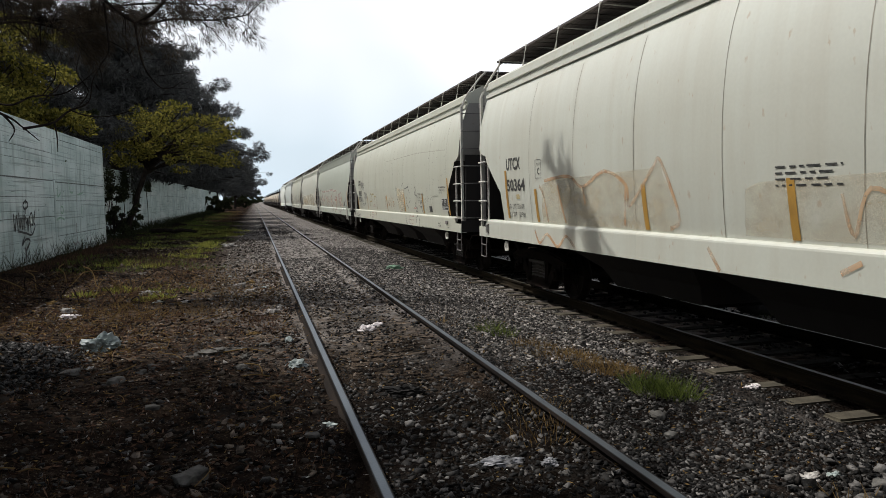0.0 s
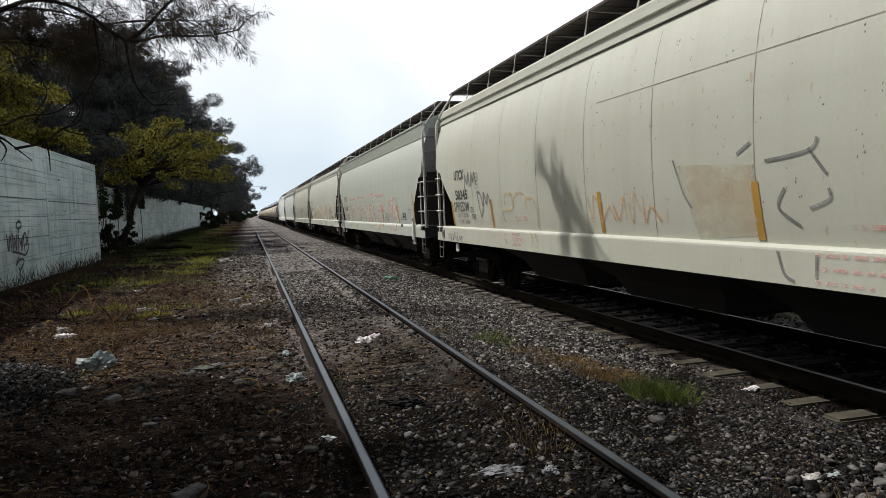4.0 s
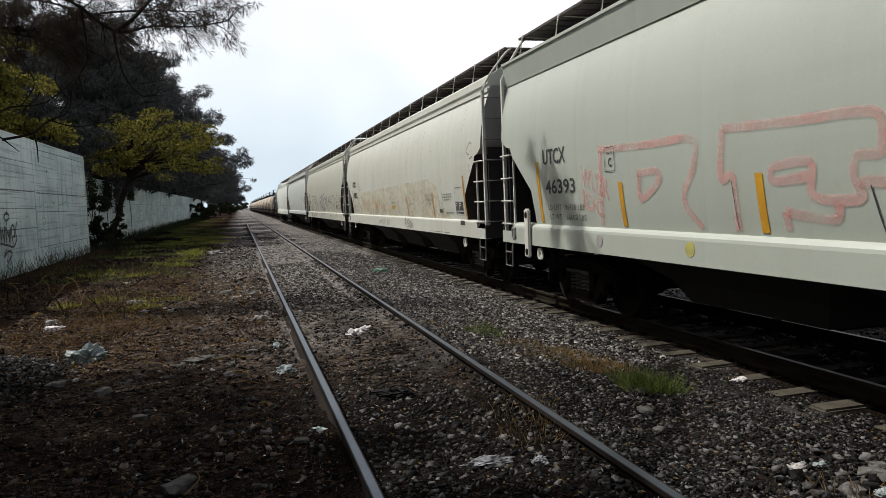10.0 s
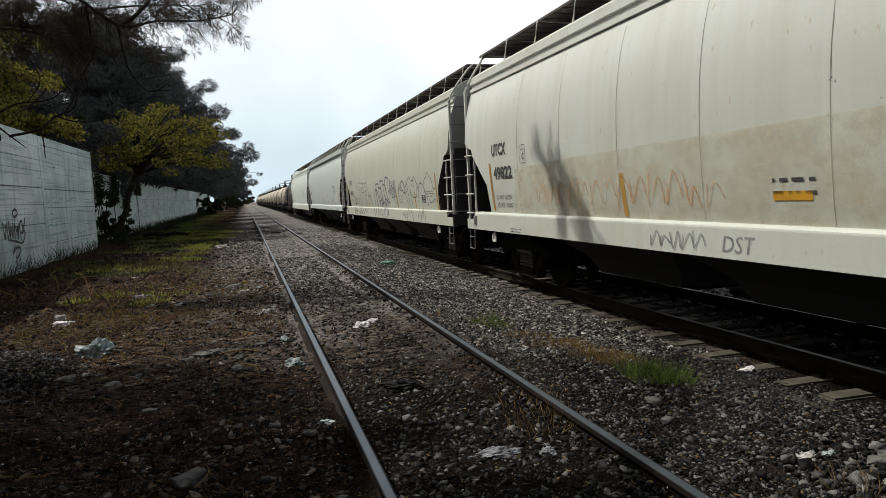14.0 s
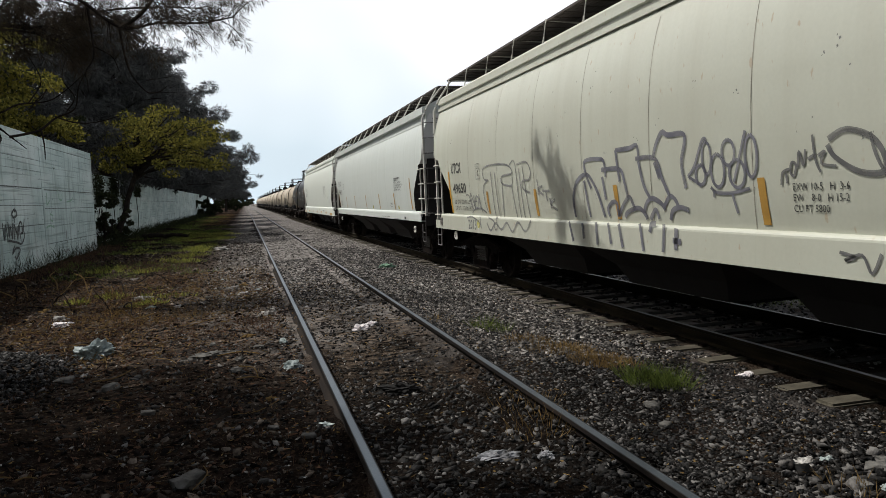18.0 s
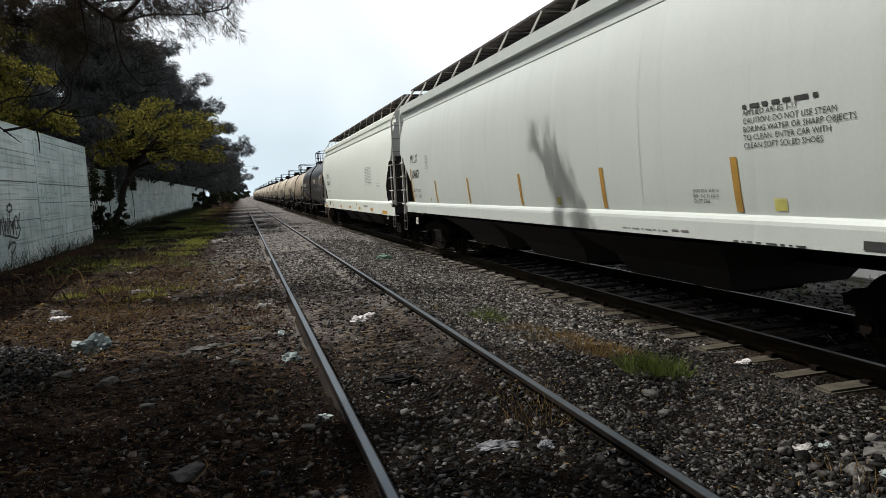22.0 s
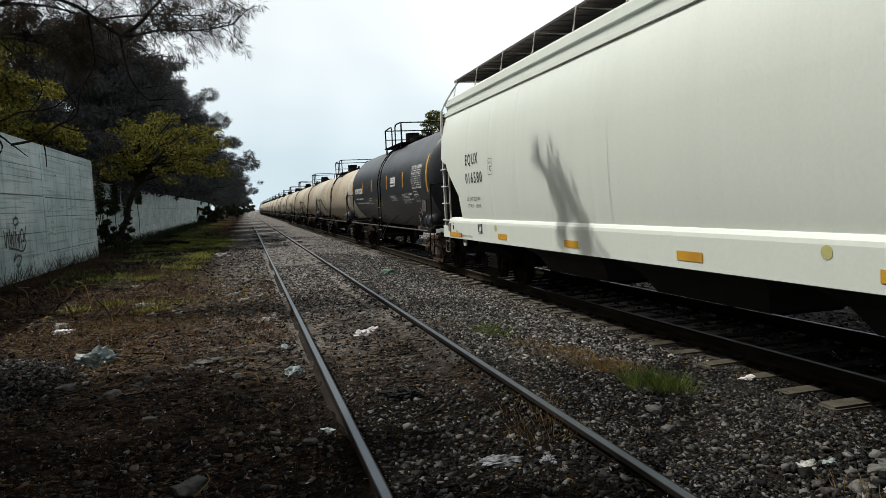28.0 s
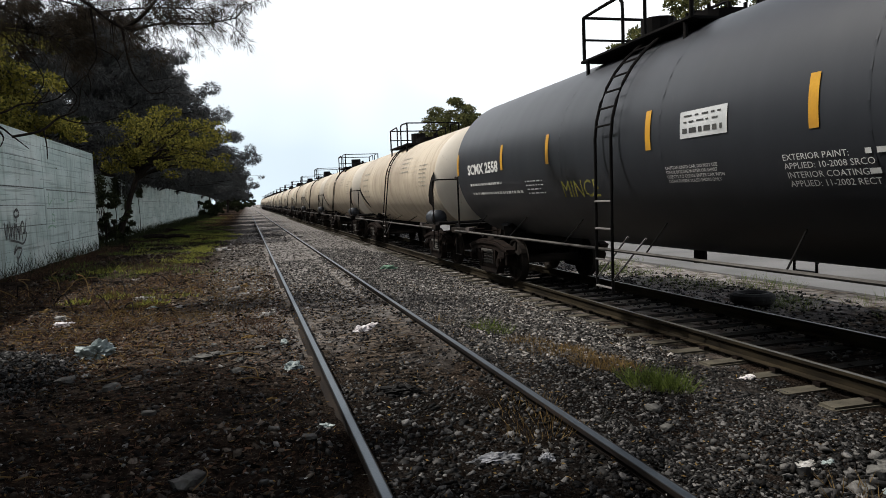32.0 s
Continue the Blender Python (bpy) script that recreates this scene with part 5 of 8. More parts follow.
    sill.stroke([[(10.77, 1.27), (10.73, 1.04)], [(10.75, 1.22), (10.84, 1.27), (10.88, 1.21), (10.76, 1.14), (10.90, 1.10)], [(10.95, 1.15), (10.99, 1.11), (11.06, 1.21), (11.06, 1.05), (10.94, 1.03)], [(11.19, 1.24), (11.09, 1.21), (11.11, 1.14), (11.21, 1.12), (11.17, 1.05), (11.09, 1.05)], [(11.28, 1.19), (11.23, 1.12), (11.29, 1.06), (11.34, 1.13), (11.28, 1.19)], [(11.43, 1.20), (11.37, 1.18), (11.41, 1.11), (11.39, 1.04), (11.31, 1.02)]], 0.02, SPRAY_BLACK, "thin black tag on the sill")
    sill.text("DSR", 11.36, 1.03, 0.11, SPRAY_BLACK, 0.002, 0.85, 0.2, "thin black tag on the sill")
    small_print(sill, 13.7, 1.0, 1.4, 1)
    small_print(sill, 2.5, 1.04, 0.5, 2)
    placard(s, 15.5, 16.08, 1.40, 1.70)
    s.lines_of_bars(14.53, 1.84, 0.75, 0.028, 3, BLACK_INK)
    sill.patch(15.9, 16.2, 1.2, 1.29, BLACK_INK, "sill_notch", "flat black patch for a notch's shade on the sill")
    stripes(s, [1.57], None, 1.35, 2.21)
    stripes(s, [6.32, 10.97, 13.68])
    stripes(s, [16.16], None, 1.33, 2.2)
    seams(s, [16.15 - 1.65 * k for k in range(9)])
    chips(s, 9.5, 16.3, 1.45, 3.3, 60, 5)
    s.stroke([[(16.83, 2.77), (16.69, 2.82), (16.56, 2.73), (16.49, 2.68), (16.56, 2.61), (16.66, 2.59)], [(16.68, 2.50), (16.86, 2.54)], [(16.65, 2.40), (16.64, 2.25)]], 0.022, SPRAY_GREY, "worn curved scrape")
    s.stroke([[(15.55, 1.72), (15.55, 1.97), (16.06, 1.97)]], 0.010, BLACK_INK, "thin printed line", name="lettering", round_=False)
    s.patch(14.22, 14.50, 1.44, 1.52, BLACK_INK, "lettering", "black inspection stencil")
    s.lines_of_bars(14.77, 1.43, 0.63, 0.03, 1, BLACK_INK)
    # 4: cream, big black outlined letters
    car, s, sill = hopper_car(q[5] - 0.12, q[4] - 0.23, CREAM, "cream covered hopper wagon with large black outlined graffiti", du=0.12)
    s.text("UTCX", 1.67, 2.19, 0.21, bold=0.006, width=0.72)
    s.text("49650", 1.72, 1.77, 0.19, bold=0.006, width=0.94)
    weights(s, 1.74, 1.40, "LD LMT 222600 LBS", "LT WT   63400 LBS", 0.085, 1.15)
    plate_c(s, 3.38, 2.02)
    sill.text("2013", 2.74, 1.03, 0.19, SPRAY_GREY, 0.004, 0.9, width=0.52)
    s.stroke([[(2.62, 1.72), (2.76, 1.72), (2.84, 1.68), (2.96, 1.47), (3.06, 1.42)], [(3.0, 1.44), (2.92, 1.73), (3.02, 1.66), (3.14, 1.45), (3.11, 1.71)], [(3.22, 1.69), (3.15, 1.47), (3.33, 1.47)], [(3.18, 1.58), (3.30, 1.59)], [(3.33, 1.47), (3.41, 1.64), (3.29, 1.69), (3.24, 1.60)], [(3.44, 1.73), (3.46, 1.50), (3.53, 1.45), (3.45, 1.71)], [(3.53, 1.45), (3.57, 1.36)], [(2.91, 1.35), (3.06, 1.42), (3.39, 1.45), (3.59, 1.43), (3.82, 1.36)]], 0.032, SPRAY_GREY, "thin grey tag")
    sill.stroke([[(2.68, 1.26), (2.95, 1.28), (3.08, 1.27), (3.46, 1.18), (3.57, 1.06)], [(3.57, 1.06), (3.52, 1.24), (3.54, 1.28)], [(4.02, 1.28), (4.31, 1.22), (4.35, 1.11), (4.42, 1.06), (4.50, 1.14), (4.45, 1.26), (4.55, 1.29)]], 0.032, SPRAY_GREY, "grey sprayed underline")
    s.stroke([[(4.10, 1.98), (3.86, 2.01), (3.84, 2.20), (4.45, 2.25), (5.15, 2.20), (5.35, 2.06), (4.85, 2.02), (4.82, 1.90), (5.28, 1.85), (5.34, 2.00)], [(4.08, 1.98), (3.84, 1.90), (3.77, 1.74), (3.80, 1.55), (3.91, 1.38)], [(4.26, 2.13), (4.30, 1.28)], [(4.47, 2.12), (4.51, 1.28)], [(4.84, 1.98), (4.74, 1.29)], [(5.28, 1.85), (5.39, 1.30)], [(5.25, 2.20), (5.51, 2.20), (5.56, 1.30)], [(5.59, 2.19), (6.00, 2.21), (6.16, 2.07), (6.08, 1.93), (5.79, 1.91), (5.80, 1.78), (6.07, 1.72)], [(5.67, 2.13), (5.73, 1.31)], [(5.83, 2.16), (5.96, 1.31)]], 0.032, SPRAY_GREY, "outlined sprayed letter")
    sill.stroke([[(3.92, 1.18), (4.13, 1.04), (4.40, 1.19), (4.70, 1.08), (4.99, 1.21), (5.26, 1.06), (5.53, 1.23), (5.84, 1.09), (6.09, 1.27)]], 0.04, SPRAY_GREY, "outlined sprayed letter")
    s.stroke([[(6.40, 1.92), (6.42, 1.67)], [(6.59, 1.81), (6.41, 1.76), (6.60, 1.67)], [(6.57, 1.74), (6.84, 1.73)], [(6.70, 1.72), (6.72, 1.58)], [(6.82, 1.63), (6.85, 1.47)], [(7.00, 1.60), (6.84, 1.53), (7.06, 1.44)]], 0.04, SPRAY_GREY, "sprayed letter stroke")
    s.stroke([[(7.63, 1.35), (7.63, 1.63), (7.77, 1.83), (7.98, 1.92), (8.16, 1.90), (8.36, 1.67), (8.48, 1.37)], [(8.00, 1.85), (8.08, 1.36)], [(8.19, 1.74), (8.07, 1.93), (8.06, 2.10), (8.49, 2.11), (8.59, 2.04), (8.60, 1.88)], [(8.50, 1.97), (8.95, 1.96), (9.05, 1.81), (9.10, 1.61)], [(8.51, 1.88), (8.56, 1.59)], [(8.89, 2.19), (8.94, 1.81)], [(8.89, 2.19), (9.21, 2.19), (9.38, 2.21), (9.41, 2.05)], [(9.34, 2.06), (9.74, 2.04), (9.86, 1.82), (9.98, 1.62)], [(9.40, 2.03), (9.48, 1.75), (9.59, 1.60)]], 0.055, SPRAY_INK, "broad dark outline of a sprayed letter")
    s.stroke([[(9.71, 2.05), (9.80, 2.21), (9.91, 2.31), (10.02, 2.27), (10.29, 2.26), (10.31, 2.15), (10.24, 1.96), (10.29, 1.70)], [(9.73, 2.00), (9.81, 1.82)], [(8.61, 1.38), (8.59, 1.48), (8.72, 1.56), (8.83, 1.54), (8.84, 1.38)], [(8.84, 1.38), (8.94, 1.49), (9.13, 1.62), (9.22, 1.51), (9.25, 1.46)], [(8.99, 1.37), (9.07, 1.44), (9.32, 1.49), (9.45, 1.42), (9.48, 1.36)], [(9.43, 1.44), (9.52, 1.56), (9.64, 1.60), (9.81, 1.54), (9.87, 1.47)], [(9.55, 1.36), (9.63, 1.44), (9.69, 1.47), (9.73, 1.37)], [(9.86, 1.51), (9.98, 1.62), (10.08, 1.58), (10.13, 1.49)], [(9.95, 1.36), (10.02, 1.47), (10.17, 1.50), (10.31, 1.47)]], 0.055, SPRAY_INK, "broad dark outline of a sprayed letter")
    sill.stroke([[(7.51, 1.29), (7.63, 1.02)], [(7.92, 1.28), (7.96, 1.07)], [(8.31, 1.30), (8.34, 1.01)], [(8.63, 1.30), (8.70, 1.04)], [(8.90, 1.29), (8.99, 1.01)], [(9.39, 1.31), (9.46, 1.00)], [(9.60, 1.22), (9.64, 1.31), (9.73, 1.32)], [(9.89, 1.32), (9.86, 1.01)], [(10.12, 1.28), (10.10, 1.05)], [(10.05, 1.15), (10.20, 1.14)]], 0.06, SPRAY_INK, "dark drip on the sill")
    for u, z, a, b in ((10.55, 1.83, 0.08, 0.10), (10.66, 1.99, 0.07, 0.16), (10.82, 1.86, 0.10, 0.16), (10.99, 2.02, 0.09, 0.12), (11.10, 1.82, 0.11, 0.13), (11.30, 1.97, 0.08, 0.19)):
        s.stroke([[(u + a * math.sin(k * math.pi / 4), z + b * math.cos(k * math.pi / 4)) for k in range(9)]], 0.034, SPRAY_INK, "dark bubble tag")
    s.stroke([[(10.34, 1.82), (10.46, 1.92), (10.60, 2.16), (10.67, 2.17)], [(10.34, 1.82), (10.47, 1.76), (10.55, 1.72)], [(11.24, 2.20), (11.16, 2.0), (11.05, 1.74)], [(10.70, 1.70), (10.78, 1.65), (11.0, 1.64), (11.26, 1.68)], [(10.75, 1.68), (10.74, 1.60)], [(11.01, 1.64), (11.07, 1.45)]], 0.034, SPRAY_INK, "dark bubble tag")
    s.stroke([[(11.66, 1.70), (11.68, 1.80), (11.76, 1.83)], [(11.72, 1.80), (11.73, 1.71)], [(11.77, 1.80), (11.79, 1.88), (11.84, 1.86), (11.81, 1.77), (11.77, 1.80)], [(11.86, 1.84), (11.88, 1.97), (11.92, 1.85), (11.95, 1.98)], [(12.03, 2.09), (12.05, 1.90), (12.10, 1.79)], [(11.97, 1.90), (12.04, 1.93)], [(12.08, 1.92), (12.15, 1.95), (12.11, 1.86), (12.26, 1.83)]], 0.024, SPRAY_BLACK, "small black tag")
    s.stroke([[(12.19, 2.04), (12.36, 2.10), (12.58, 2.03), (12.69, 1.89), (12.68, 1.77), (12.47, 1.78), (12.25, 1.90), (12.18, 2.0)]], 0.045, SPRAY_BLACK, "black sprayed loop")
    s.stroke([[(12.58, 2.06), (12.62, 1.90), (12.72, 1.72), (12.91, 1.45)], [(12.76, 2.13), (12.84, 1.93), (13.06, 2.06), (13.29, 2.19), (13.45, 2.14), (13.59, 1.97), (13.75, 1.92), (13.83, 2.00), (13.78, 2.09), (13.60, 2.08)], [(13.76, 2.10), (13.81, 2.17), (14.00, 2.15), (14.14, 2.02), (14.14, 1.84), (14.06, 1.67), (13.77, 1.61), (13.48, 1.71), (13.34, 1.90)], [(12.89, 1.76), (13.04, 1.87), (13.08, 1.67), (13.16, 1.34)], [(13.34, 1.90), (13.39, 1.61), (13.47, 1.35)], [(14.12, 2.05), (14.27, 1.92), (14.28, 1.69), (14.21, 1.47)], [(14.29, 1.74), (14.42, 1.91), (14.60, 1.99), (14.78, 1.97), (14.93, 1.84), (15.01, 1.67)]], 0.027, SPRAY_BLACK, "looping black outline")
    sill.stroke([[(13.04, 1.31), (13.16, 1.15)], [(13.37, 1.29), (13.62, 0.99)], [(14.39, 1.32), (14.13, 1.03)], [(14.73, 1.31), (14.41, 0.98)], [(14.83, 1.34), (14.72, 1.12)], [(14.97, 1.30), (14.95, 1.13), (15.00, 1.01)], [(12.29, 1.17), (12.44, 1.14), (12.34, 1.11), (12.50, 1.16), (12.59, 1.03), (12.67, 1.18)], [(12.74, 1.07), (12.84, 1.19), (12.93, 1.14), (12.79, 0.98)]], 0.027, SPRAY_BLACK, "looping black outline")
    s.stroke([[(15.22, 1.56), (15.02, 1.75), (14.97, 1.95), (15.07, 2.07), (15.26, 2.13), (15.38, 2.24), (15.53, 2.16), (15.63, 2.09), (15.73, 2.08), (15.82, 1.96), (15.87, 1.82), (16.05, 1.84)], [(15.39, 1.56), (15.48, 1.47), (15.65, 1.53), (15.75, 1.50), (15.91, 1.58), (16.09, 1.50)], [(15.13, 1.40), (15.32, 1.50)]], 0.024, SPRAY_BLACK, "thin cloud-shaped outline")
    s.text("EXW 10-5   H  3-6\nEW    8-0   H 15-2\nCU FT 5800", 11.78, 1.65, 0.062, squeeze=0.85)
    placard(s, 14.56, 15.03, 1.46, 1.70)
    s.lines_of_bars(15.1, 1.76, 0.8, 0.028, 3, BLACK_INK)
    stripes(s, [1.45], ORANGE, 1.34, 2.24)
    stripes(s, [3.94, 6.26, 8.8, 11.4, 13.8], DULL_ORANGE, 1.35, 1.77)
    stripes(s, [16.1], DULL_ORANGE, 1.33, 2.2)
    seams(s, [16.33 - 1.68 * k for k in range(9)])
    chips(s, 1.5, 16.3, 1.5, 3.4, 50, 6)
    part("round_badge", bar([(-1.571, s.half - 3.39, 1.14), (-1.563, s.half - 3.39, 1.14)], 0.08, 14), SPRAY_YELLOW, car)
    # 5: white, clean
    car, s, sill = hopper_car(q[6], q[5] - 0.38, WHITE, "dull white covered hopper wagon with few markings", chord="boxed", eave=3.59, sill_z=(1.07, 1.335), end=END_PALE, ledge=0.09, sill_short=0.42)
    s.text("MLLX", 1.35, 2.36, 0.21, width=0.77, spread=1.1)
    s.text("10467", 1.38, 1.96, 0.21, bold=0.006, width=0.82)
    weights(s, 1.42, 1.46, "LD LMT 220200", "LT WT    65800", 0.085, 0.77)
    plate_c(s, 2.89, 2.18)
    s.lines_of_bars(14.47, 2.275, 0.9, 0.06, 1, BLACK_INK)
    s.text("APPLIED ARI-IG 1-17\nCAUTION: DO NOT USE STEAM\nBOILING WATER OR SHARP OBJECTS\nTO CLEAN. ENTER CAR WITH\nCLEAN SOFT SOLED SHOES", 14.47, 2.215, 0.05, width=1.24)
    s.text("EXW 10-5  H 8-10\nEW   9-6  H 13-10\nCU FT 6246", 13.65, 1.535, 0.036, width=0.41)
    stripes(s, [1.29], DULL_ORANGE, 1.36, 2.21)
    s.patch(3.07, 3.17, 1.37, 1.45, SPRAY_YELLOW, "lettering", "round yellow sticker")
    stripes(s, [3.66, 6.16, 8.95, 11.75, 14.3], DULL_ORANGE, 1.35)
    s.patch(14.8, 14.95, 1.37, 1.48, SPRAY_YELLOW, "lettering", "round yellow sticker")
    s.patch(10.35, 10.5, 1.37, 1.48, SPRAY_YELLOW, "lettering", "round yellow sticker")
    stripes(s, [16.62], DULL_ORANGE, 1.37, 2.24)
    seams(s, [12.68 - 2.84 * k for k in range(4)], WHITE)
    sill.lines_of_bars(12.27, 1.12, 0.95, 0.02, 1, RAIL_GREY)
    sill.lines_of_bars(13.3, 1.13, 0.3, 0.03, 1, RAIL_GREY)
    sill.lines_of_bars(14.3, 1.08, 0.9, 0.02, 1, BLACK_INK)
    sill.patch(15.76, 15.98, 1.10, 1.17, BLACK_INK, "sill_notch", "flat black patch for a notch's shade on the sill")
    # 6: newest white one
    car, s, sill = hopper_car(q[7] - 0.1, q[6] - 0.22, WHITE_NEW, "clean white covered hopper wagon with yellow blocks along the sill", eave=3.62, sill_z=(0.90, 1.35), end=END_PALE, ledge=0.11, du=0.1)
    s.text("EQUX", 2.05, 2.425, 0.205, bold=0.006, width=0.83, spread=1.25)
    s.text("016580", 2.02, 2.055, 0.205, bold=0.006, width=1.06, spread=1.3)
    weights(s, 2.01, 1.56, "LD LMT 220100", "LT WT    65900", 0.075, 0.84)
    plate_c(s, 3.47, 2.17)
    s.lines_of_bars(14.0, 2.5, 1.3, 0.024, 12, RAIL_GREY)
    small_print(s, 16.0, 1.9, 0.6, 3)
    for u in (3.83, 6.65, 9.45, 12.0, 14.7):
        sill.patch(u, u + 0.45, 0.985, 1.085, ORANGE, "reflector_block", "yellow reflective block")
    for u in (0.63, 16.9):
        sill.patch(u, u + 0.8, 0.935, 1.03, ORANGE, "reflector_block", "yellow reflective block")
    sill.patch(1.46, 1.58, 0.935, 1.03, RED_TAPE, "sticker", "red sticker")
    sill.text("LIFT HERE", 0.80, 1.21, 0.03)
    sill.text("JACK HERE", 1.12, 1.05, 0.03)
    sill.text("2 INCH TREAD COND. SHOES", 1.62, 0.955, 0.04)
    # A hole's shade, drawn as a dark patch on the sill.
    sill.patch(0.88, 0.96, 1.09, 1.19, IRON, "lifting_hole")
    sill.lines_of_bars(13.2, 1.10, 0.9, 0.09, 1, RAIL_GREY, "dark blue-grey maker's mark")
    for u in (3.7, 11.5):
        part("round_badge", bar([(-1.571, s.half - u, 1.18), (-1.563, s.half - u, 1.18)], 0.06, 12), SPRAY_YELLOW, car)
    bm = bmesh.new()
    for a, b, c, d in ((2.70, 2.92, 1.22, 1.245), (2.70, 2.92, 1.08, 1.105), (2.70, 2.725, 1.08, 1.245), (2.895, 2.92, 1.08, 1.245)):
        box(bm, -1.585, -1.56, s.half - b, s.half - a, c, d)
    part("card_holder", bm, END_GREY, car)
    seams(s, [4.72, 8.0], WHITE_NEW)


build_hoppers()

# ---- tank wagons ----


def tank_shell(length, r, zc, k=48):
    """A welded cylinder with dished heads; returns barrel and head meshes."""
    half = length / 2
    prof = [(-half + 0.02, r)] + [(y, r) for y in np.linspace(-half + 0.5, half - 0.5, 8)] + [(half - 0.02, r)]
    v, f = [], []
    for y, rr in prof:
        for i in range(k):
            a = 2 * math.pi * i / k
            v.append((rr * math.cos(a), y, zc + rr * math.sin(a)))
    for j in range(len(prof) - 1):
        for i in range(k):
            f.append((j * k + i, j * k + (i + 1) % k, (j + 1) * k + (i + 1) % k, (j + 1) * k + i))
    barrel = raw_mesh("barrel", v, [t[::-1] for t in f])
    heads = []
    for e in (-1, 1):
        v, f = [], []
        for j in range(9):
            a = math.pi / 2 * j / 8.3
            for i in range(k):
                b = 2 * math.pi * i / k
                rr = r * (1 - (1 - math.cos(a)) ** 0.9 * 1.0)
                v.append((rr * math.cos(b), e * (half - 0.02 + 0.56 * math.sin(a) ** 1.45), zc + rr * math.sin(b)))
        for j in range(8):
            for i in range(k):
                q = (j * k + i, j * k + (i + 1) % k, (j + 1) * k + (i + 1) % k, (j + 1) * k + i)
                f.append(q if e < 0 else q[::-1])
        heads.append(raw_mesh("tank_head", v, f))
    return barrel, heads


def tank_car(q, length, r, zc, paint, head_paint, label, pitch, turning=True):
    car = root("tank_car", pose(TRACK_FAR, q, Z_FAR), label, "tank wagon", "wagons of the train")
    half = length / 2
    barrel, heads = tank_shell(length, r, zc)
    part("barrel", barrel, paint, car, smooth=True)
    for m in heads:
        part("tank_head", m, head_paint, car, smooth=True)
    for y in (-half * 0.62, -half * 0.2, half * 0.2, half * 0.62):       # girth welds
        bm = bmesh.new()
        k = 40
        rr = r + 0.003
        vs = [[bm.verts.new((rr * math.cos(2 * math.pi * i / k), y + d, zc + rr * math.sin(2 * math.pi * i / k))) for i in range(k)] for d in (-0.012, 0.012)]
        for i in range(k):
            bm.faces.new((vs[0][i], vs[0][(i + 1) % k], vs[1][(i + 1) % k], vs[1][i]))
        part("girth_weld", bm, paint, car)
    hs = pitch / 2 - 0.72
    for e in (-1, 1):
        part("stub_sill", boxed(-0.26, 0.26, min(e * hs, e * (half - 2.6)), max(e * hs, e * (half - 2.6)), 0.74, 1.14), IRON, car)
        part("bolster", boxed(-0.85, 0.85, e * (half - 1.5) - 0.25, e * (half - 1.5) + 0.25, 0.98, 1.2), IRON, car)
        bm = bmesh.new()                                                   # saddle under the shell
        for s in (-1, 1):
            v = [bm.verts.new((s * x, e * (half - 1.5) + y, z)) for y in (-0.22, 0.22) for x, z in ((0.2, 1.1), (0.95, 1.1), (0.80, zc - 1.15), (0.2, zc - r + 0.02))]
            for fc in ((0, 1, 2, 3), (7, 6, 5, 4), (0, 4, 5, 1), (1, 5, 6, 2), (2, 6, 7, 3), (3, 7, 4, 0)):
                bm.faces.new([v[i] for i in fc])
        part("saddle", bm, paint if paint is TANK_BLACK else IRON, car)
        truck(car, e * (half - (0.85 if length > 13 else 1.15)), turning, FRAME_TAN if paint is TANK_BLACK and e < 0 else None)
        coupler(car, e, e * hs)
        part("end_platform", boxed(-1.42, 1.42, min(e * hs, e * (hs - 0.35)), max(e * hs, e * (hs - 0.35)), 1.06, 1.12), IRON, car)
        for s in (-1, 1):
            part("side_sill", boxed(min(s * 1.40, s * 1.52), max(s * 1.40, s * 1.52), min(e * (half - 0.75), e * hs), max(e * (half - 0.75), e * hs), 0.93, 1.05, r=0.01), TREAD, car)
            part("sill_bracket", boxed(min(s * 1.40, s * 1.535), max(s * 1.40, s * 1.535), min(e * (half - 1.02), e * (half - 0.76)), max(e * (half - 1.02), e * (half - 0.76)), 0.98, 1.075, r=0.01), GRATE, car)
        for s in (-1, 1):
            part("handrail", bar([(s * 1.42, e * (half + 0.06), 1.1), (s * 1.42, e * (half + 0.06), 2.06), (s * 1.42, e * (half + 0.10), 2.13), (s * 1.42, e * (half + 0.18), 2.16), (s * 1.42, e * (hs - 0.12), 2.16), (s * 1.34, e * (hs - 0.04), 2.16), (0, e * (hs - 0.04), 2.16)], 0.02, 6), TREAD, car)
            part("stirrup", bar([(s * 1.42, e * (hs - 0.1), 1.06), (s * 1.45, e * (hs - 0.1), 0.45), (s * 1.45, e * (hs - 0.5), 0.45), (s * 1.42, e * (hs - 0.5), 1.06)], 0.017, 5), IRON, car)
        part("end_rail", bar([(-1.42, e * hs, 1.1), (1.42, e * hs, 1.1)], 0.03), IRON, car)
    for s in (-1, 1):                                                     # long handrails and their struts
        part("side_rail", bar([(s * 1.52, -hs + 0.3, 0.98), (s * 1.52, hs - 0.3, 0.98)], 0.022, 6), SPRING, car)
        for k in range(6):
            y = (-0.42 + 0.168 * k) * length
            part("rail_strut", bar([(s * 1.52, y, 0.98), (s * 1.05, y + 0.28, zc - 1.02)], 0.010, 5), IRON, car)
        # ladder over the shoulder to the top platform
        for d in (-0.40, 0.02):
            pts = [(s * 1.55, d, 0.45), (s * 1.55, d, 1.2)] + [(s * (r + 0.09) * math.cos(a), d, zc + (r + 0.09) * math.sin(a)) for a in np.linspace(0.05, 1.25, 9)]
            part("ladder_rail", bar(pts, 0.02, 6), IRON, car)
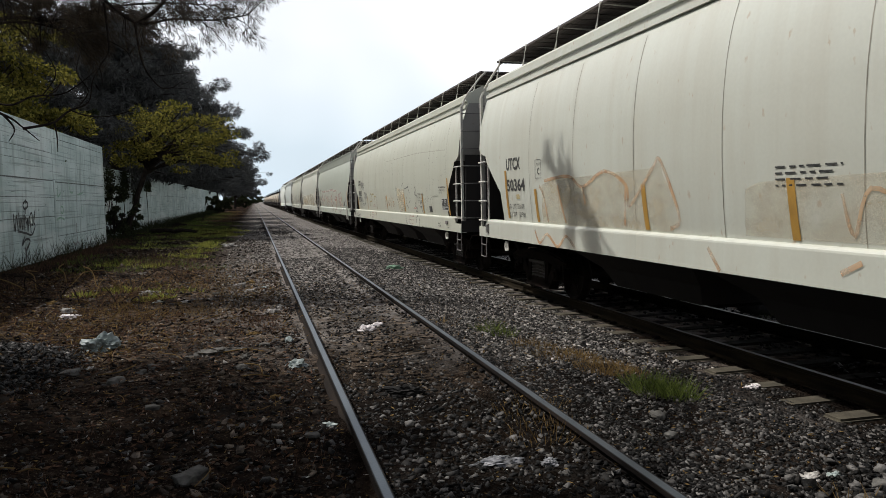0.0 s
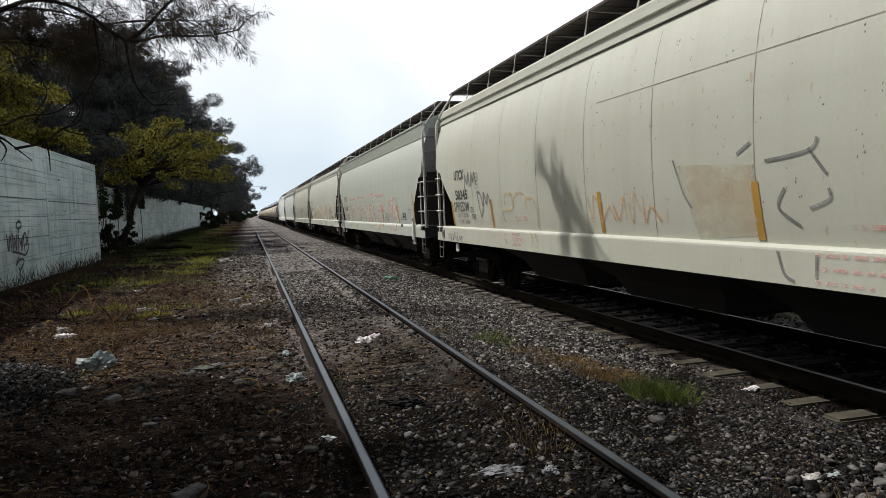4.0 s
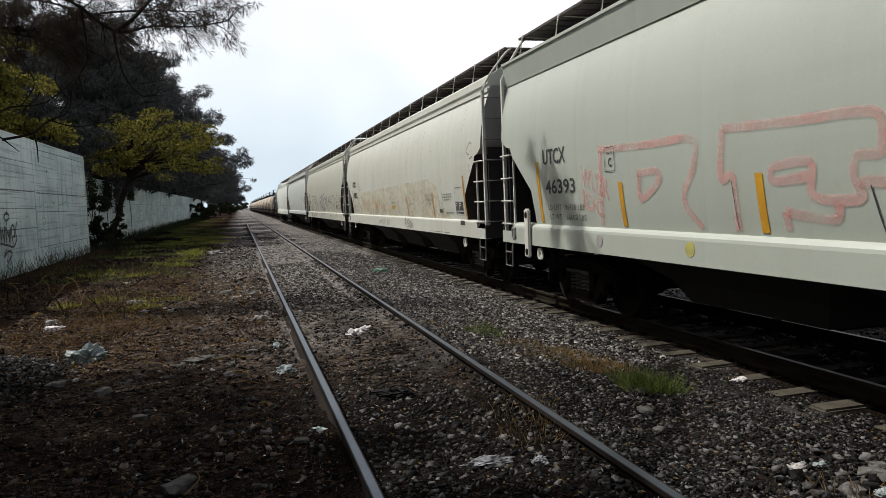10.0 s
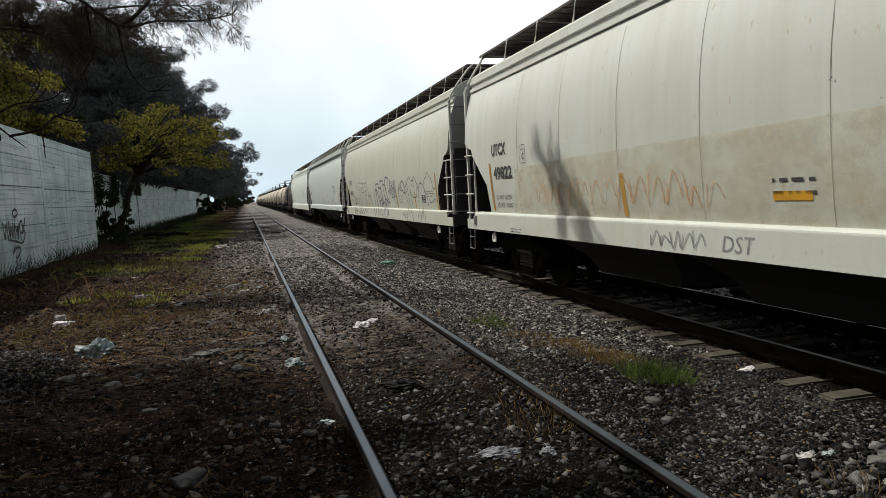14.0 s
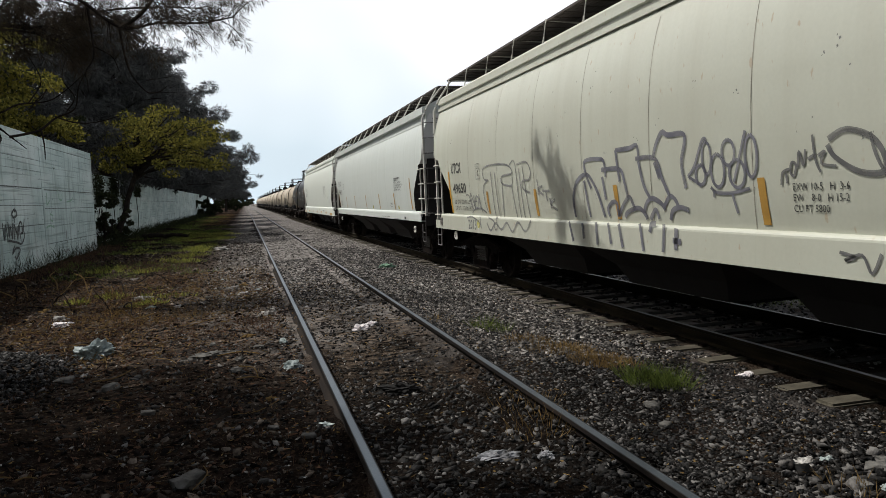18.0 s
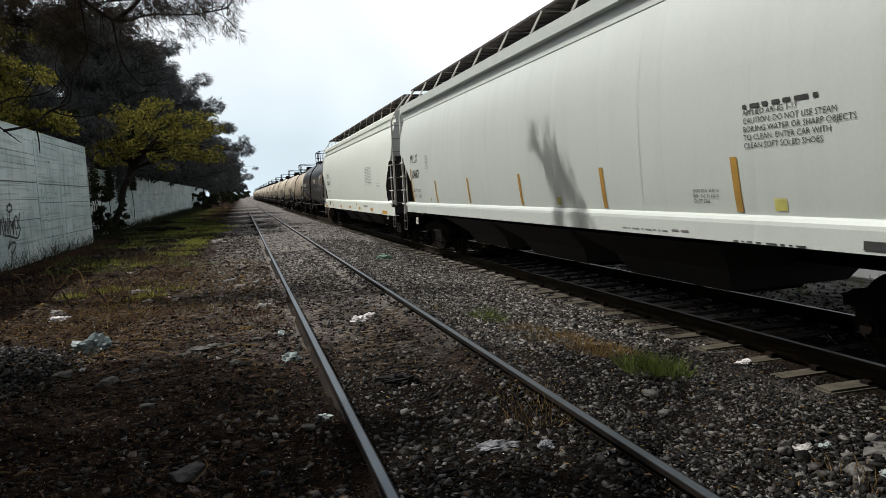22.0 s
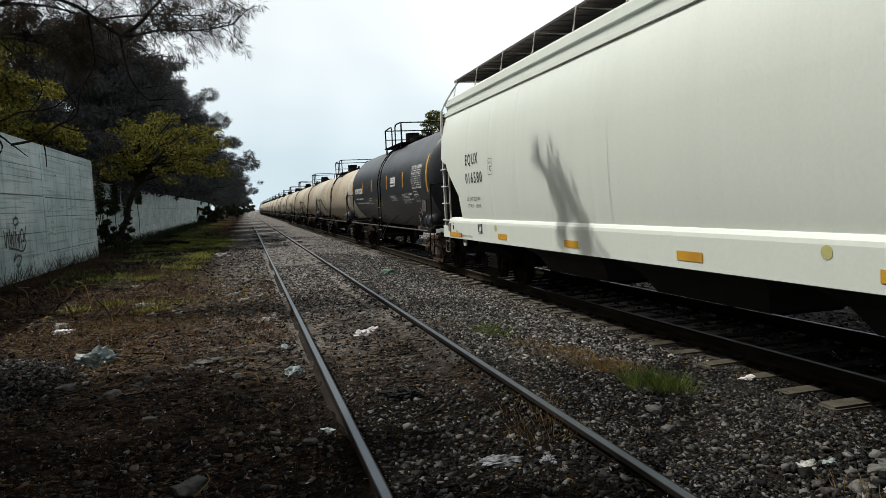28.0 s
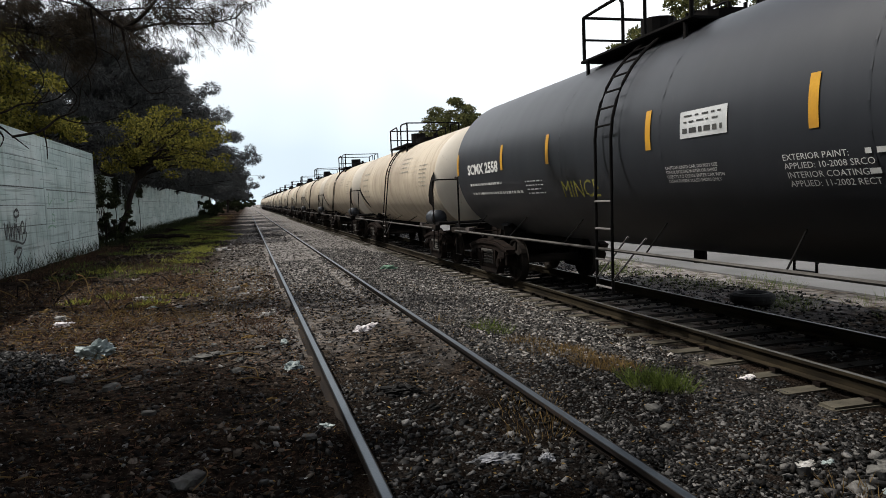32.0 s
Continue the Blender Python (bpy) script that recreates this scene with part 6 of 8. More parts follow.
        for k in range(8):
            a = 0.15 + 0.15 * k
            part("ladder_rung", bar([(s * (r + 0.09) * math.cos(a), -0.40, zc + (r + 0.09) * math.sin(a)), (s * (r + 0.09) * math.cos(a), 0.02, zc + (r + 0.09) * math.sin(a))], 0.014, 5), IRON, car)
        for z in (0.5, 0.85, 1.25, 1.6):
            part("ladder_rung", bar([(s * 1.56, -0.40, z), (s * 1.56, 0.02, z)], 0.014, 5), RAIL_GREY, car)
        for d in (-0.40, 0.02):
            part("ladder_brace", bar([(s * 1.55, d, 0.6), (s * 1.40, d - 0.55, 1.15)], 0.012, 5), RAIL_GREY, car)
    # platform, railing, manway and valve housing on top
    top = zc + r
    part("platform", boxed(-0.9, 0.9, -1.15, 1.68, top - 0.10, top - 0.06, r=0.01), IRON, car)
    for x in (-0.86, 0.86):
        for y in (-1.0, 1.5):
            part("platform_foot", bar([(x, y, top - 0.35), (x, y, top - 0.1)], 0.03, 5), IRON, car)
        for a, b in ((-0.12, -1.12), (0.45, 1.62)):       # a hoop on either side of the ladder's head
            d = 1 if b > a else -1
            part("railing_bar", bar(smooth_line([(x, a, top - 0.1), (x, a, top + 0.44), (x, a + 0.05 * d, top + 0.55), (x, a + 0.2 * d, top + 0.60), (x, b, top + 0.58)], 5), 0.023, 6), IRON, car)
            part("railing_post", bar([(x, b, top - 0.1), (x, b, top + 0.58)], 0.027, 6), IRON, car)
    for y in (-1.12, 1.62):
        part("railing_bar", bar([(-0.86, y, top + 0.58), (0.86, y, top + 0.58)], 0.022, 6), IRON, car)
    part("railing_bar", bar([(-0.86, 1.62, top + 0.25), (0.86, 1.62, top + 0.25)], 0.018, 6), IRON, car)
    bm = bmesh.new()                                      # manway: a low bolted cover
    tube(bm, [(0, -0.45, top - 0.1), (0, -0.45, top + 0.10), (0, -0.45, top + 0.13)], 0.42, 20)
    for k in range(10):
        a = math.pi * k / 5
        tube(bm, [(0.38 * math.cos(a), -0.45 + 0.38 * math.sin(a), top + 0.1), (0.38 * math.cos(a), -0.45 + 0.38 * math.sin(a), top + 0.2)], 0.025, 6)
    tube(bm, [(-0.35, -0.45, top + 0.15), (0.35, -0.45, top + 0.15)], 0.035, 6)
    part("manway", bm, IRON, car, "low bolted manway cover")
    bm = bmesh.new()
    tube(bm, [(0, 0.95, top - 0.1), (0, 0.95, top + 0.38), (0, 0.95, top + 0.42)], 0.25, 14)
    part("valve_housing", bm, IRON, car)
    bm = bmesh.new()
    tube(bm, [(0, -1.35, top - 0.1), (0, -1.35, top + 0.12)], 0.10, 10)
    tube(bm, [(0, -1.35, top + 0.12), (0, -1.35, top + 0.22)], 0.06, 8)
    part("vent_valve", bm, IRON, car)
    # brake reservoir and pipes at the leading end
    part("air_reservoir", bar([(-1.24, -half + 0.08, 1.21), (-1.24, -half + 0.12, 1.21), (-1.24, -half + 0.66, 1.21), (-1.24, -half + 0.70, 1.21)], 0.2, 18), TANK_BLACK, car, smooth=True)
    part("bottom_outlet", bar([(0, 0, zc - r + 0.05), (0, 0, 0.7)], 0.09, 10), IRON, car)
    return car


def build_tanks():
    r, zc, length, mid = 1.45, 2.33, 13.45, 135.905
    car = tank_car(mid, length, r, zc, TANK_BLACK, TANK_BLACK, "black tank wagon with yellow stripes and white stencils", 15.6)
    MOVING.append((car, mid))
    s = Side(car, length / 2, lambda z: math.sqrt(max(0.01, r * r - (z - zc) ** 2)))
    over = Side(car, length / 2, lambda z: math.sqrt(max(0.01, r * r - (z - zc) ** 2)) + 0.004)
    s.text("SCMX 2558", 0.82, 2.17, 0.19, WHITE_INK, 0.010, width=1.85)
    s.lines_of_bars(0.84, 1.93, 1.9, 0.075, 1, WHITE_INK)
    s.lines_of_bars(0.84, 1.75, 2.8, 0.075, 1, WHITE_INK)
    s.lines_of_bars(3.88, 1.93, 0.72, 0.03, 4, WHITE_INK)
    for u in (0.05, 2.82, 4.88, 7.78, 10.30):
        s.patch(u, u + 0.11, 2.18, 2.63, ORANGE, "reflector_stripe", "yellow reflective stripe", rows=8)
    s.patch(13.18, 13.31, 1.97, 2.95, ORANGE, "reflector_stripe", "yellow reflective stripe", rows=12)
    s.patch(8.48, 9.26, 2.25, 2.53, SIGN_SILVER, "sticker", "silver emergency notice", rows=6)
    over.lines_of_bars(8.53, 2.30, 0.66, 0.085, 1, BLACK_INK)
    over.lines_of_bars(8.55, 2.47, 0.62, 0.028, 2, BLACK_INK)
    s.text("CAUTION LINED CAR. DO NOT USE\nSTEAM, BOILING WATER OR SHARP\nOBJECTS TO CLEAN. ENTER CAR WITH\nCLEAN RUBBER SOLED SHOES ONLY", 8.11, 1.94, 0.034, WHITE_INK, 0.0, width=1.0)
    s.text("EXTERIOR PAINT:\nAPPLIED: 10-2008 SRCO", 9.94, 1.935, 0.052, WHITE_INK, 0.0, width=0.95)
    s.text("INTERIOR COATING:\nAPPLIED: 11-2002 RECT", 9.95, 1.78, 0.052, WHITE_INK, 0.0, width=0.95)
    for z in (1.94, 1.785):
        s.lines_of_bars(10.82, z, 0.5, 0.07, 1, WHITE_INK)
    s.text("DOT 111A100W-3", 11.55, 2.63, 0.10, WHITE_INK, 0.004, width=1.16)
    for k in range(8):
        s.lines_of_bars(11.57, 2.535 - 0.058 * k, 1.03, 0.024, 1, WHITE_INK)
    s.stroke([[(11.54, 2.59), (12.62, 2.59), (12.62, 2.11), (11.54, 2.11), (11.54, 2.59)], [(11.92, 2.59), (11.92, 2.11)], [(12.12, 2.59), (12.12, 2.11)], [(12.36, 2.59), (12.36, 2.11)], [(11.54, 2.52), (12.62, 2.52)], [(11.57, 2.02), (12.03, 2.02), (12.08, 1.75), (11.62, 1.75), (11.57, 2.02)], [(11.76, 2.02), (11.82, 1.75)], [(11.58, 1.94), (12.04, 1.94)]], 0.014, WHITE_INK, "white ruled stencil table", name="lettering", round_=False)
    s.text("MINCE", 5.2, 1.66, 0.24, SPRAY_YELLOW, 0.0, width=1.18, slant=0.25, label="faded yellow tag")
    # plate, placard diamond and reservoir straps near the leading truck
    half = length / 2
    part("side_plate", boxed(-1.40, -1.37, half - 12.86, half - 12.44, 1.46, 1.77, r=0.008), GRATE, car, "small grey square plate")
    frame_lines = (((0, 0.20), (0.19, 0)), ((0.19, 0), (0, -0.20)), ((0, -0.20), (-0.19, 0)), ((-0.19, 0), (0, 0.20)), ((0.12, 0.07), (-0.12, 0.07)), ((0.10, -0.09), (-0.10, -0.09)), ((0, 0.06), (0, -0.06)), ((0, -0.20), (0, -0.32)))
    for a, b in frame_lines:
        part("placard_frame", bar([(-1.49, -5.93 + a[0], 1.37 + a[1]), (-1.49, -5.93 + b[0], 1.37 + b[1])], 0.014, 5), GRATE, car)
    y = -half + 0.42
    part("strap", bar([(-1.24, y - 0.018, 1.21), (-1.24, y + 0.018, 1.21)], 0.212, 18), IRON, car)
    face = HeadFace(car, half, lambda z: 0.0)             # the same number on the leading head
    face.radius, face.centre = r, zc
    face.text("SCMX 2558", -0.60, 2.78, 0.125, WHITE_INK, 0.004, width=1.2)
    for z in (2.60, 2.50):
        face.lines_of_bars(-0.50, z, 1.0, 0.07, 1, WHITE_INK)
    # beige ones behind it
    base = tank_car(151.2, 12.4, 1.34, 2.22, TANK_BEIGE, TANK_HEAD, "dusty beige tank wagon stained with rust", 15.0)
    s = Side(base, 6.2, lambda z: math.sqrt(max(0.01, 1.34 ** 2 - (z - 2.22) ** 2)))
    s.lines_of_bars(0.8, 2.7, 1.4, 0.10, 5, SEAM, "faded unreadable lettering")
    s.lines_of_bars(8.0, 2.9, 1.2, 0.06, 4, SEAM, "faded unreadable lettering")
    s.lines_of_bars(10.6, 2.6, 0.9, 0.05, 6, SEAM, "faded unreadable lettering")
    for u0, u1, a, b in ((-0.05, 1.1, 2.2, 1.5), (12.4, 11.2, 2.3, 1.5)):
        s.stroke([[(u0, a), (u1, b)]], 0.22, IRON, "black spill stain", name="spill_stain", round_=False)
    MOVING.append((base, 151.2))
    for k in range(1, 16):
        qq = 151.2 + 15.0 * k
        MOVING.append((copy_thing(base, pose(TRACK_FAR, qq, Z_FAR)), qq))


build_tanks()

# ---- plants ----


def leaf_mesh(name, base, along, width):
    """Flat leaves as thin kites: base points, vectors along them, widths."""
    base, along = np.asarray(base), np.asarray(along)
    n = len(base)
    side = np.cross(along, NPR.normal(size=(n, 3)))
    side /= np.linalg.norm(side, axis=1, keepdims=True) + 1e-9
    w = (np.asarray(width) * np.ones(n))[:, None] * side
    v = np.stack([base, base + 0.45 * along + w, base + along, base + 0.45 * along - w], 1).reshape(-1, 3)
    f = np.arange(4 * n).reshape(n, 4)
    return raw_mesh(name, v, f)


def clump_points(centres, radii, n, squash=0.8):
    centres, radii = np.asarray(centres, float), np.asarray(radii, float)
    pick = NPR.choice(len(centres), n, p=radii ** 2 / (radii ** 2).sum())
    d = NPR.normal(size=(n, 3))
    d /= np.linalg.norm(d, axis=1, keepdims=True)
    rad = radii[pick] * NPR.uniform(0.25, 1.0, n) ** 0.6
    off = d * rad[:, None]
    off[:, 2] *= squash
    return centres[pick] + off, d


def limb(bm, a, b, r0, r1, sag=0.0, wob=0.15, k=7, n=6):
    a, b = Vector(a), Vector(b)
    pts = []
    for i in range(n + 1):
        t = i / n
        p = a.lerp(b, t) + Vector((0, 0, sag * math.sin(math.pi * t)))
        if 0 < i < n:
            p += Vector([RNG.uniform(-wob, wob) for _ in range(3)])
        pts.append(p)
    tube(bm, pts, r0, k, r1)
    return pts


def broad_tree(at, height, spread, leaves, mat, size, label, lean=(0, 0), trunk_r=0.16, low=0.35, clumps=26, seed=1, category="tree"):
    """A forked trunk with limbs and a ragged crown of small leaves in clumps."""
    RNG.seed(seed)
    t = root("tree", pose(*at), label, category)
    bm = bmesh.new()
    fork = Vector((lean[0] * 0.5, lean[1] * 0.5, height * low))
    limb(bm, (0, 0, -0.3), fork, trunk_r, trunk_r * 0.7, 0, 0.06)
    centres, radii = [], []
    for i in range(clumps):
        a = 2.4 * i + RNG.uniform(-0.4, 0.4)
        d = spread * math.sqrt((i + 0.5) / clumps) * RNG.uniform(0.75, 1.1)
        z = height * RNG.uniform(low + 0.12, 0.98) - 0.22 * height * (d / spread) ** 2
        c = Vector((lean[0] + d * math.cos(a), lean[1] + d * math.sin(a), z))
        if i % 2 == 0:
            limb(bm, fork + Vector((0, 0, RNG.uniform(-0.3, 0.5))), c, trunk_r * 0.42, 0.012, 0.25, 0.12, 5, 5)
        centres.append(c)
        radii.append(spread * RNG.uniform(0.08, 0.2))
    part("trunk", bm, BARK, t)
    p, d = clump_points(centres, radii, leaves, 0.5)
    along = d * 0.5 + NPR.normal(size=p.shape) * 0.6
    along *= (size * NPR.uniform(0.7, 1.4, len(p)) / np.linalg.norm(along, axis=1))[:, None]
    part("crown", leaf_mesh("crown", p, along, size * 0.33), mat, t)
    return t


def casuarina_mesh(height, spread, sprays, needle, seed):
    """Trunk and drooping needle crown of a tall sheoak, as two meshes."""
    RNG.seed(seed)
    bm = bmesh.new()
    limb(bm, (0, 0, -0.4), (0.3, 0, height * 0.93), 0.30, 0.05, 0, 0.12, 8, 9)
    centres, radii = [], []
    for i in range(90):
        z = height * (0.29 + 0.69 * (i / 90))
        a = 2.4 * i
        reach = spread * (1.05 - 0.55 * (i / 90) ** 2.2) * RNG.uniform(0.35, 1.1)
        tip = Vector((reach * math.cos(a), reach * math.sin(a), z + RNG.uniform(-0.2, 0.9)))
        limb(bm, (0.1, 0, z - 0.6), tip, 0.06, 0.012, 0.3, 0.2, 5, 5)
        for f in (0.45, 0.75, 1.0):
            centres.append(Vector((0.1, 0, z - 0.6)).lerp(tip, f) + Vector([RNG.uniform(-0.3, 0.3) for _ in range(3)]))
            radii.append(RNG.uniform(0.22, 0.62))
    p, d = clump_points(centres, radii, sprays, 0.75)
    along = d * 0.7 + NPR.normal(size=p.shape) * 0.35 + np.array([0, 0, -0.45])
    along *= (needle * NPR.uniform(0.6, 1.4, len(p)) / np.linalg.norm(along, axis=1))[:, None]
    trunk = bpy.data.meshes.new("trunk")
    bm.to_mesh(trunk)
    bm.free()
    trunk.materials.append(BARK)
    return trunk, leaf_mesh("crown", p, along, needle * 0.07)


def build_trees():
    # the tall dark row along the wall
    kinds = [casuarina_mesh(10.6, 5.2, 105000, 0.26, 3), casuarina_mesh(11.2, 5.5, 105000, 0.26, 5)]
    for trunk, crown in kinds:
        crown.materials.append(NEEDLE_HAZY)
    # The tree at y -12 is unseen, added for shade at the camera.
    spots = [(-7.5, 44, 1.14, 20), (-7.2, 52, 1.08, 140), (-7.2, 62, 1.10, 260), (-7.3, 74, 1.13, 30), (-7.2, 90, 1.15, 200), (-7.0, 112, 1.16, 90), (-6.9, 140, 1.2, 310), (-4.4, 175, 1.0, 10), (-4.4, 220, 1.05, 170), (-4.6, 280, 1.1, 80), (-5, 350, 1.15, 0), (-9.7, -12, 1.15, 40), (-11.5, 35.5, 1.05, 110), (-13.0, 29.0, 1.0, 250)]
    for i, (x, y, sc, turn) in enumerate(spots):
        trunk, crown = kinds[i % 2]
        t = root("casuarina_tree", Matrix.Translation((x, y, 0)) @ Matrix.Diagonal((sc * (1.25 if 55 < y < 150 else 1.0), sc, sc, 1)) @ pose(0, 0, 0, 0, 0, turn), "tall dark feathery casuarina tree behind the wall", "tree", "row of casuarinas")
        shared("trunk", trunk, t, Matrix())
        shared("crown", crown, t, Matrix())
    # taller ones beside the camera, out of view, added to shade the ground before it
    for i, (x, y, wide, high, turn) in enumerate([(-8.6, 8.0, 0.80, 1.32, 200), (-8.5, 2.6, 0.84, 1.36, 300), (-8.6, -3.4, 0.80, 1.30, 80)]):
        trunk, crown = kinds[i % 2]
        t = root("casuarina_tree", Matrix.Translation((x, y, 0)) @ Matrix.Diagonal((wide, wide, high, 1)) @ pose(0, 0, 0, 0, 0, turn), "tall slender unseen casuarina behind the near wall, shading the ground", "tree", "row of casuarinas")
        shared("trunk", trunk, t, Matrix())
        shared("crown", crown, t, Matrix())
    # unseen, added to block the sky behind the camera, both sides of the tracks
    for i, (x, y, sc, turn) in enumerate([(-3.6, -8.5, 0.9, 10), (-4.2, -15, 1.0, 120), (10.6, -7, 0.95, 60), (10.9, -14, 1.0, 220), (3.7, -34, 1.1, 0)]):
        trunk, crown = kinds[i % 2]
        t = root("casuarina_tree", pose(x, y, 0, 0, 0, turn) @ Matrix.Diagonal((0.8 * sc, 0.8 * sc, sc, 1)), "unseen casuarina tree added to block sky light", "tree", "row of casuarinas")
        shared("trunk", trunk, t, Matrix())
        shared("crown", crown, t, Matrix())
    # the nearest one, its trunk outside the view: its branches hang into it
    RNG.seed(11)
    t = root("casuarina_tree", pose(-5.0, 14.5, 0), "near casuarina with long drooping needle branches", "tree")
    bm = bmesh.new()
    limb(bm, (0, 0, -0.4), (0.4, 0.6, 11.5), 0.26, 0.06, 0, 0.1, 9, 9)
    tips, radii = [], []
    main = [[(-5.0, 14.6, 4.9), (-3.6, 14.2, 5.5), (-2.67, 14.0, 5.34), (-1.94, 14.0, 4.82), (-1.3, 14.0, 4.92), (-0.6, 14.0, 4.93), (0.0, 14.0, 5.05)],
            [(-1.94, 14.0, 4.82), (-1.6, 13.9, 5.02), (-1.1, 13.8, 5.5), (-0.5, 13.8, 5.75)],
            [(-5.0, 14.6, 4.6), (-4.2, 14.8, 5.0), (-3.3, 15.0, 5.0), (-2.5, 15.1, 5.35), (-1.5, 15.2, 5.5), (-0.7, 15.2, 5.5)],
            [(-5.0, 14.6, 5.4), (-3.9, 14.0, 5.9), (-2.6, 13.6, 6.0), (-1.4, 13.4, 5.9), (-0.4, 13.4, 5.8)],
            [(-5.0, 14.6, 4.2), (-4.3, 14.3, 4.75), (-3.5, 14.1, 4.75), (-2.95, 14.0, 4.55)],
            [(-5.0, 14.6, 4.8), (-4.6, 14.2, 5.15), (-4.2, 14.0, 5.2), (-3.7, 14.0, 5.05), (-3.3, 14.0, 4.7)],
            [(-5.0, 14.6, 5.1), (-4.4, 14.9, 5.5), (-3.7, 15.0, 5.6), (-3.0, 15.0, 5.5), (-2.4, 15.0, 5.2)],
            [(-4.9, 14.7, 5.8), (-4.0, 15.5, 6.0), (-3.0, 16.2, 6.2), (-2.0, 16.6, 6.3), (-1.2, 16.8, 6.0)]]
    for line in main:
        pts = smooth_line([(x + 5.0, y - 14.5, z) for x, y, z in line], 4)
        tube(bm, pts, 0.042, 6, 0.010)
        for p in pts[5:]:
            for _ in range(4):
                q = p + Vector((RNG.uniform(-0.15, 0.55), RNG.uniform(-0.4, 0.4), RNG.uniform(-0.5, 0.4)))
                tube(bm, smooth_line([p, p.lerp(q, 0.5) + Vector((0, 0, 0.08)), q], 3), 0.009, 4, 0.004)
                tips.append(q)
                radii.append(RNG.uniform(0.06, 0.15))
    for _ in range(26):                                  # a dense brownish clump hanging from a limb
        tips.append(Vector((RNG.uniform(1.8, 2.5), RNG.uniform(-0.4, 0.2), RNG.uniform(4.25, 5.3))))
        radii.append(RNG.uniform(0.12, 0.22))
    part("trunk", bm, BARK, t)
    p, d = clump_points(tips, radii, 30000, 0.95)
    along = d * 0.5 + NPR.normal(size=p.shape) * 0.25 + np.array([0.3, 0, -0.5])
    along *= (0.13 * NPR.uniform(0.6, 1.5, len(p)) / np.linalg.norm(along, axis=1))[:, None]
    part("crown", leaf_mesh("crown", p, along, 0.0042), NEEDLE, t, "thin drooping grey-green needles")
    # its bare low twigs before the wall
    bm = bmesh.new()
    for r, line in ((0.024, [(-1.95, 14, 4.78), (-1.9, 14, 4.34), (-1.81, 14, 4.0), (-1.58, 14, 3.7), (-1.37, 14, 3.7), (-1.23, 14, 3.8)]),
                    (0.022, [(-2.45, 14, 5.16), (-2.41, 14, 4.67), (-2.41, 14, 4.3), (-2.56, 14, 4.04), (-2.54, 14, 3.89), (-2.54, 14, 3.69)]),
                    (0.022, [(-4.9, 14.4, 3.6), (-4.07, 14, 3.34), (-3.67, 14, 3.49), (-3.22, 14, 3.54), (-2.95, 14, 3.69), (-2.6, 14, 4.0)]),
                    (0.030, [(-4.9, 14.4, 3.5), (-4.08, 14, 3.15), (-3.84, 14, 2.96), (-3.59, 14, 2.73)]),
                    (0.026, [(-3.84, 14, 2.94), (-3.38, 14, 3.04), (-3.1, 14, 3.25), (-2.78, 14, 3.41), (-2.69, 14, 3.79), (-2.55, 14, 4.05)]),
                    (0.016, [(-3.1, 14, 3.28), (-2.8, 14, 3.17), (-2.45, 14, 3.17), (-2.05, 14, 3.28)]),
                    (0.018, [(-3.34, 14, 3.06), (-3.31, 14, 2.8), (-3.31, 14, 2.54)]),
                    (0.022, [(-4.12, 14, 3.16), (-3.97, 14, 2.93), (-4.07, 14, 2.72)]),
                    (0.012, [(-2.9, 14, 3.38), (-2.75, 13.9, 3.6), (-2.9, 13.8, 3.9), (-2.8, 13.8, 4.3)]),
                    (0.012, [(-2.42, 14, 4.5), (-2.1, 13.9, 4.3), (-2.0, 13.9, 4.05)]),
                    (0.012, [(-3.5, 14, 3.52), (-3.3, 14.1, 3.9), (-3.45, 14.1, 4.3)])):
        tube(bm, smooth_line([(x + 5.0, y - 14.5, z) for x, y, z in line], 5), r, 6, 0.006)
    part("bare_twig", bm, BARK, t, "bare crooked twigs")
    # a long bough above and behind the camera: only its shadow is seen, on the wagons
    target = Vector((4.40, 9.25, 1.5))
    c = target - SUN_DIR * 8.5
    over = root("casuarina_tree", pose(-6.4, 3.6, 0), "casuarina beside the camera with one long leafy bough", "tree")
    bm = bmesh.new()
    o = Vector((-6.4, 3.6, 0))
    limb(bm, (0, 0, -0.4), (0.2, 0.3, 11.0), 0.22, 0.05, 0, 0.08, 8, 8)
    forks = [[c - o + Vector((0.0, dy, dz)) for dy, dz in fork] for fork in (((0.25, -0.62), (0.32, 0.0), (0.85, 0.42), (1.15, 0.72)), ((-0.5, -0.6), (-0.2, -0.25), (0.25, 0.26), (0.65, 0.66)))]
    pts, rad = [], []
    for fork in forks:
        limb(bm, (0.2, 0.3, 10.2), fork[-1], 0.05, 0.02, 0.3, 0.08, 6, 8)
        line = smooth_line([tuple(p) for p in fork], 5)
        tube(bm, line, 0.03, 6, 0.02)
        for i, q in enumerate(line):
            pts.append(q + Vector((RNG.uniform(-0.1, 0.1), RNG.uniform(-0.08, 0.08), RNG.uniform(-0.08, 0.08))))
            rad.append(0.14 - 0.006 * i)
    part("trunk", bm, BARK, over)
    p, d = clump_points(pts, rad, 1100, 1.0)
    along = d * 0.4 + np.array([0, 0.75, 0.75]) + NPR.normal(size=p.shape) * 0.3
    along *= (0.26 * NPR.uniform(0.6, 1.4, len(p)) / np.linalg.norm(along, axis=1))[:, None]
    part("crown", leaf_mesh("crown", p, along, 0.009), NEEDLE, over)
    # broad-leaved trees
    broad_tree((-5.9, 35.5, 0), 6.5, 2.8, 10500, LEAF_YELLOW, 0.125, "small leaning tree with yellow-green leaves before the wall", (2.3, 0.5), 0.15, 0.50, 110, 21)
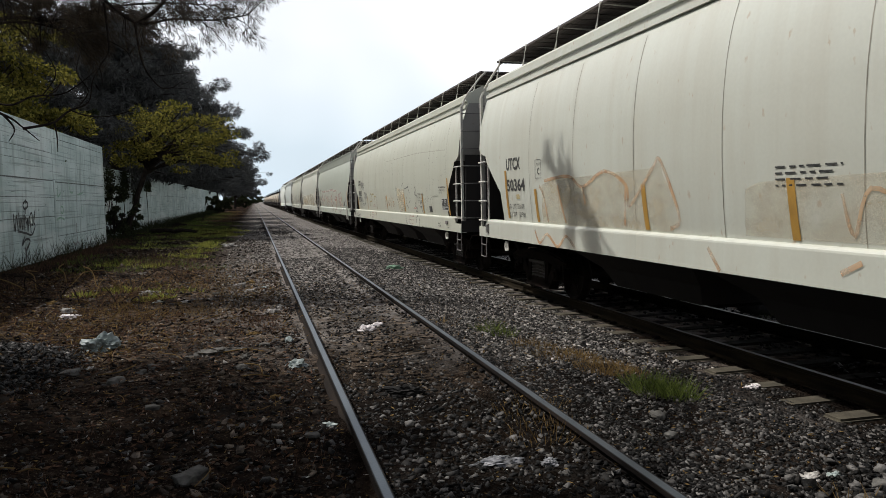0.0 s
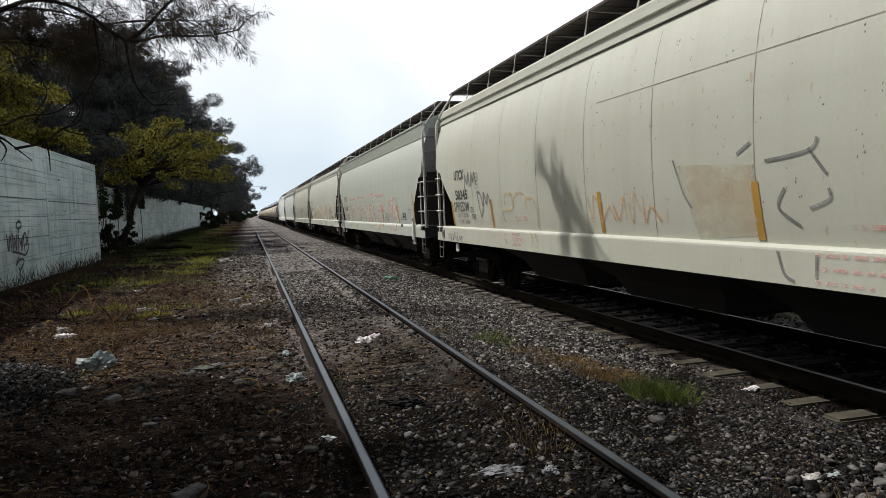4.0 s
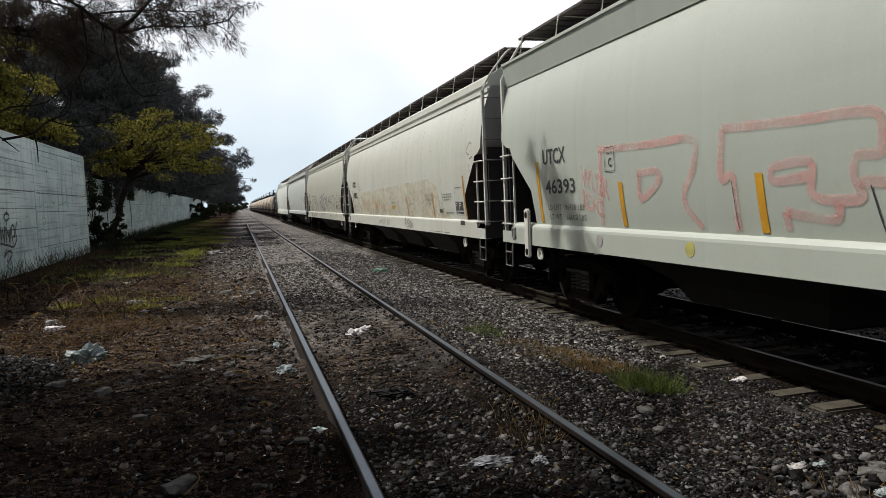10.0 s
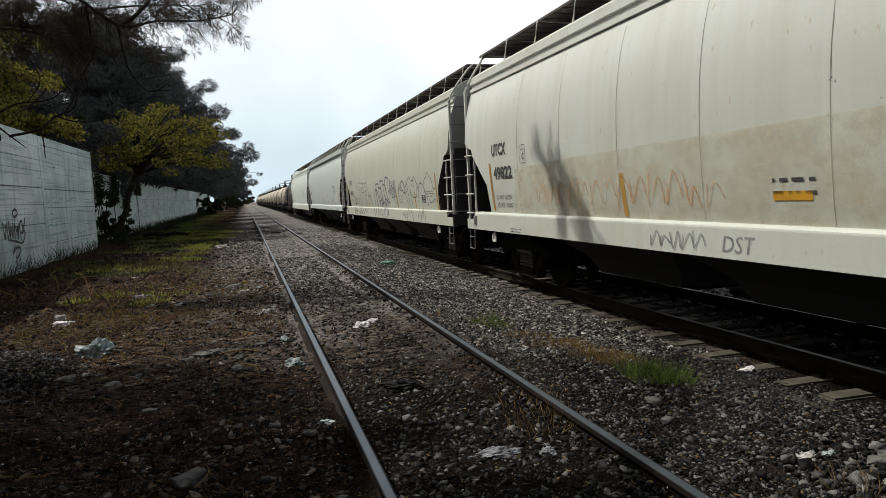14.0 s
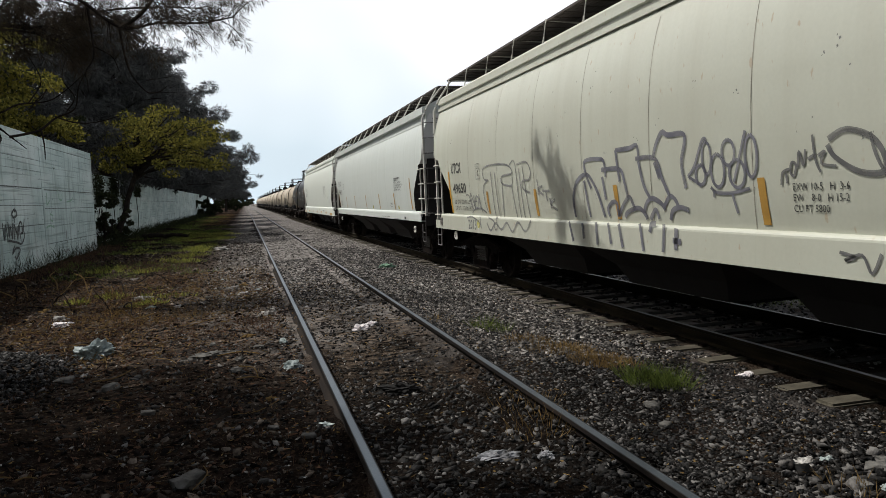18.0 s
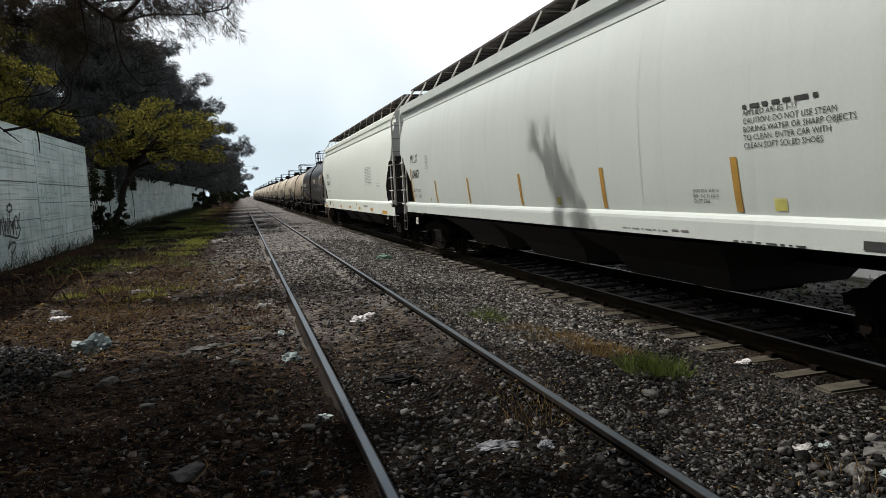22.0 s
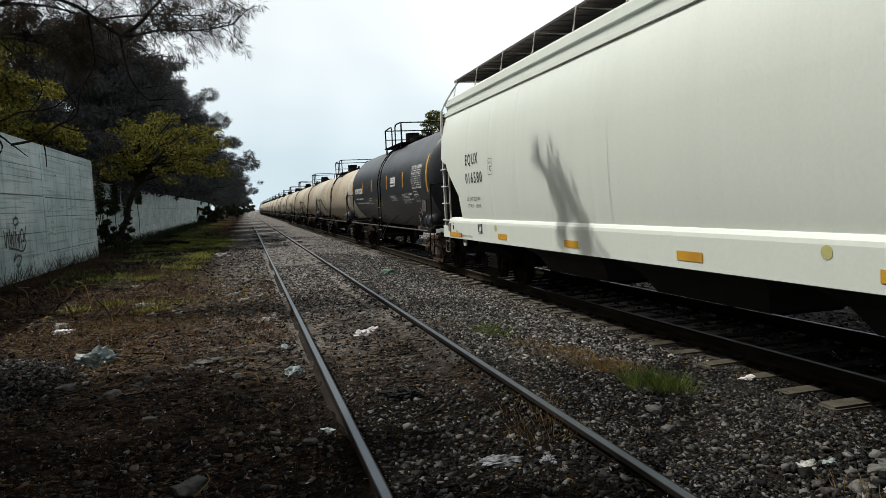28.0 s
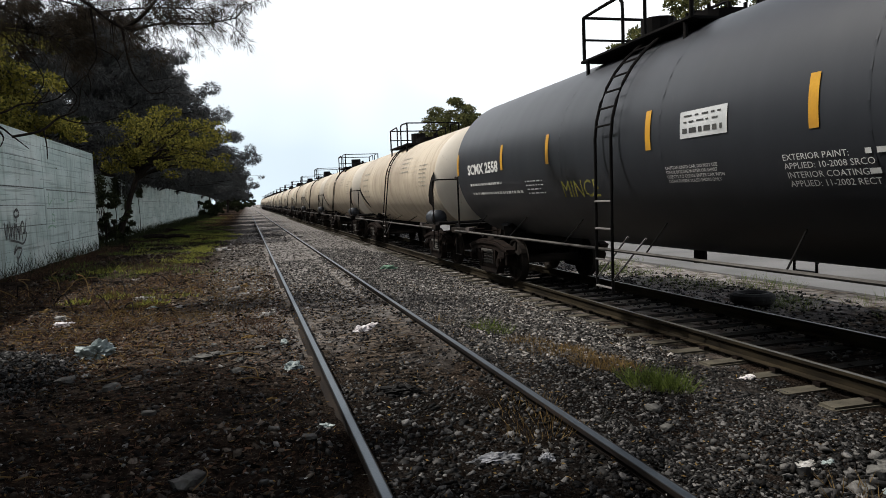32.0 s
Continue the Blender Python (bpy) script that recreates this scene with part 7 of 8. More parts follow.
    broad_tree((-8.6, 29.5, 0), 8.8, 2.9, 12000, LEAF_YELLOW, 0.13, "yellow-green tree rising behind the wall", (0, 0), 0.16, 0.35, 80, 22)
    broad_tree((-9.6, 26.6, 0), 8.9, 3.6, 30000, LEAF_YELLOW, 0.12, "yellow-green tree rising behind the wall", (0, 0), 0.16, 0.33, 130, 23)
    broad_tree((-9.0, 35.5, 0), 7.2, 2.4, 7000, LEAF_DARK, 0.15, "dull green tree rising behind the wall", (0, 0), 0.14, 0.35, 40, 24)
    for k, (x, y, h, r) in enumerate([(-6.0, 34.3, 2.5, 0.75), (-5.9, 36.0, 1.7, 0.6), (-5.9, 108, 2.4, 1.4), (-5.8, 136, 2.2, 1.3), (-4.6, 185, 3.6, 2.2), (-4.0, 235, 4.5, 3.0), (-3.4, 300, 6.5, 4.0), (-2.0, 420, 9.0, 5.5)]):
        broad_tree((x, y, 0), h, 1.25 * r, 7500 if y > 60 else (1300 if y > 38 else 2600), LEAF_DARK, 0.075 + 0.0012 * y, "dark tangled shrub against the wall", (0, 0), 0.05, 0.12, 30, 30 + k, "shrub")
    # creepers hanging over the lower wall
    for k, (y, reach) in enumerate([(33.4, 2.6), (36.6, 1.5), (40.5, 1.2), (44.0, 1.7), (49.0, 0.9)]):
        n = 700
        z = 3.3 - reach * NPR.uniform(0, 1, n) ** 0.8
        b = np.stack([-6.55 + NPR.uniform(-0.06, 0.12, n), y + NPR.normal(0, 0.42 + 0.003 * y, n) * (0.5 + 0.3 * (z - 1)), z], 1)
        d = NPR.normal(size=(n, 3)) + np.array([0.5, 0, -0.6])
        d *= (0.12 * NPR.uniform(0.6, 1.4, n) / np.linalg.norm(d, axis=1))[:, None]
        t = root("creeper", pose(0, 0, 0), "dark leafy creeper hanging down the lower wall", "creeper", "creepers on the wall")
        part("foliage", leaf_mesh("foliage", b, d, 0.035), LEAF_DARK, t)
        part("stem", bar(smooth_line([(-6.60, y, 0.0), (-6.58, y + 0.15, 1.2), (-6.6, y - 0.1, 2.4), (-6.62, y, 3.25)], 4), 0.02, 5), BARK, t)
    # beyond the road
    for k, (x, y, h, r) in enumerate([(17.9, 25, 9.8, 3.6), (19.5, 64, 10.6, 4.2)]):
        broad_tree((x, y, 0), h, r, 34000, LEAF_GREEN, 0.11 + 0.001 * y, "rounded green tree beyond the road", (0, 0), 0.2, 0.40, 110, 50 + k)


build_trees()


def grass(name, spots, height, mat, label, category="grass", width=0.0028):
    """Blades in tufts; spots are (x, y, radius, blades)."""
    base, along = [], []
    for x, y, r, n in spots:
        a, d = NPR.uniform(0, 2 * math.pi, n), r * np.sqrt(NPR.uniform(0, 1, n))
        bx, by = x + d * np.cos(a), y + d * np.sin(a)
        bz = np.array([ground_z(q, 0) for q in bx]) - 0.02
        h = height * NPR.uniform(0.35, 1.1, n) * (1.1 - 0.5 * d / r)
        lean = NPR.normal(0, 0.38, (n, 2)) + 0.5 * np.stack([np.cos(a), np.sin(a)], 1) * (d / r)[:, None]
        base.append(np.stack([bx, by, bz], 1))
        along.append(np.stack([lean[:, 0] * h, lean[:, 1] * h, h], 1))
    ob = part(name, leaf_mesh(name, np.concatenate(base), np.concatenate(along), width if height < 0.5 else 0.006), mat)
    return tagged(ob, label, category, kind="stuff")


def build_grass():
    grass("green_grass", [(3.44, 5.70, 0.22, 420), (3.56, 5.52, 0.16, 220), (3.42, 5.95, 0.16, 120), (2.95, 8.9, 0.18, 160), (3.0, 8.5, 0.14, 90)], 0.24, GRASS_GREEN, "fresh green grass tuft in the ballast")
    grass("dry_grass", [(3.40, 6.6, 0.3, 700), (3.25, 7.2, 0.35, 600), (3.1, 7.8, 0.3, 260), (3.5, 6.3, 0.25, 160), (2.0, 4.8, 0.3, 160), (2.1, 5.4, 0.3, 100), (3.3, 3.1, 0.3, 160), (3.7, 2.7, 0.4, 200), (2.4, 9.5, 0.3, 60)], 0.15, GRASS_DRY, "dry yellow grass between the tracks")
    spots = [(RNG.uniform(-5.8, -5.1), y, 0.4, 60) for y in np.arange(12, 33, 0.35)] + [(RNG.uniform(-5.0, -1.8), RNG.uniform(12, 26), 0.5, 46) for _ in range(90)]
    grass("dead_weeds", spots, 0.30, GRASS_BROWN, "dead brown weeds along the wall")
    spots = [(RNG.uniform(-4.6, 0.3), 4 + 9 * RNG.random() ** 0.7, RNG.uniform(0.12, 0.45), 60) for _ in range(150)]
    grass("trodden_weeds", spots, 0.10, GRASS_BROWN, "low trodden dead weeds on the soil")
    spots = [(RNG.uniform(-5.85, -5.5), y, 0.22, 26) for y in np.arange(14, 32, 0.5) if RNG.random() < 0.7] + [(RNG.uniform(-6.6, -5.6), y, 0.5, 90) for y in np.arange(33.5, 110, 0.6) if RNG.random() < 0.75]
    grass("tall_weeds", spots, 0.75, LEAF_DARK, "tall dark dead weeds at the foot of the wall")
    grass("bright_weeds", [(RNG.uniform(-3.4, -1.0), RNG.uniform(36, 47), 0.7, 150) for _ in range(34)] + [(RNG.uniform(-4.1, -1.6), RNG.uniform(20, 33), 0.45, 130) for _ in range(34)] + [(RNG.gauss(-2.2, 0.4), RNG.gauss(14.9, 0.9), 0.3, 90) for _ in range(9)], 0.17, WEED_BRIGHT, "bright yellow-green weeds on the verge", width=0.012)
    grass("far_side_grass", [(RNG.uniform(8.3, 9.8), RNG.uniform(8, 34), 0.5, 120) for _ in range(60)], 0.26, GRASS_GREEN, "rough grass between the tracks and the road")
    grass("straw_patch", [(RNG.uniform(-2.6, -0.6), RNG.uniform(11.5, 15.5), 0.5, 130) for _ in range(22)], 0.09, GRASS_DRY, "pale trodden straw on the soil")
    spots = [(RNG.uniform(-4.9, -1.2), RNG.uniform(19, 60), 0.55, 110) for _ in range(95)] + [(RNG.uniform(-5.6, -3.4), RNG.uniform(34, 110), 0.9, 130) for _ in range(60)]
    grass("verge_grass", spots, 0.20, GRASS_GREEN, "low green weeds on the verge", width=0.005)
    spots = [(RNG.uniform(-4.5, -2.2), RNG.uniform(62, 130), 1.0, 130) for _ in range(46)] + [(RNG.uniform(-2.6, 0.0), RNG.uniform(11, 22), 0.6, 60) for _ in range(30)]
    grass("straw", spots, 0.22, GRASS_DRY, "straw-coloured grass on the verge")


build_grass()

# ---- stones and litter ----


def stone_cloud(name, x, y, z, size, mat, label, category):
    """Many small angular stones as one mesh."""
    t = bmesh.new()
    bmesh.ops.create_cube(t, size=1.5)
    bmesh.ops.triangulate(t, faces=t.faces[:])
    v0 = np.array([v.co[:] for v in t.verts])
    f0 = np.array([[v.index for v in f.verts] for f in t.faces])
    t.free()
    over = np.abs((y - SLEEPER_START + SLEEPER_STEP / 2) % SLEEPER_STEP - SLEEPER_STEP / 2) < 0.128     # the sleepers lie bare
    keep = ~((x > TRACK_FAR - 1.27 + 0.12 * np.sin(y * 7.3)) & (x < TRACK_FAR + 1.3) & over & (NPR.uniform(0, 1, len(x)) < 0.88))
    x, y, z, size = x[keep], y[keep], z[keep], size[keep]
    n = len(x)
    v = v0[None] * (1 + NPR.uniform(-0.75, 0.3, (n, len(v0), 3)))     # broken corners
    s = size[:, None] * NPR.uniform(0.5, 1.6, (n, 3))
    s[:, 2] *= 0.62
    v = v * s[:, None, :]
    for p, q, spread in ((1, 2, 0.6), (0, 2, 0.6), (0, 1, math.pi)):
        a = NPR.uniform(-spread, spread, n)
        c, d = np.cos(a)[:, None], np.sin(a)[:, None]
        v[..., p], v[..., q] = v[..., p] * c - v[..., q] * d, v[..., p] * d + v[..., q] * c
    v = (v + np.stack([x, y, z], 1)[:, None, :]).reshape(-1, 3)
    f = (f0[None] + (np.arange(n) * len(v0))[:, None, None]).reshape(-1, 3)
    ob = part(name, raw_mesh(name, v, f), mat)
    return tagged(ob, label, category, kind="stuff")


def fine_z(x, y):
    return np.array([ground_z(a, b) + relief(a, b) for a, b in zip(x, y)])


def build_stones():
    n = 76000
    y = 2.0 + 24 * NPR.uniform(0, 1, n) ** 1.6
    x = NPR.uniform(2.25, 4.95, n)
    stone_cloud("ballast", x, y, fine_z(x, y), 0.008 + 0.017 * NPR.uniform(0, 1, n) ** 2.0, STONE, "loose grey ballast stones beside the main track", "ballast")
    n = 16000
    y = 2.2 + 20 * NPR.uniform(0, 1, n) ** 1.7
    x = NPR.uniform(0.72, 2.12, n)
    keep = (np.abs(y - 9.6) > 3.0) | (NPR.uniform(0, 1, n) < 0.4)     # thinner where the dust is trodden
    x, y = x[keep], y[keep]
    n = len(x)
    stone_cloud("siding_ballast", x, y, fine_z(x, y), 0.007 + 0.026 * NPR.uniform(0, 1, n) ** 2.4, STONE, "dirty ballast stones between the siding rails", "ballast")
    n = 14000                                            # the ballast goes on beside and behind the camera
    y = 3.2 - 9 * NPR.uniform(0, 1, n) ** 1.3
    x = NPR.uniform(0.72, 4.95, n)
    keep = np.abs(x - TRACK_NEAR - HALF_GAUGE) > 0.1
    x, y = x[keep], y[keep]
    n = len(x)
    stone_cloud("ballast", x, y, fine_z(x, y), 0.009 + 0.020 * NPR.uniform(0, 1, n) ** 2.0, STONE, "ballast stones beside the camera", "ballast")
    n = 5000
    y = 3.4 - 9 * NPR.uniform(0, 1, n) ** 1.3
    x = 0.55 - 4.6 * NPR.uniform(0, 1, n) ** 1.3
    stone_cloud("pebbles", x, y, fine_z(x, y), 0.006 + 0.026 * NPR.uniform(0, 1, n) ** 3, STONE, "pebbles on dark soil beside the camera", "pebbles")
    n = 9000
    y = 6.8 + 8 * NPR.uniform(0, 1, n)
    x = 2.35 + 2.5 * NPR.uniform(0, 1, n) ** 0.7
    # These shoulder stones carry their sunlit tone in the colour.
    stone_cloud("dusty_ballast", x, y, fine_z(x, y), 0.010 + 0.022 * NPR.uniform(0, 1, n) ** 2, GRAVEL, "pale ballast stones of the main track's shoulder, coloured as sunlit", "ballast")
    n = 15000
    y = 2.6 + 17 * NPR.uniform(0, 1, n) ** 1.5
    x = 0.55 - 4.6 * NPR.uniform(0, 1, n) ** 1.3
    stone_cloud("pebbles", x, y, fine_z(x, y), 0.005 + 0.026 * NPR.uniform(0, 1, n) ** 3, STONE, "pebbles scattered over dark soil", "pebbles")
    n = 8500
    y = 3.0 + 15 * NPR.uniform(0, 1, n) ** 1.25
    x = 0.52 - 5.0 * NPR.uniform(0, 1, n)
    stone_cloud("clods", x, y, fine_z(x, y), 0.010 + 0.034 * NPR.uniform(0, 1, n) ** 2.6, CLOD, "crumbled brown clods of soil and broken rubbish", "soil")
    n = 6000
    y = 16 + 18 * NPR.uniform(0, 1, n)
    x = NPR.uniform(-4.8, 0.5, n)
    stone_cloud("clods", x, y, fine_z(x, y), 0.012 + 0.045 * NPR.uniform(0, 1, n) ** 2.6, CLOD, "crumbled soil and broken rubbish along the verge", "soil")
    n = 2500
    y = 6.0 + 9 * NPR.uniform(0, 1, n)
    x = NPR.uniform(0.75, 2.05, n)
    stone_cloud("clods", x, y, fine_z(x, y), 0.008 + 0.022 * NPR.uniform(0, 1, n) ** 2.6, CLOD, "crumbled dry clods between the siding rails", "soil")
    n = 26000
    y = 12.0 + 34 * NPR.uniform(0, 1, n) ** 1.3
    x = NPR.uniform(-0.9, 4.6, n)
    keep = (np.abs(np.abs(x - TRACK_NEAR) - HALF_GAUGE) > 0.14)
    x, y = x[keep], y[keep]
    n = len(x)
    stone_cloud("distant_gravel", x, y, fine_z(x, y), 0.010 + 0.026 * NPR.uniform(0, 1, n) ** 2, GRAVEL, "pale gravel and rubbish further along the track", "gravel")
    n = 8000
    y = 3.0 + 40 * NPR.uniform(0, 1, n) ** 1.6
    x = NPR.uniform(6.0, 9.4, n)
    stone_cloud("far_ballast", x, y, fine_z(x, y) + 0.01, NPR.uniform(0.015, 0.04, n), STONE, "ballast beyond the main track", "ballast")
    n = 6000                                             # a low heap of rubble
    a, d = NPR.uniform(0, 2 * math.pi, n), 1.15 * np.sqrt(NPR.uniform(0, 1, n))
    x, y = -2.95 + d * np.cos(a), 8.4 + 1.3 * d * np.sin(a)
    stone_cloud("rubble_heap", x, y, fine_z(x, y) + 0.24 * np.clip(1 - d / 1.15, 0, 1), 0.006 + 0.026 * NPR.uniform(0, 1, n) ** 2.5, STONE, "low heap of fine grey rubble", "rubble")
    n = 260
    x, y = NPR.normal(3.45, 0.28, n), NPR.normal(3.2, 0.3, n)
    stone_cloud("rubble", x, y, fine_z(x, y) + 0.015, 0.014 + 0.036 * NPR.uniform(0, 1, n) ** 1.5, STONE, "larger broken stones beside the ballast", "rubble")


build_stones()


def crumple(name, x, y, size, mat, label, category, flat=0.35, seed=1, stretch=1.6, turn=0, fine=4):
    """A crushed bag or sheet: a folded, uneven shell."""
    bm = bmesh.new()
    bmesh.ops.create_icosphere(bm, subdivisions=fine, radius=1)
    for v in bm.verts:
        p = v.co.copy()
        k = 0.75 + 0.6 * noise.noise(p * 1.7 + Vector((seed, 0, 0))) + 0.8 * abs(noise.noise(p * 3.2 + Vector((0, seed, 0)))) + 0.45 * abs(noise.noise(p * 7.0 + Vector((0, 0, seed))))
        v.co = Vector((p.x * k * stretch, p.y * k, max(-0.15, p.z * k * flat))) * size
    ob = part(name, bm, mat, smooth=False)
    z = float(fine_z([x], [y])[0])
    ob.matrix_basis = pose(x, y, z + 0.06 * size, 0, 0, turn)
    return tagged(ob, label, category)


def rock(x, y, size, seed, label="grey angular rock on the ground"):
    bm = bmesh.new()
    bmesh.ops.create_icosphere(bm, subdivisions=2, radius=1)
    for v in bm.verts:
        p = v.co.copy()
        k = 1 + 0.5 * noise.noise(p * 1.3 + Vector((seed, seed, 0))) + 0.6 * noise.noise(p * 2.9 + Vector((seed, 0, 0)))
        v.co = Vector((max(-0.9, min(1.0, p.x * k)) * 1.3, max(-0.8, p.y * k), min(0.7, p.z * k) * 0.7)) * size
    ob = part("rock", bm, ROCK, smooth=False)
    ob.matrix_basis = pose(x, y, float(fine_z([x], [y])[0]) + 0.2 * size, 0, 0, seed * 40)
    return tagged(ob, label, "rock", "loose rocks")


TYRE = (8.05, 10.15)


def build_litter():
    crumple("plastic_bag", -1.86, 9.3, 0.155, PLASTIC, "crumpled translucent white plastic bag", "plastic bag", 0.85, 3, 1.5, 10)
    crumple("paper_scrap", 1.38, 9.4, 0.072, PAPER_WHITE, "crumpled white paper scrap between the rails", "paper", 0.80, 5, 1.5, 20)
    crumple("paper_scrap", 1.55, 9.6, 0.056, PAPER_WHITE, "torn pinkish paper scrap between the rails", "paper", 0.64, 6, 1.7, 35)
    crumple("plastic_bag", 1.47, 4.38, 0.066, RAG_GREY, "crushed translucent plastic wrapper between the rails", "plastic wrapper", 0.42, 8, 2.1, 8)
    crumple("plastic_scrap", 1.80, 4.28, 0.045, RAG_GREY, "small torn plastic scrap", "litter", 0.80, 9, 1.4, 60)
    crumple("rag", 1.22, 6.22, 0.085, RAG, "dark oily rag between the rails", "rag", 0.65, 10, 1.8, -25)
    crumple("plastic_scrap", 0.36, 7.7, 0.079, PLASTIC, "crushed plastic scrap beside the rail", "litter", 0.60, 12, 1.4, 30)
    crumple("plastic_scrap", 3.35, 17.8, 0.115, GREEN_PLASTIC, "crushed green plastic bottle in the ballast", "litter", 0.64, 13, 1.6, 20)
    crumple("paper_scrap", -2.77, 11.9, 0.086, PAPER_WHITE, "white paper scrap among weeds", "paper", 0.60, 14, 1.5, 0)
    crumple("paper_scrap", -2.95, 12.5, 0.086, PAPER, "pale paper scrap among weeds", "paper", 0.64, 15, 1.3, 70)
    crumple("paper_scrap", 0.22, 11.5, 0.072, PAPER, "pale paper scrap beside the rail", "paper", 0.72, 16, 1.3, 30)
    crumple("paper_scrap", -0.15, 14.3, 0.079, PAPER, "pale paper scrap beside the rail", "paper", 0.72, 17, 1.4, 0)
    crumple("paper_scrap", -0.35, 15.4, 0.079, PAPER, "pale paper scrap beside the rail", "paper", 0.72, 18, 1.4, 0)
    crumple("paper_scrap", -2.0, 14.6, 0.086, PAPER, "pale scrap in the weeds", "paper", 0.60, 19, 1.9, 20)
    crumple("paper_scrap", -1.0, 29.0, 0.144, PAPER, "pale scrap on the verge", "paper", 0.64, 20, 1.6, 0)
    crumple("plastic_scrap", 3.42, 3.12, 0.05, PLASTIC, "white crushed cup among the rubble", "litter", 0.8, 61, 1.3, 70)
    crumple("plastic_scrap", 3.25, 3.62, 0.05, PAPER, "torn white paper among the rubble", "litter", 0.4, 62, 1.9, 15)
    crumple("plastic_scrap", 3.42, 3.62, 0.032, PLASTIC, "white plastic scrap at the edge of the ballast", "litter", 0.60, 21, 1.5, 20)
    crumple("plastic_scrap", 4.72, 6.02, 0.05, PAPER_WHITE, "white scrap on a sleeper end", "litter", 0.60, 22, 1.6, 10)
    crumple("cardboard", -0.5, 8.53, 0.14, ROCK, "torn grey cardboard piece on the soil", "cardboard", 0.22, 23, 1.8, 30)
    for k, (x, y) in enumerate(((-1.7, 10.5), (-1.82, 16.7), (-2.0, 13.2), (-1.64, 12.8), (-1.64, 14.1), (-2.7, 18.6), (0.0, 20.0), (-0.14, 15.9), (0.14, 15.0), (-0.74, 13.9), (0.32, 12.1), (-0.13, 12.0), (-0.05, 9.8), (0.35, 9.1), (-0.15, 8.0), (-1.74, 8.2), (-1.15, 7.7), (0.12, 6.45), (0.50, 5.58), (-2.2, 13.6), (-1.2, 13.0), (-2.5, 15.0), (-3.4, 13.5), (-0.6, 17.0))):
        crumple("paper_scrap", x, y, RNG.uniform(0.02, 0.045) * (0.6 + y / 14), (PAPER, ROCK, GRASS_DRY, PLASTIC, ROCK)[k % 5], "small dirty scrap of rubbish on the soil", "litter", RNG.uniform(0.5, 1.0), 40 + k, RNG.uniform(1.2, 2.0), RNG.uniform(0, 180), 3)
    for x, y, s, k in ((-0.45, 4.65, 0.085, 1), (3.30, 3.25, 0.06, 2), (3.58, 3.36, 0.07, 3), (3.75, 3.5, 0.05, 4), (-0.2, 7.6, 0.06, 5), (-1.35, 7.4, 0.08, 6), (-1.1, 8.0, 0.06, 7), (0.1, 5.6, 0.04, 8), (-0.9, 6.4, 0.05, 9), (2.9, 4.6, 0.05, 10), (3.1, 5.1, 0.06, 11), (2.2, 3.9, 0.045, 12), (0.35, 5.3, 0.05, 13), (-1.9, 8.0, 0.09, 14), (-2.3, 7.7, 0.07, 15), (-0.5, 9.3, 0.05, 16), (0.05, 8.8, 0.06, 17)):
        rock(x, y, s, k)
    log = bmesh.new()
    limb(log, (-5.3, 40.6, 0.12), (-3.0, 40.0, 0.06), 0.13, 0.07, 0.05, 0.05, 8, 6)
    tagged(part("log", log, BARK), "dark fallen log lying on the verge", "log")
    tyre = bmesh.new()                                   # an old tyre lies beyond the tracks
    rows = []
    for i in range(28):
        a = 2 * math.pi * i / 28
        rows.append([tyre.verts.new(((0.26 + 0.10 * math.cos(b) + (0.006 if j % 2 else 0)) * math.cos(a), (0.26 + 0.10 * math.cos(b)) * math.sin(a), 0.10 + 0.10 * math.sin(b))) for j, b in enumerate(2 * math.pi * q / 10 for q in range(10))])
    for i in range(28):
        for j in range(10):
            tyre.faces.new((rows[i][j], rows[(i + 1) % 28][j], rows[(i + 1) % 28][(j + 1) % 10], rows[i][(j + 1) % 10]))
    tyre = tagged(part("tyre", tyre, RAG), "worn black tyre lying beside the ballast", "tyre")
    tyre.matrix_basis = pose(TYRE[0], TYRE[1], -0.36)
    # twigs and dead stalks on the soil
    for k in range(150):
        x, y = RNG.uniform(-4.2, 0.4), RNG.uniform(3.4, 15)
        ln, a = RNG.uniform(0.12, 0.5), RNG.uniform(0, math.pi)
        z = float(fine_z([x], [y])[0]) + 0.02
        pts = [(0, 0, 0), (ln * 0.5 * math.cos(a), ln * 0.5 * math.sin(a), RNG.uniform(0, 0.05)), (ln * math.cos(a + 0.3), ln * math.sin(a + 0.3), RNG.uniform(0, 0.06))]
        tw = part("twig", bar(smooth_line(pts, 3), RNG.uniform(0.003, 0.007), 4), BARK if k % 3 else GRASS_DRY)
        tw.location = (x, y, z)
        tagged(tw, "dry fallen twig on the soil", "twig", "fallen twigs")
    for k in range(16):                                  # dead branches and stalks heaped on the verge
        x, y = RNG.uniform(-4.4, -1.6), RNG.uniform(10.8, 17)
        ln, a = RNG.uniform(0.5, 1.1), RNG.uniform(0, math.pi)
        z = float(fine_z([x], [y])[0]) + 0.02
        pts = [(0, 0, 0), (ln * 0.35 * math.cos(a), ln * 0.35 * math.sin(a), RNG.uniform(0.05, 0.3)), (ln * 0.7 * math.cos(a + 0.2), ln * 0.7 * math.sin(a + 0.2), RNG.uniform(0.05, 0.4)), (ln * math.cos(a - 0.1), ln * math.sin(a - 0.1), RNG.uniform(0.0, 0.45))]
        tw = part("dead_branch", bar(smooth_line(pts, 3), RNG.uniform(0.006, 0.013), 5), BARK if k % 2 else GRASS_DRY)
        tw.location = (x, y, z)
        tagged(tw, "dry dead branch lying on the littered verge", "branch", "dead branches")
    n = 7000                                             # fallen leaves
    y = 3 + 15 * NPR.uniform(0, 1, n) ** 1.4
    x = 0.5 - 4.8 * NPR.uniform(0, 1, n)
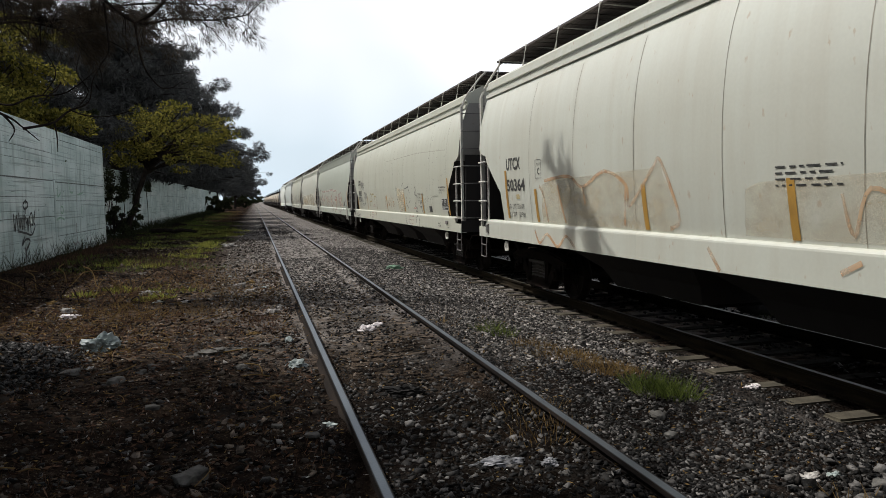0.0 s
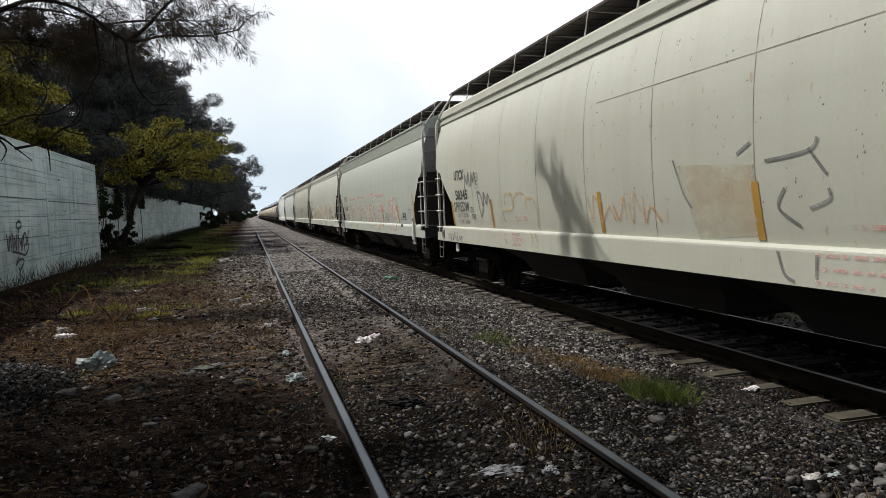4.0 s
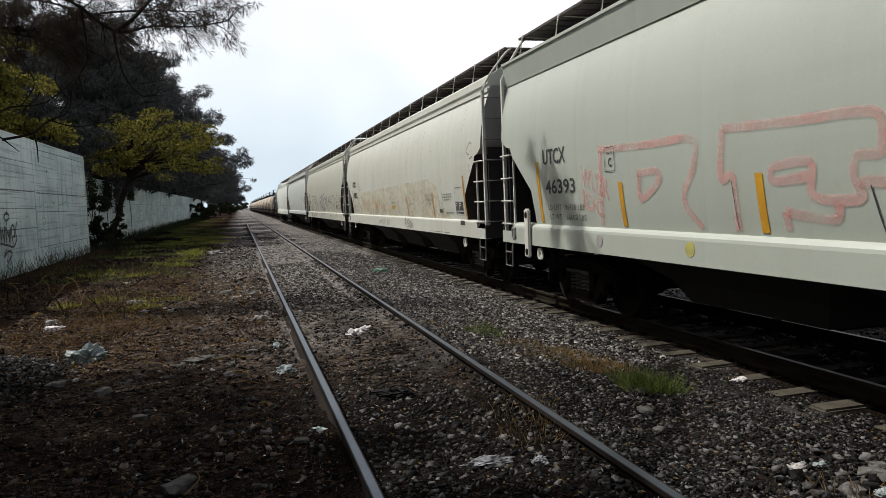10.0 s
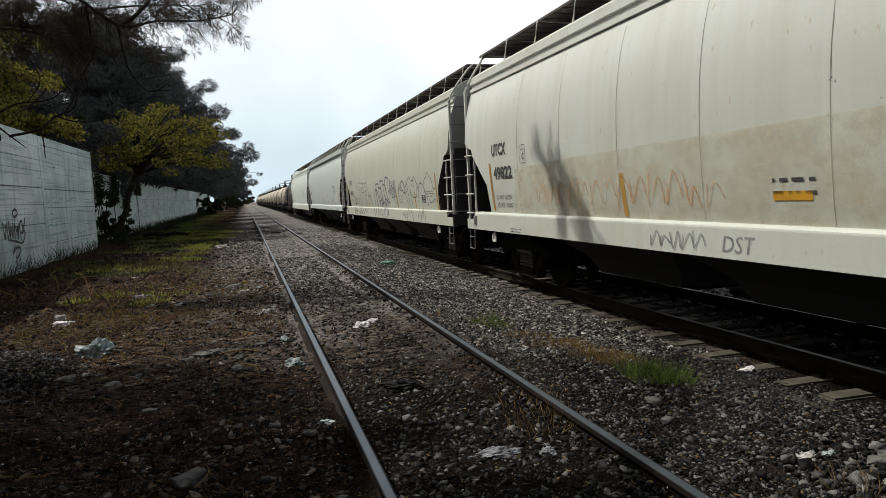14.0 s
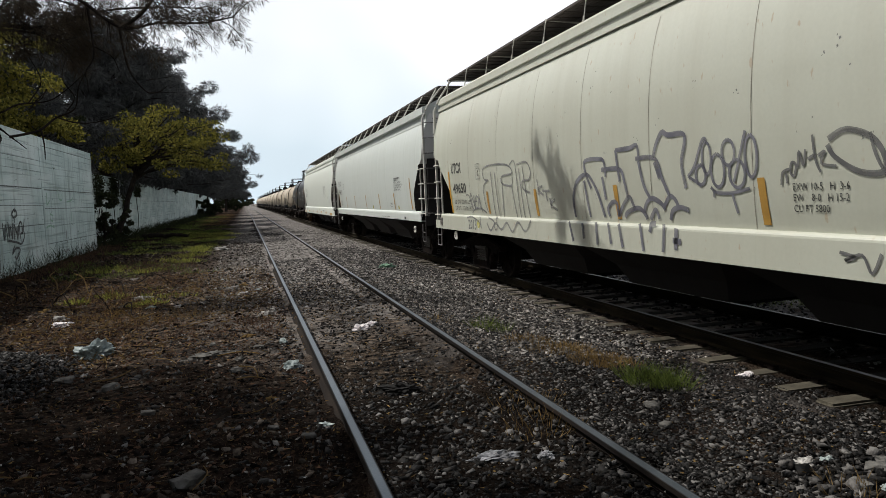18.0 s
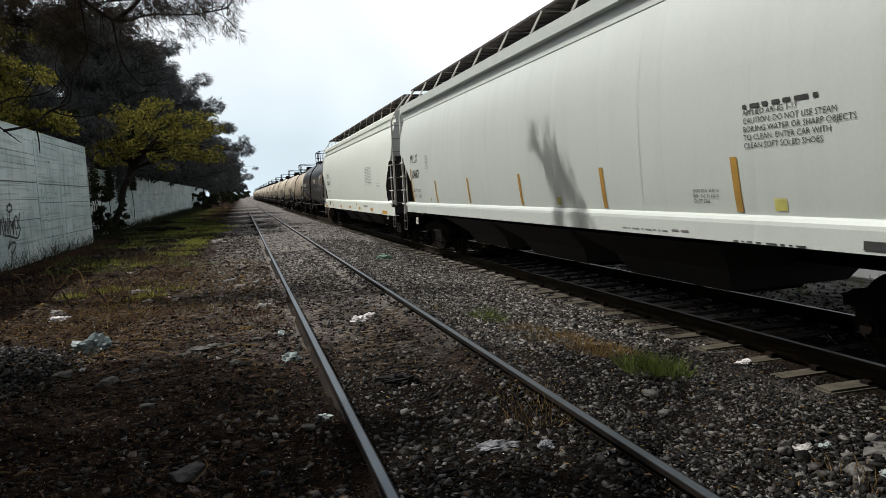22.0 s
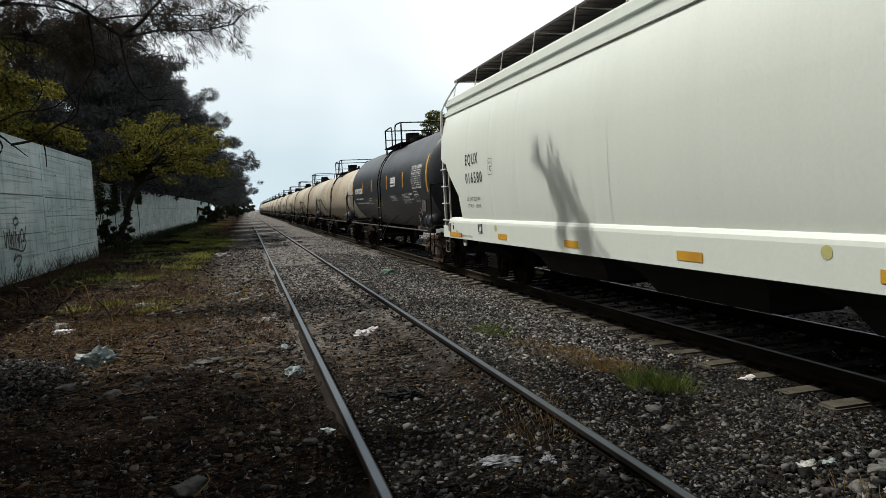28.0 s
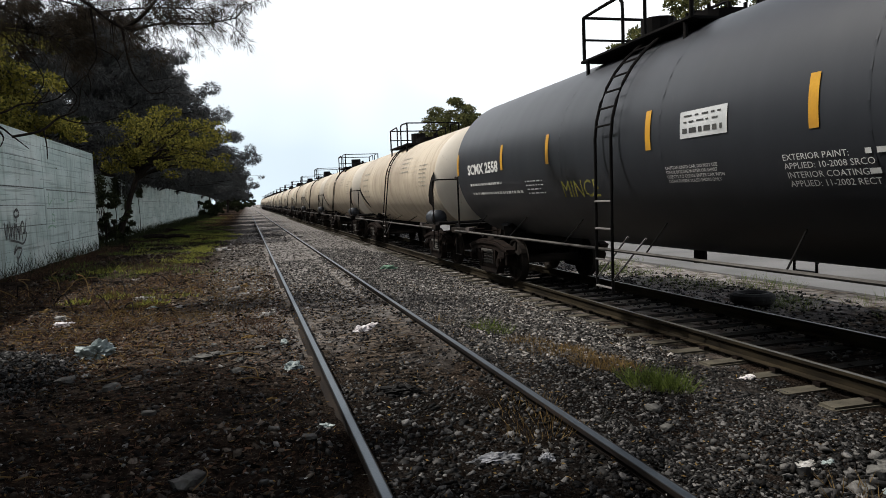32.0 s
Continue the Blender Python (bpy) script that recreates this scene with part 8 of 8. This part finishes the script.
    b = np.stack([x, y, fine_z(x, y) + 0.012], 1)
    d = NPR.normal(size=(n, 3))
    d[:, 2] *= 0.25
    d *= (NPR.uniform(0.03, 0.09, n) / np.linalg.norm(d, axis=1))[:, None]
    tagged(part("leaf_litter", leaf_mesh("leaf_litter", b, d, 0.010), GRASS_BROWN), "dry brown fallen leaves", "leaves", kind="stuff")

    for count, lo, hi, y0, y1, mat, name, label in ((6500, 0.03, 0.11, 8.5, 19, GRASS_DRY, "straw_litter", "pale straw and dead leaves trodden into the soil"), (7000, 0.03, 0.12, 7.5, 19, GRASS_BROWN, "brown_litter", "reddish brown dead leaves and stalks on the soil"), (1100, 0.015, 0.05, 3, 17, PAPER, "pale_litter", "small pale flakes of rubbish on the soil")):
        y = NPR.uniform(y0, y1, count)
        x = 0.5 - 5.2 * NPR.uniform(0, 1, count) ** 0.8
        keep = np.array([noise.noise((a * 0.6, b * 0.45, 3.3)) + 0.25 > NPR.uniform(0, 0.75) for a, b in zip(x, y)])
        x, y = x[keep], y[keep]
        b = np.stack([x, y, fine_z(x, y) + 0.02], 1)
        d = NPR.normal(size=(len(x), 3))
        d[:, 2] = np.abs(d[:, 2]) * 0.5
        d *= (NPR.uniform(lo, hi, len(x)) / np.linalg.norm(d, axis=1))[:, None]
        tagged(part(name, leaf_mesh(name, b, d, 0.008), mat), label, "litter", kind="stuff")
    for count, x0, x1, mat, name in ((3600, -4.6, 0.6, GRASS_DRY, "chaff"), (1500, 0.7, 4.6, GRASS_DRY, "ballast_chaff"), (2600, -4.2, 2.1, GRASS_DRY, "straw"), (900, -4.6, 4.4, PAPER, "paper_flakes")):
        y = 2.6 + 13 * NPR.uniform(0, 1, count) ** 1.5 if name != "straw" else NPR.normal(12.5, 2.4, count)
        x = NPR.uniform(x0, x1, count)
        b = np.stack([x, y, fine_z(x, y) + 0.016], 1)
        d = NPR.normal(size=(count, 3))
        d[:, 2] *= 0.3
        d *= (NPR.uniform(0.012, 0.055, count) / np.linalg.norm(d, axis=1))[:, None]
        tagged(part(name, leaf_mesh(name, b, d, 0.006), mat), "pale chaff and flakes strewn on the ground", "litter", kind="stuff")


build_litter()


def build_scrawls():
    """Black scrawls on the near wall, flat on its face."""
    def strokes(lines, w, mat, label):
        bm = bmesh.new()
        for pts in lines:
            line = smooth_line(pts, 5)
            last = None
            for i, p in enumerate(line):
                d = (line[min(i + 1, len(line) - 1)] - line[max(i - 1, 0)])
                d = d.normalized() if d.length else Vector((1, 0))
                now = [bm.verts.new((-0.006, p[0] + e * -d[1] * w, p[1] + e * d[0] * w)) for e in (-1, 1)]
                if last:
                    bm.faces.new((last[0], last[1], now[1], now[0]))
                last = now
        ob = part("wall_scrawl", bm, mat, bpy.data.objects["wall_west"], label)
        return ob
    tag = [[(20.95, 1.42), (21.0, 1.0), (21.12, 1.3), (21.22, 0.95), (21.32, 1.37)], [(21.4, 0.92), (21.45, 1.35), (21.6, 1.1), (21.69, 1.25), (21.66, 0.9), (21.85, 1.32)], [(21.95, 0.85), (21.9, 1.3), (22.1, 1.38), (22.15, 1.1), (22.0, 1.08)], [(22.4, 1.47), (22.25, 1.15), (22.33, 1.02), (21.99, 0.80), (21.5, 0.86), (20.9, 0.93)], [(20.5, 1.40), (20.6, 0.95), (20.75, 1.35), (20.85, 0.9)]]
    tag += [[(21.63, 1.75), (21.36, 1.64), (21.45, 1.52), (21.76, 1.58), (21.70, 1.70), (21.55, 1.68)], [(21.52, 1.50), (21.50, 1.38)], [(21.34, 0.77), (21.11, 0.56), (21.45, 0.70), (21.81, 0.64), (21.44, 0.42), (21.30, 0.50)], [(21.44, 0.42), (21.36, 0.11)]]
    strokes(tag, 0.030, BLACK_INK, "black scrawled tag")
    strokes([[(25.0, 2.23), (24.9, 1.86), (25.3, 2.0)], [(26.38, 2.4), (26.5, 2.05), (26.88, 2.02), (26.9, 2.2)], [(27.5, 1.95), (28.2, 2.0), (28.46, 2.11)], [(25.2, 1.56), (25.5, 1.5), (25.41, 1.33), (25.15, 1.40)], [(24.63, 1.13), (25.1, 1.2), (25.6, 1.12)], [(28.09, 1.6), (27.97, 1.27)]], 0.028, GREEN_PLASTIC, "faded green tag")
    strokes([[(27.16, 0.97), (27.10, 0.75), (27.18, 0.52), (27.12, 0.3)], [(26.57, 0.35), (26.9, 0.25), (27.2, 0.32), (27.5, 0.2)], [(29.23, 0.63), (29.14, 0.19)], [(22.28, 0.40), (22.4, 0.05)]], 0.03, RAIL_GREY, "grey smudge strokes")


build_scrawls()


def motions():
    """The train rolls past; the wheels of the nearer wagons turn with it."""
    for car, q in MOVING:
        walk(car, [(t, pose(TRACK_FAR, q - SPEED * t, Z_FAR)) for t in ROWS])
    step = 4 / 30
    times = [k * step for k in range(int(32 / step) + 1)]
    for w, a in WHEELS:
        walk(w, [(t, pose(0, a, 0.42, math.degrees(SPEED * t / 0.42) % 360)) for t in times])


motions()
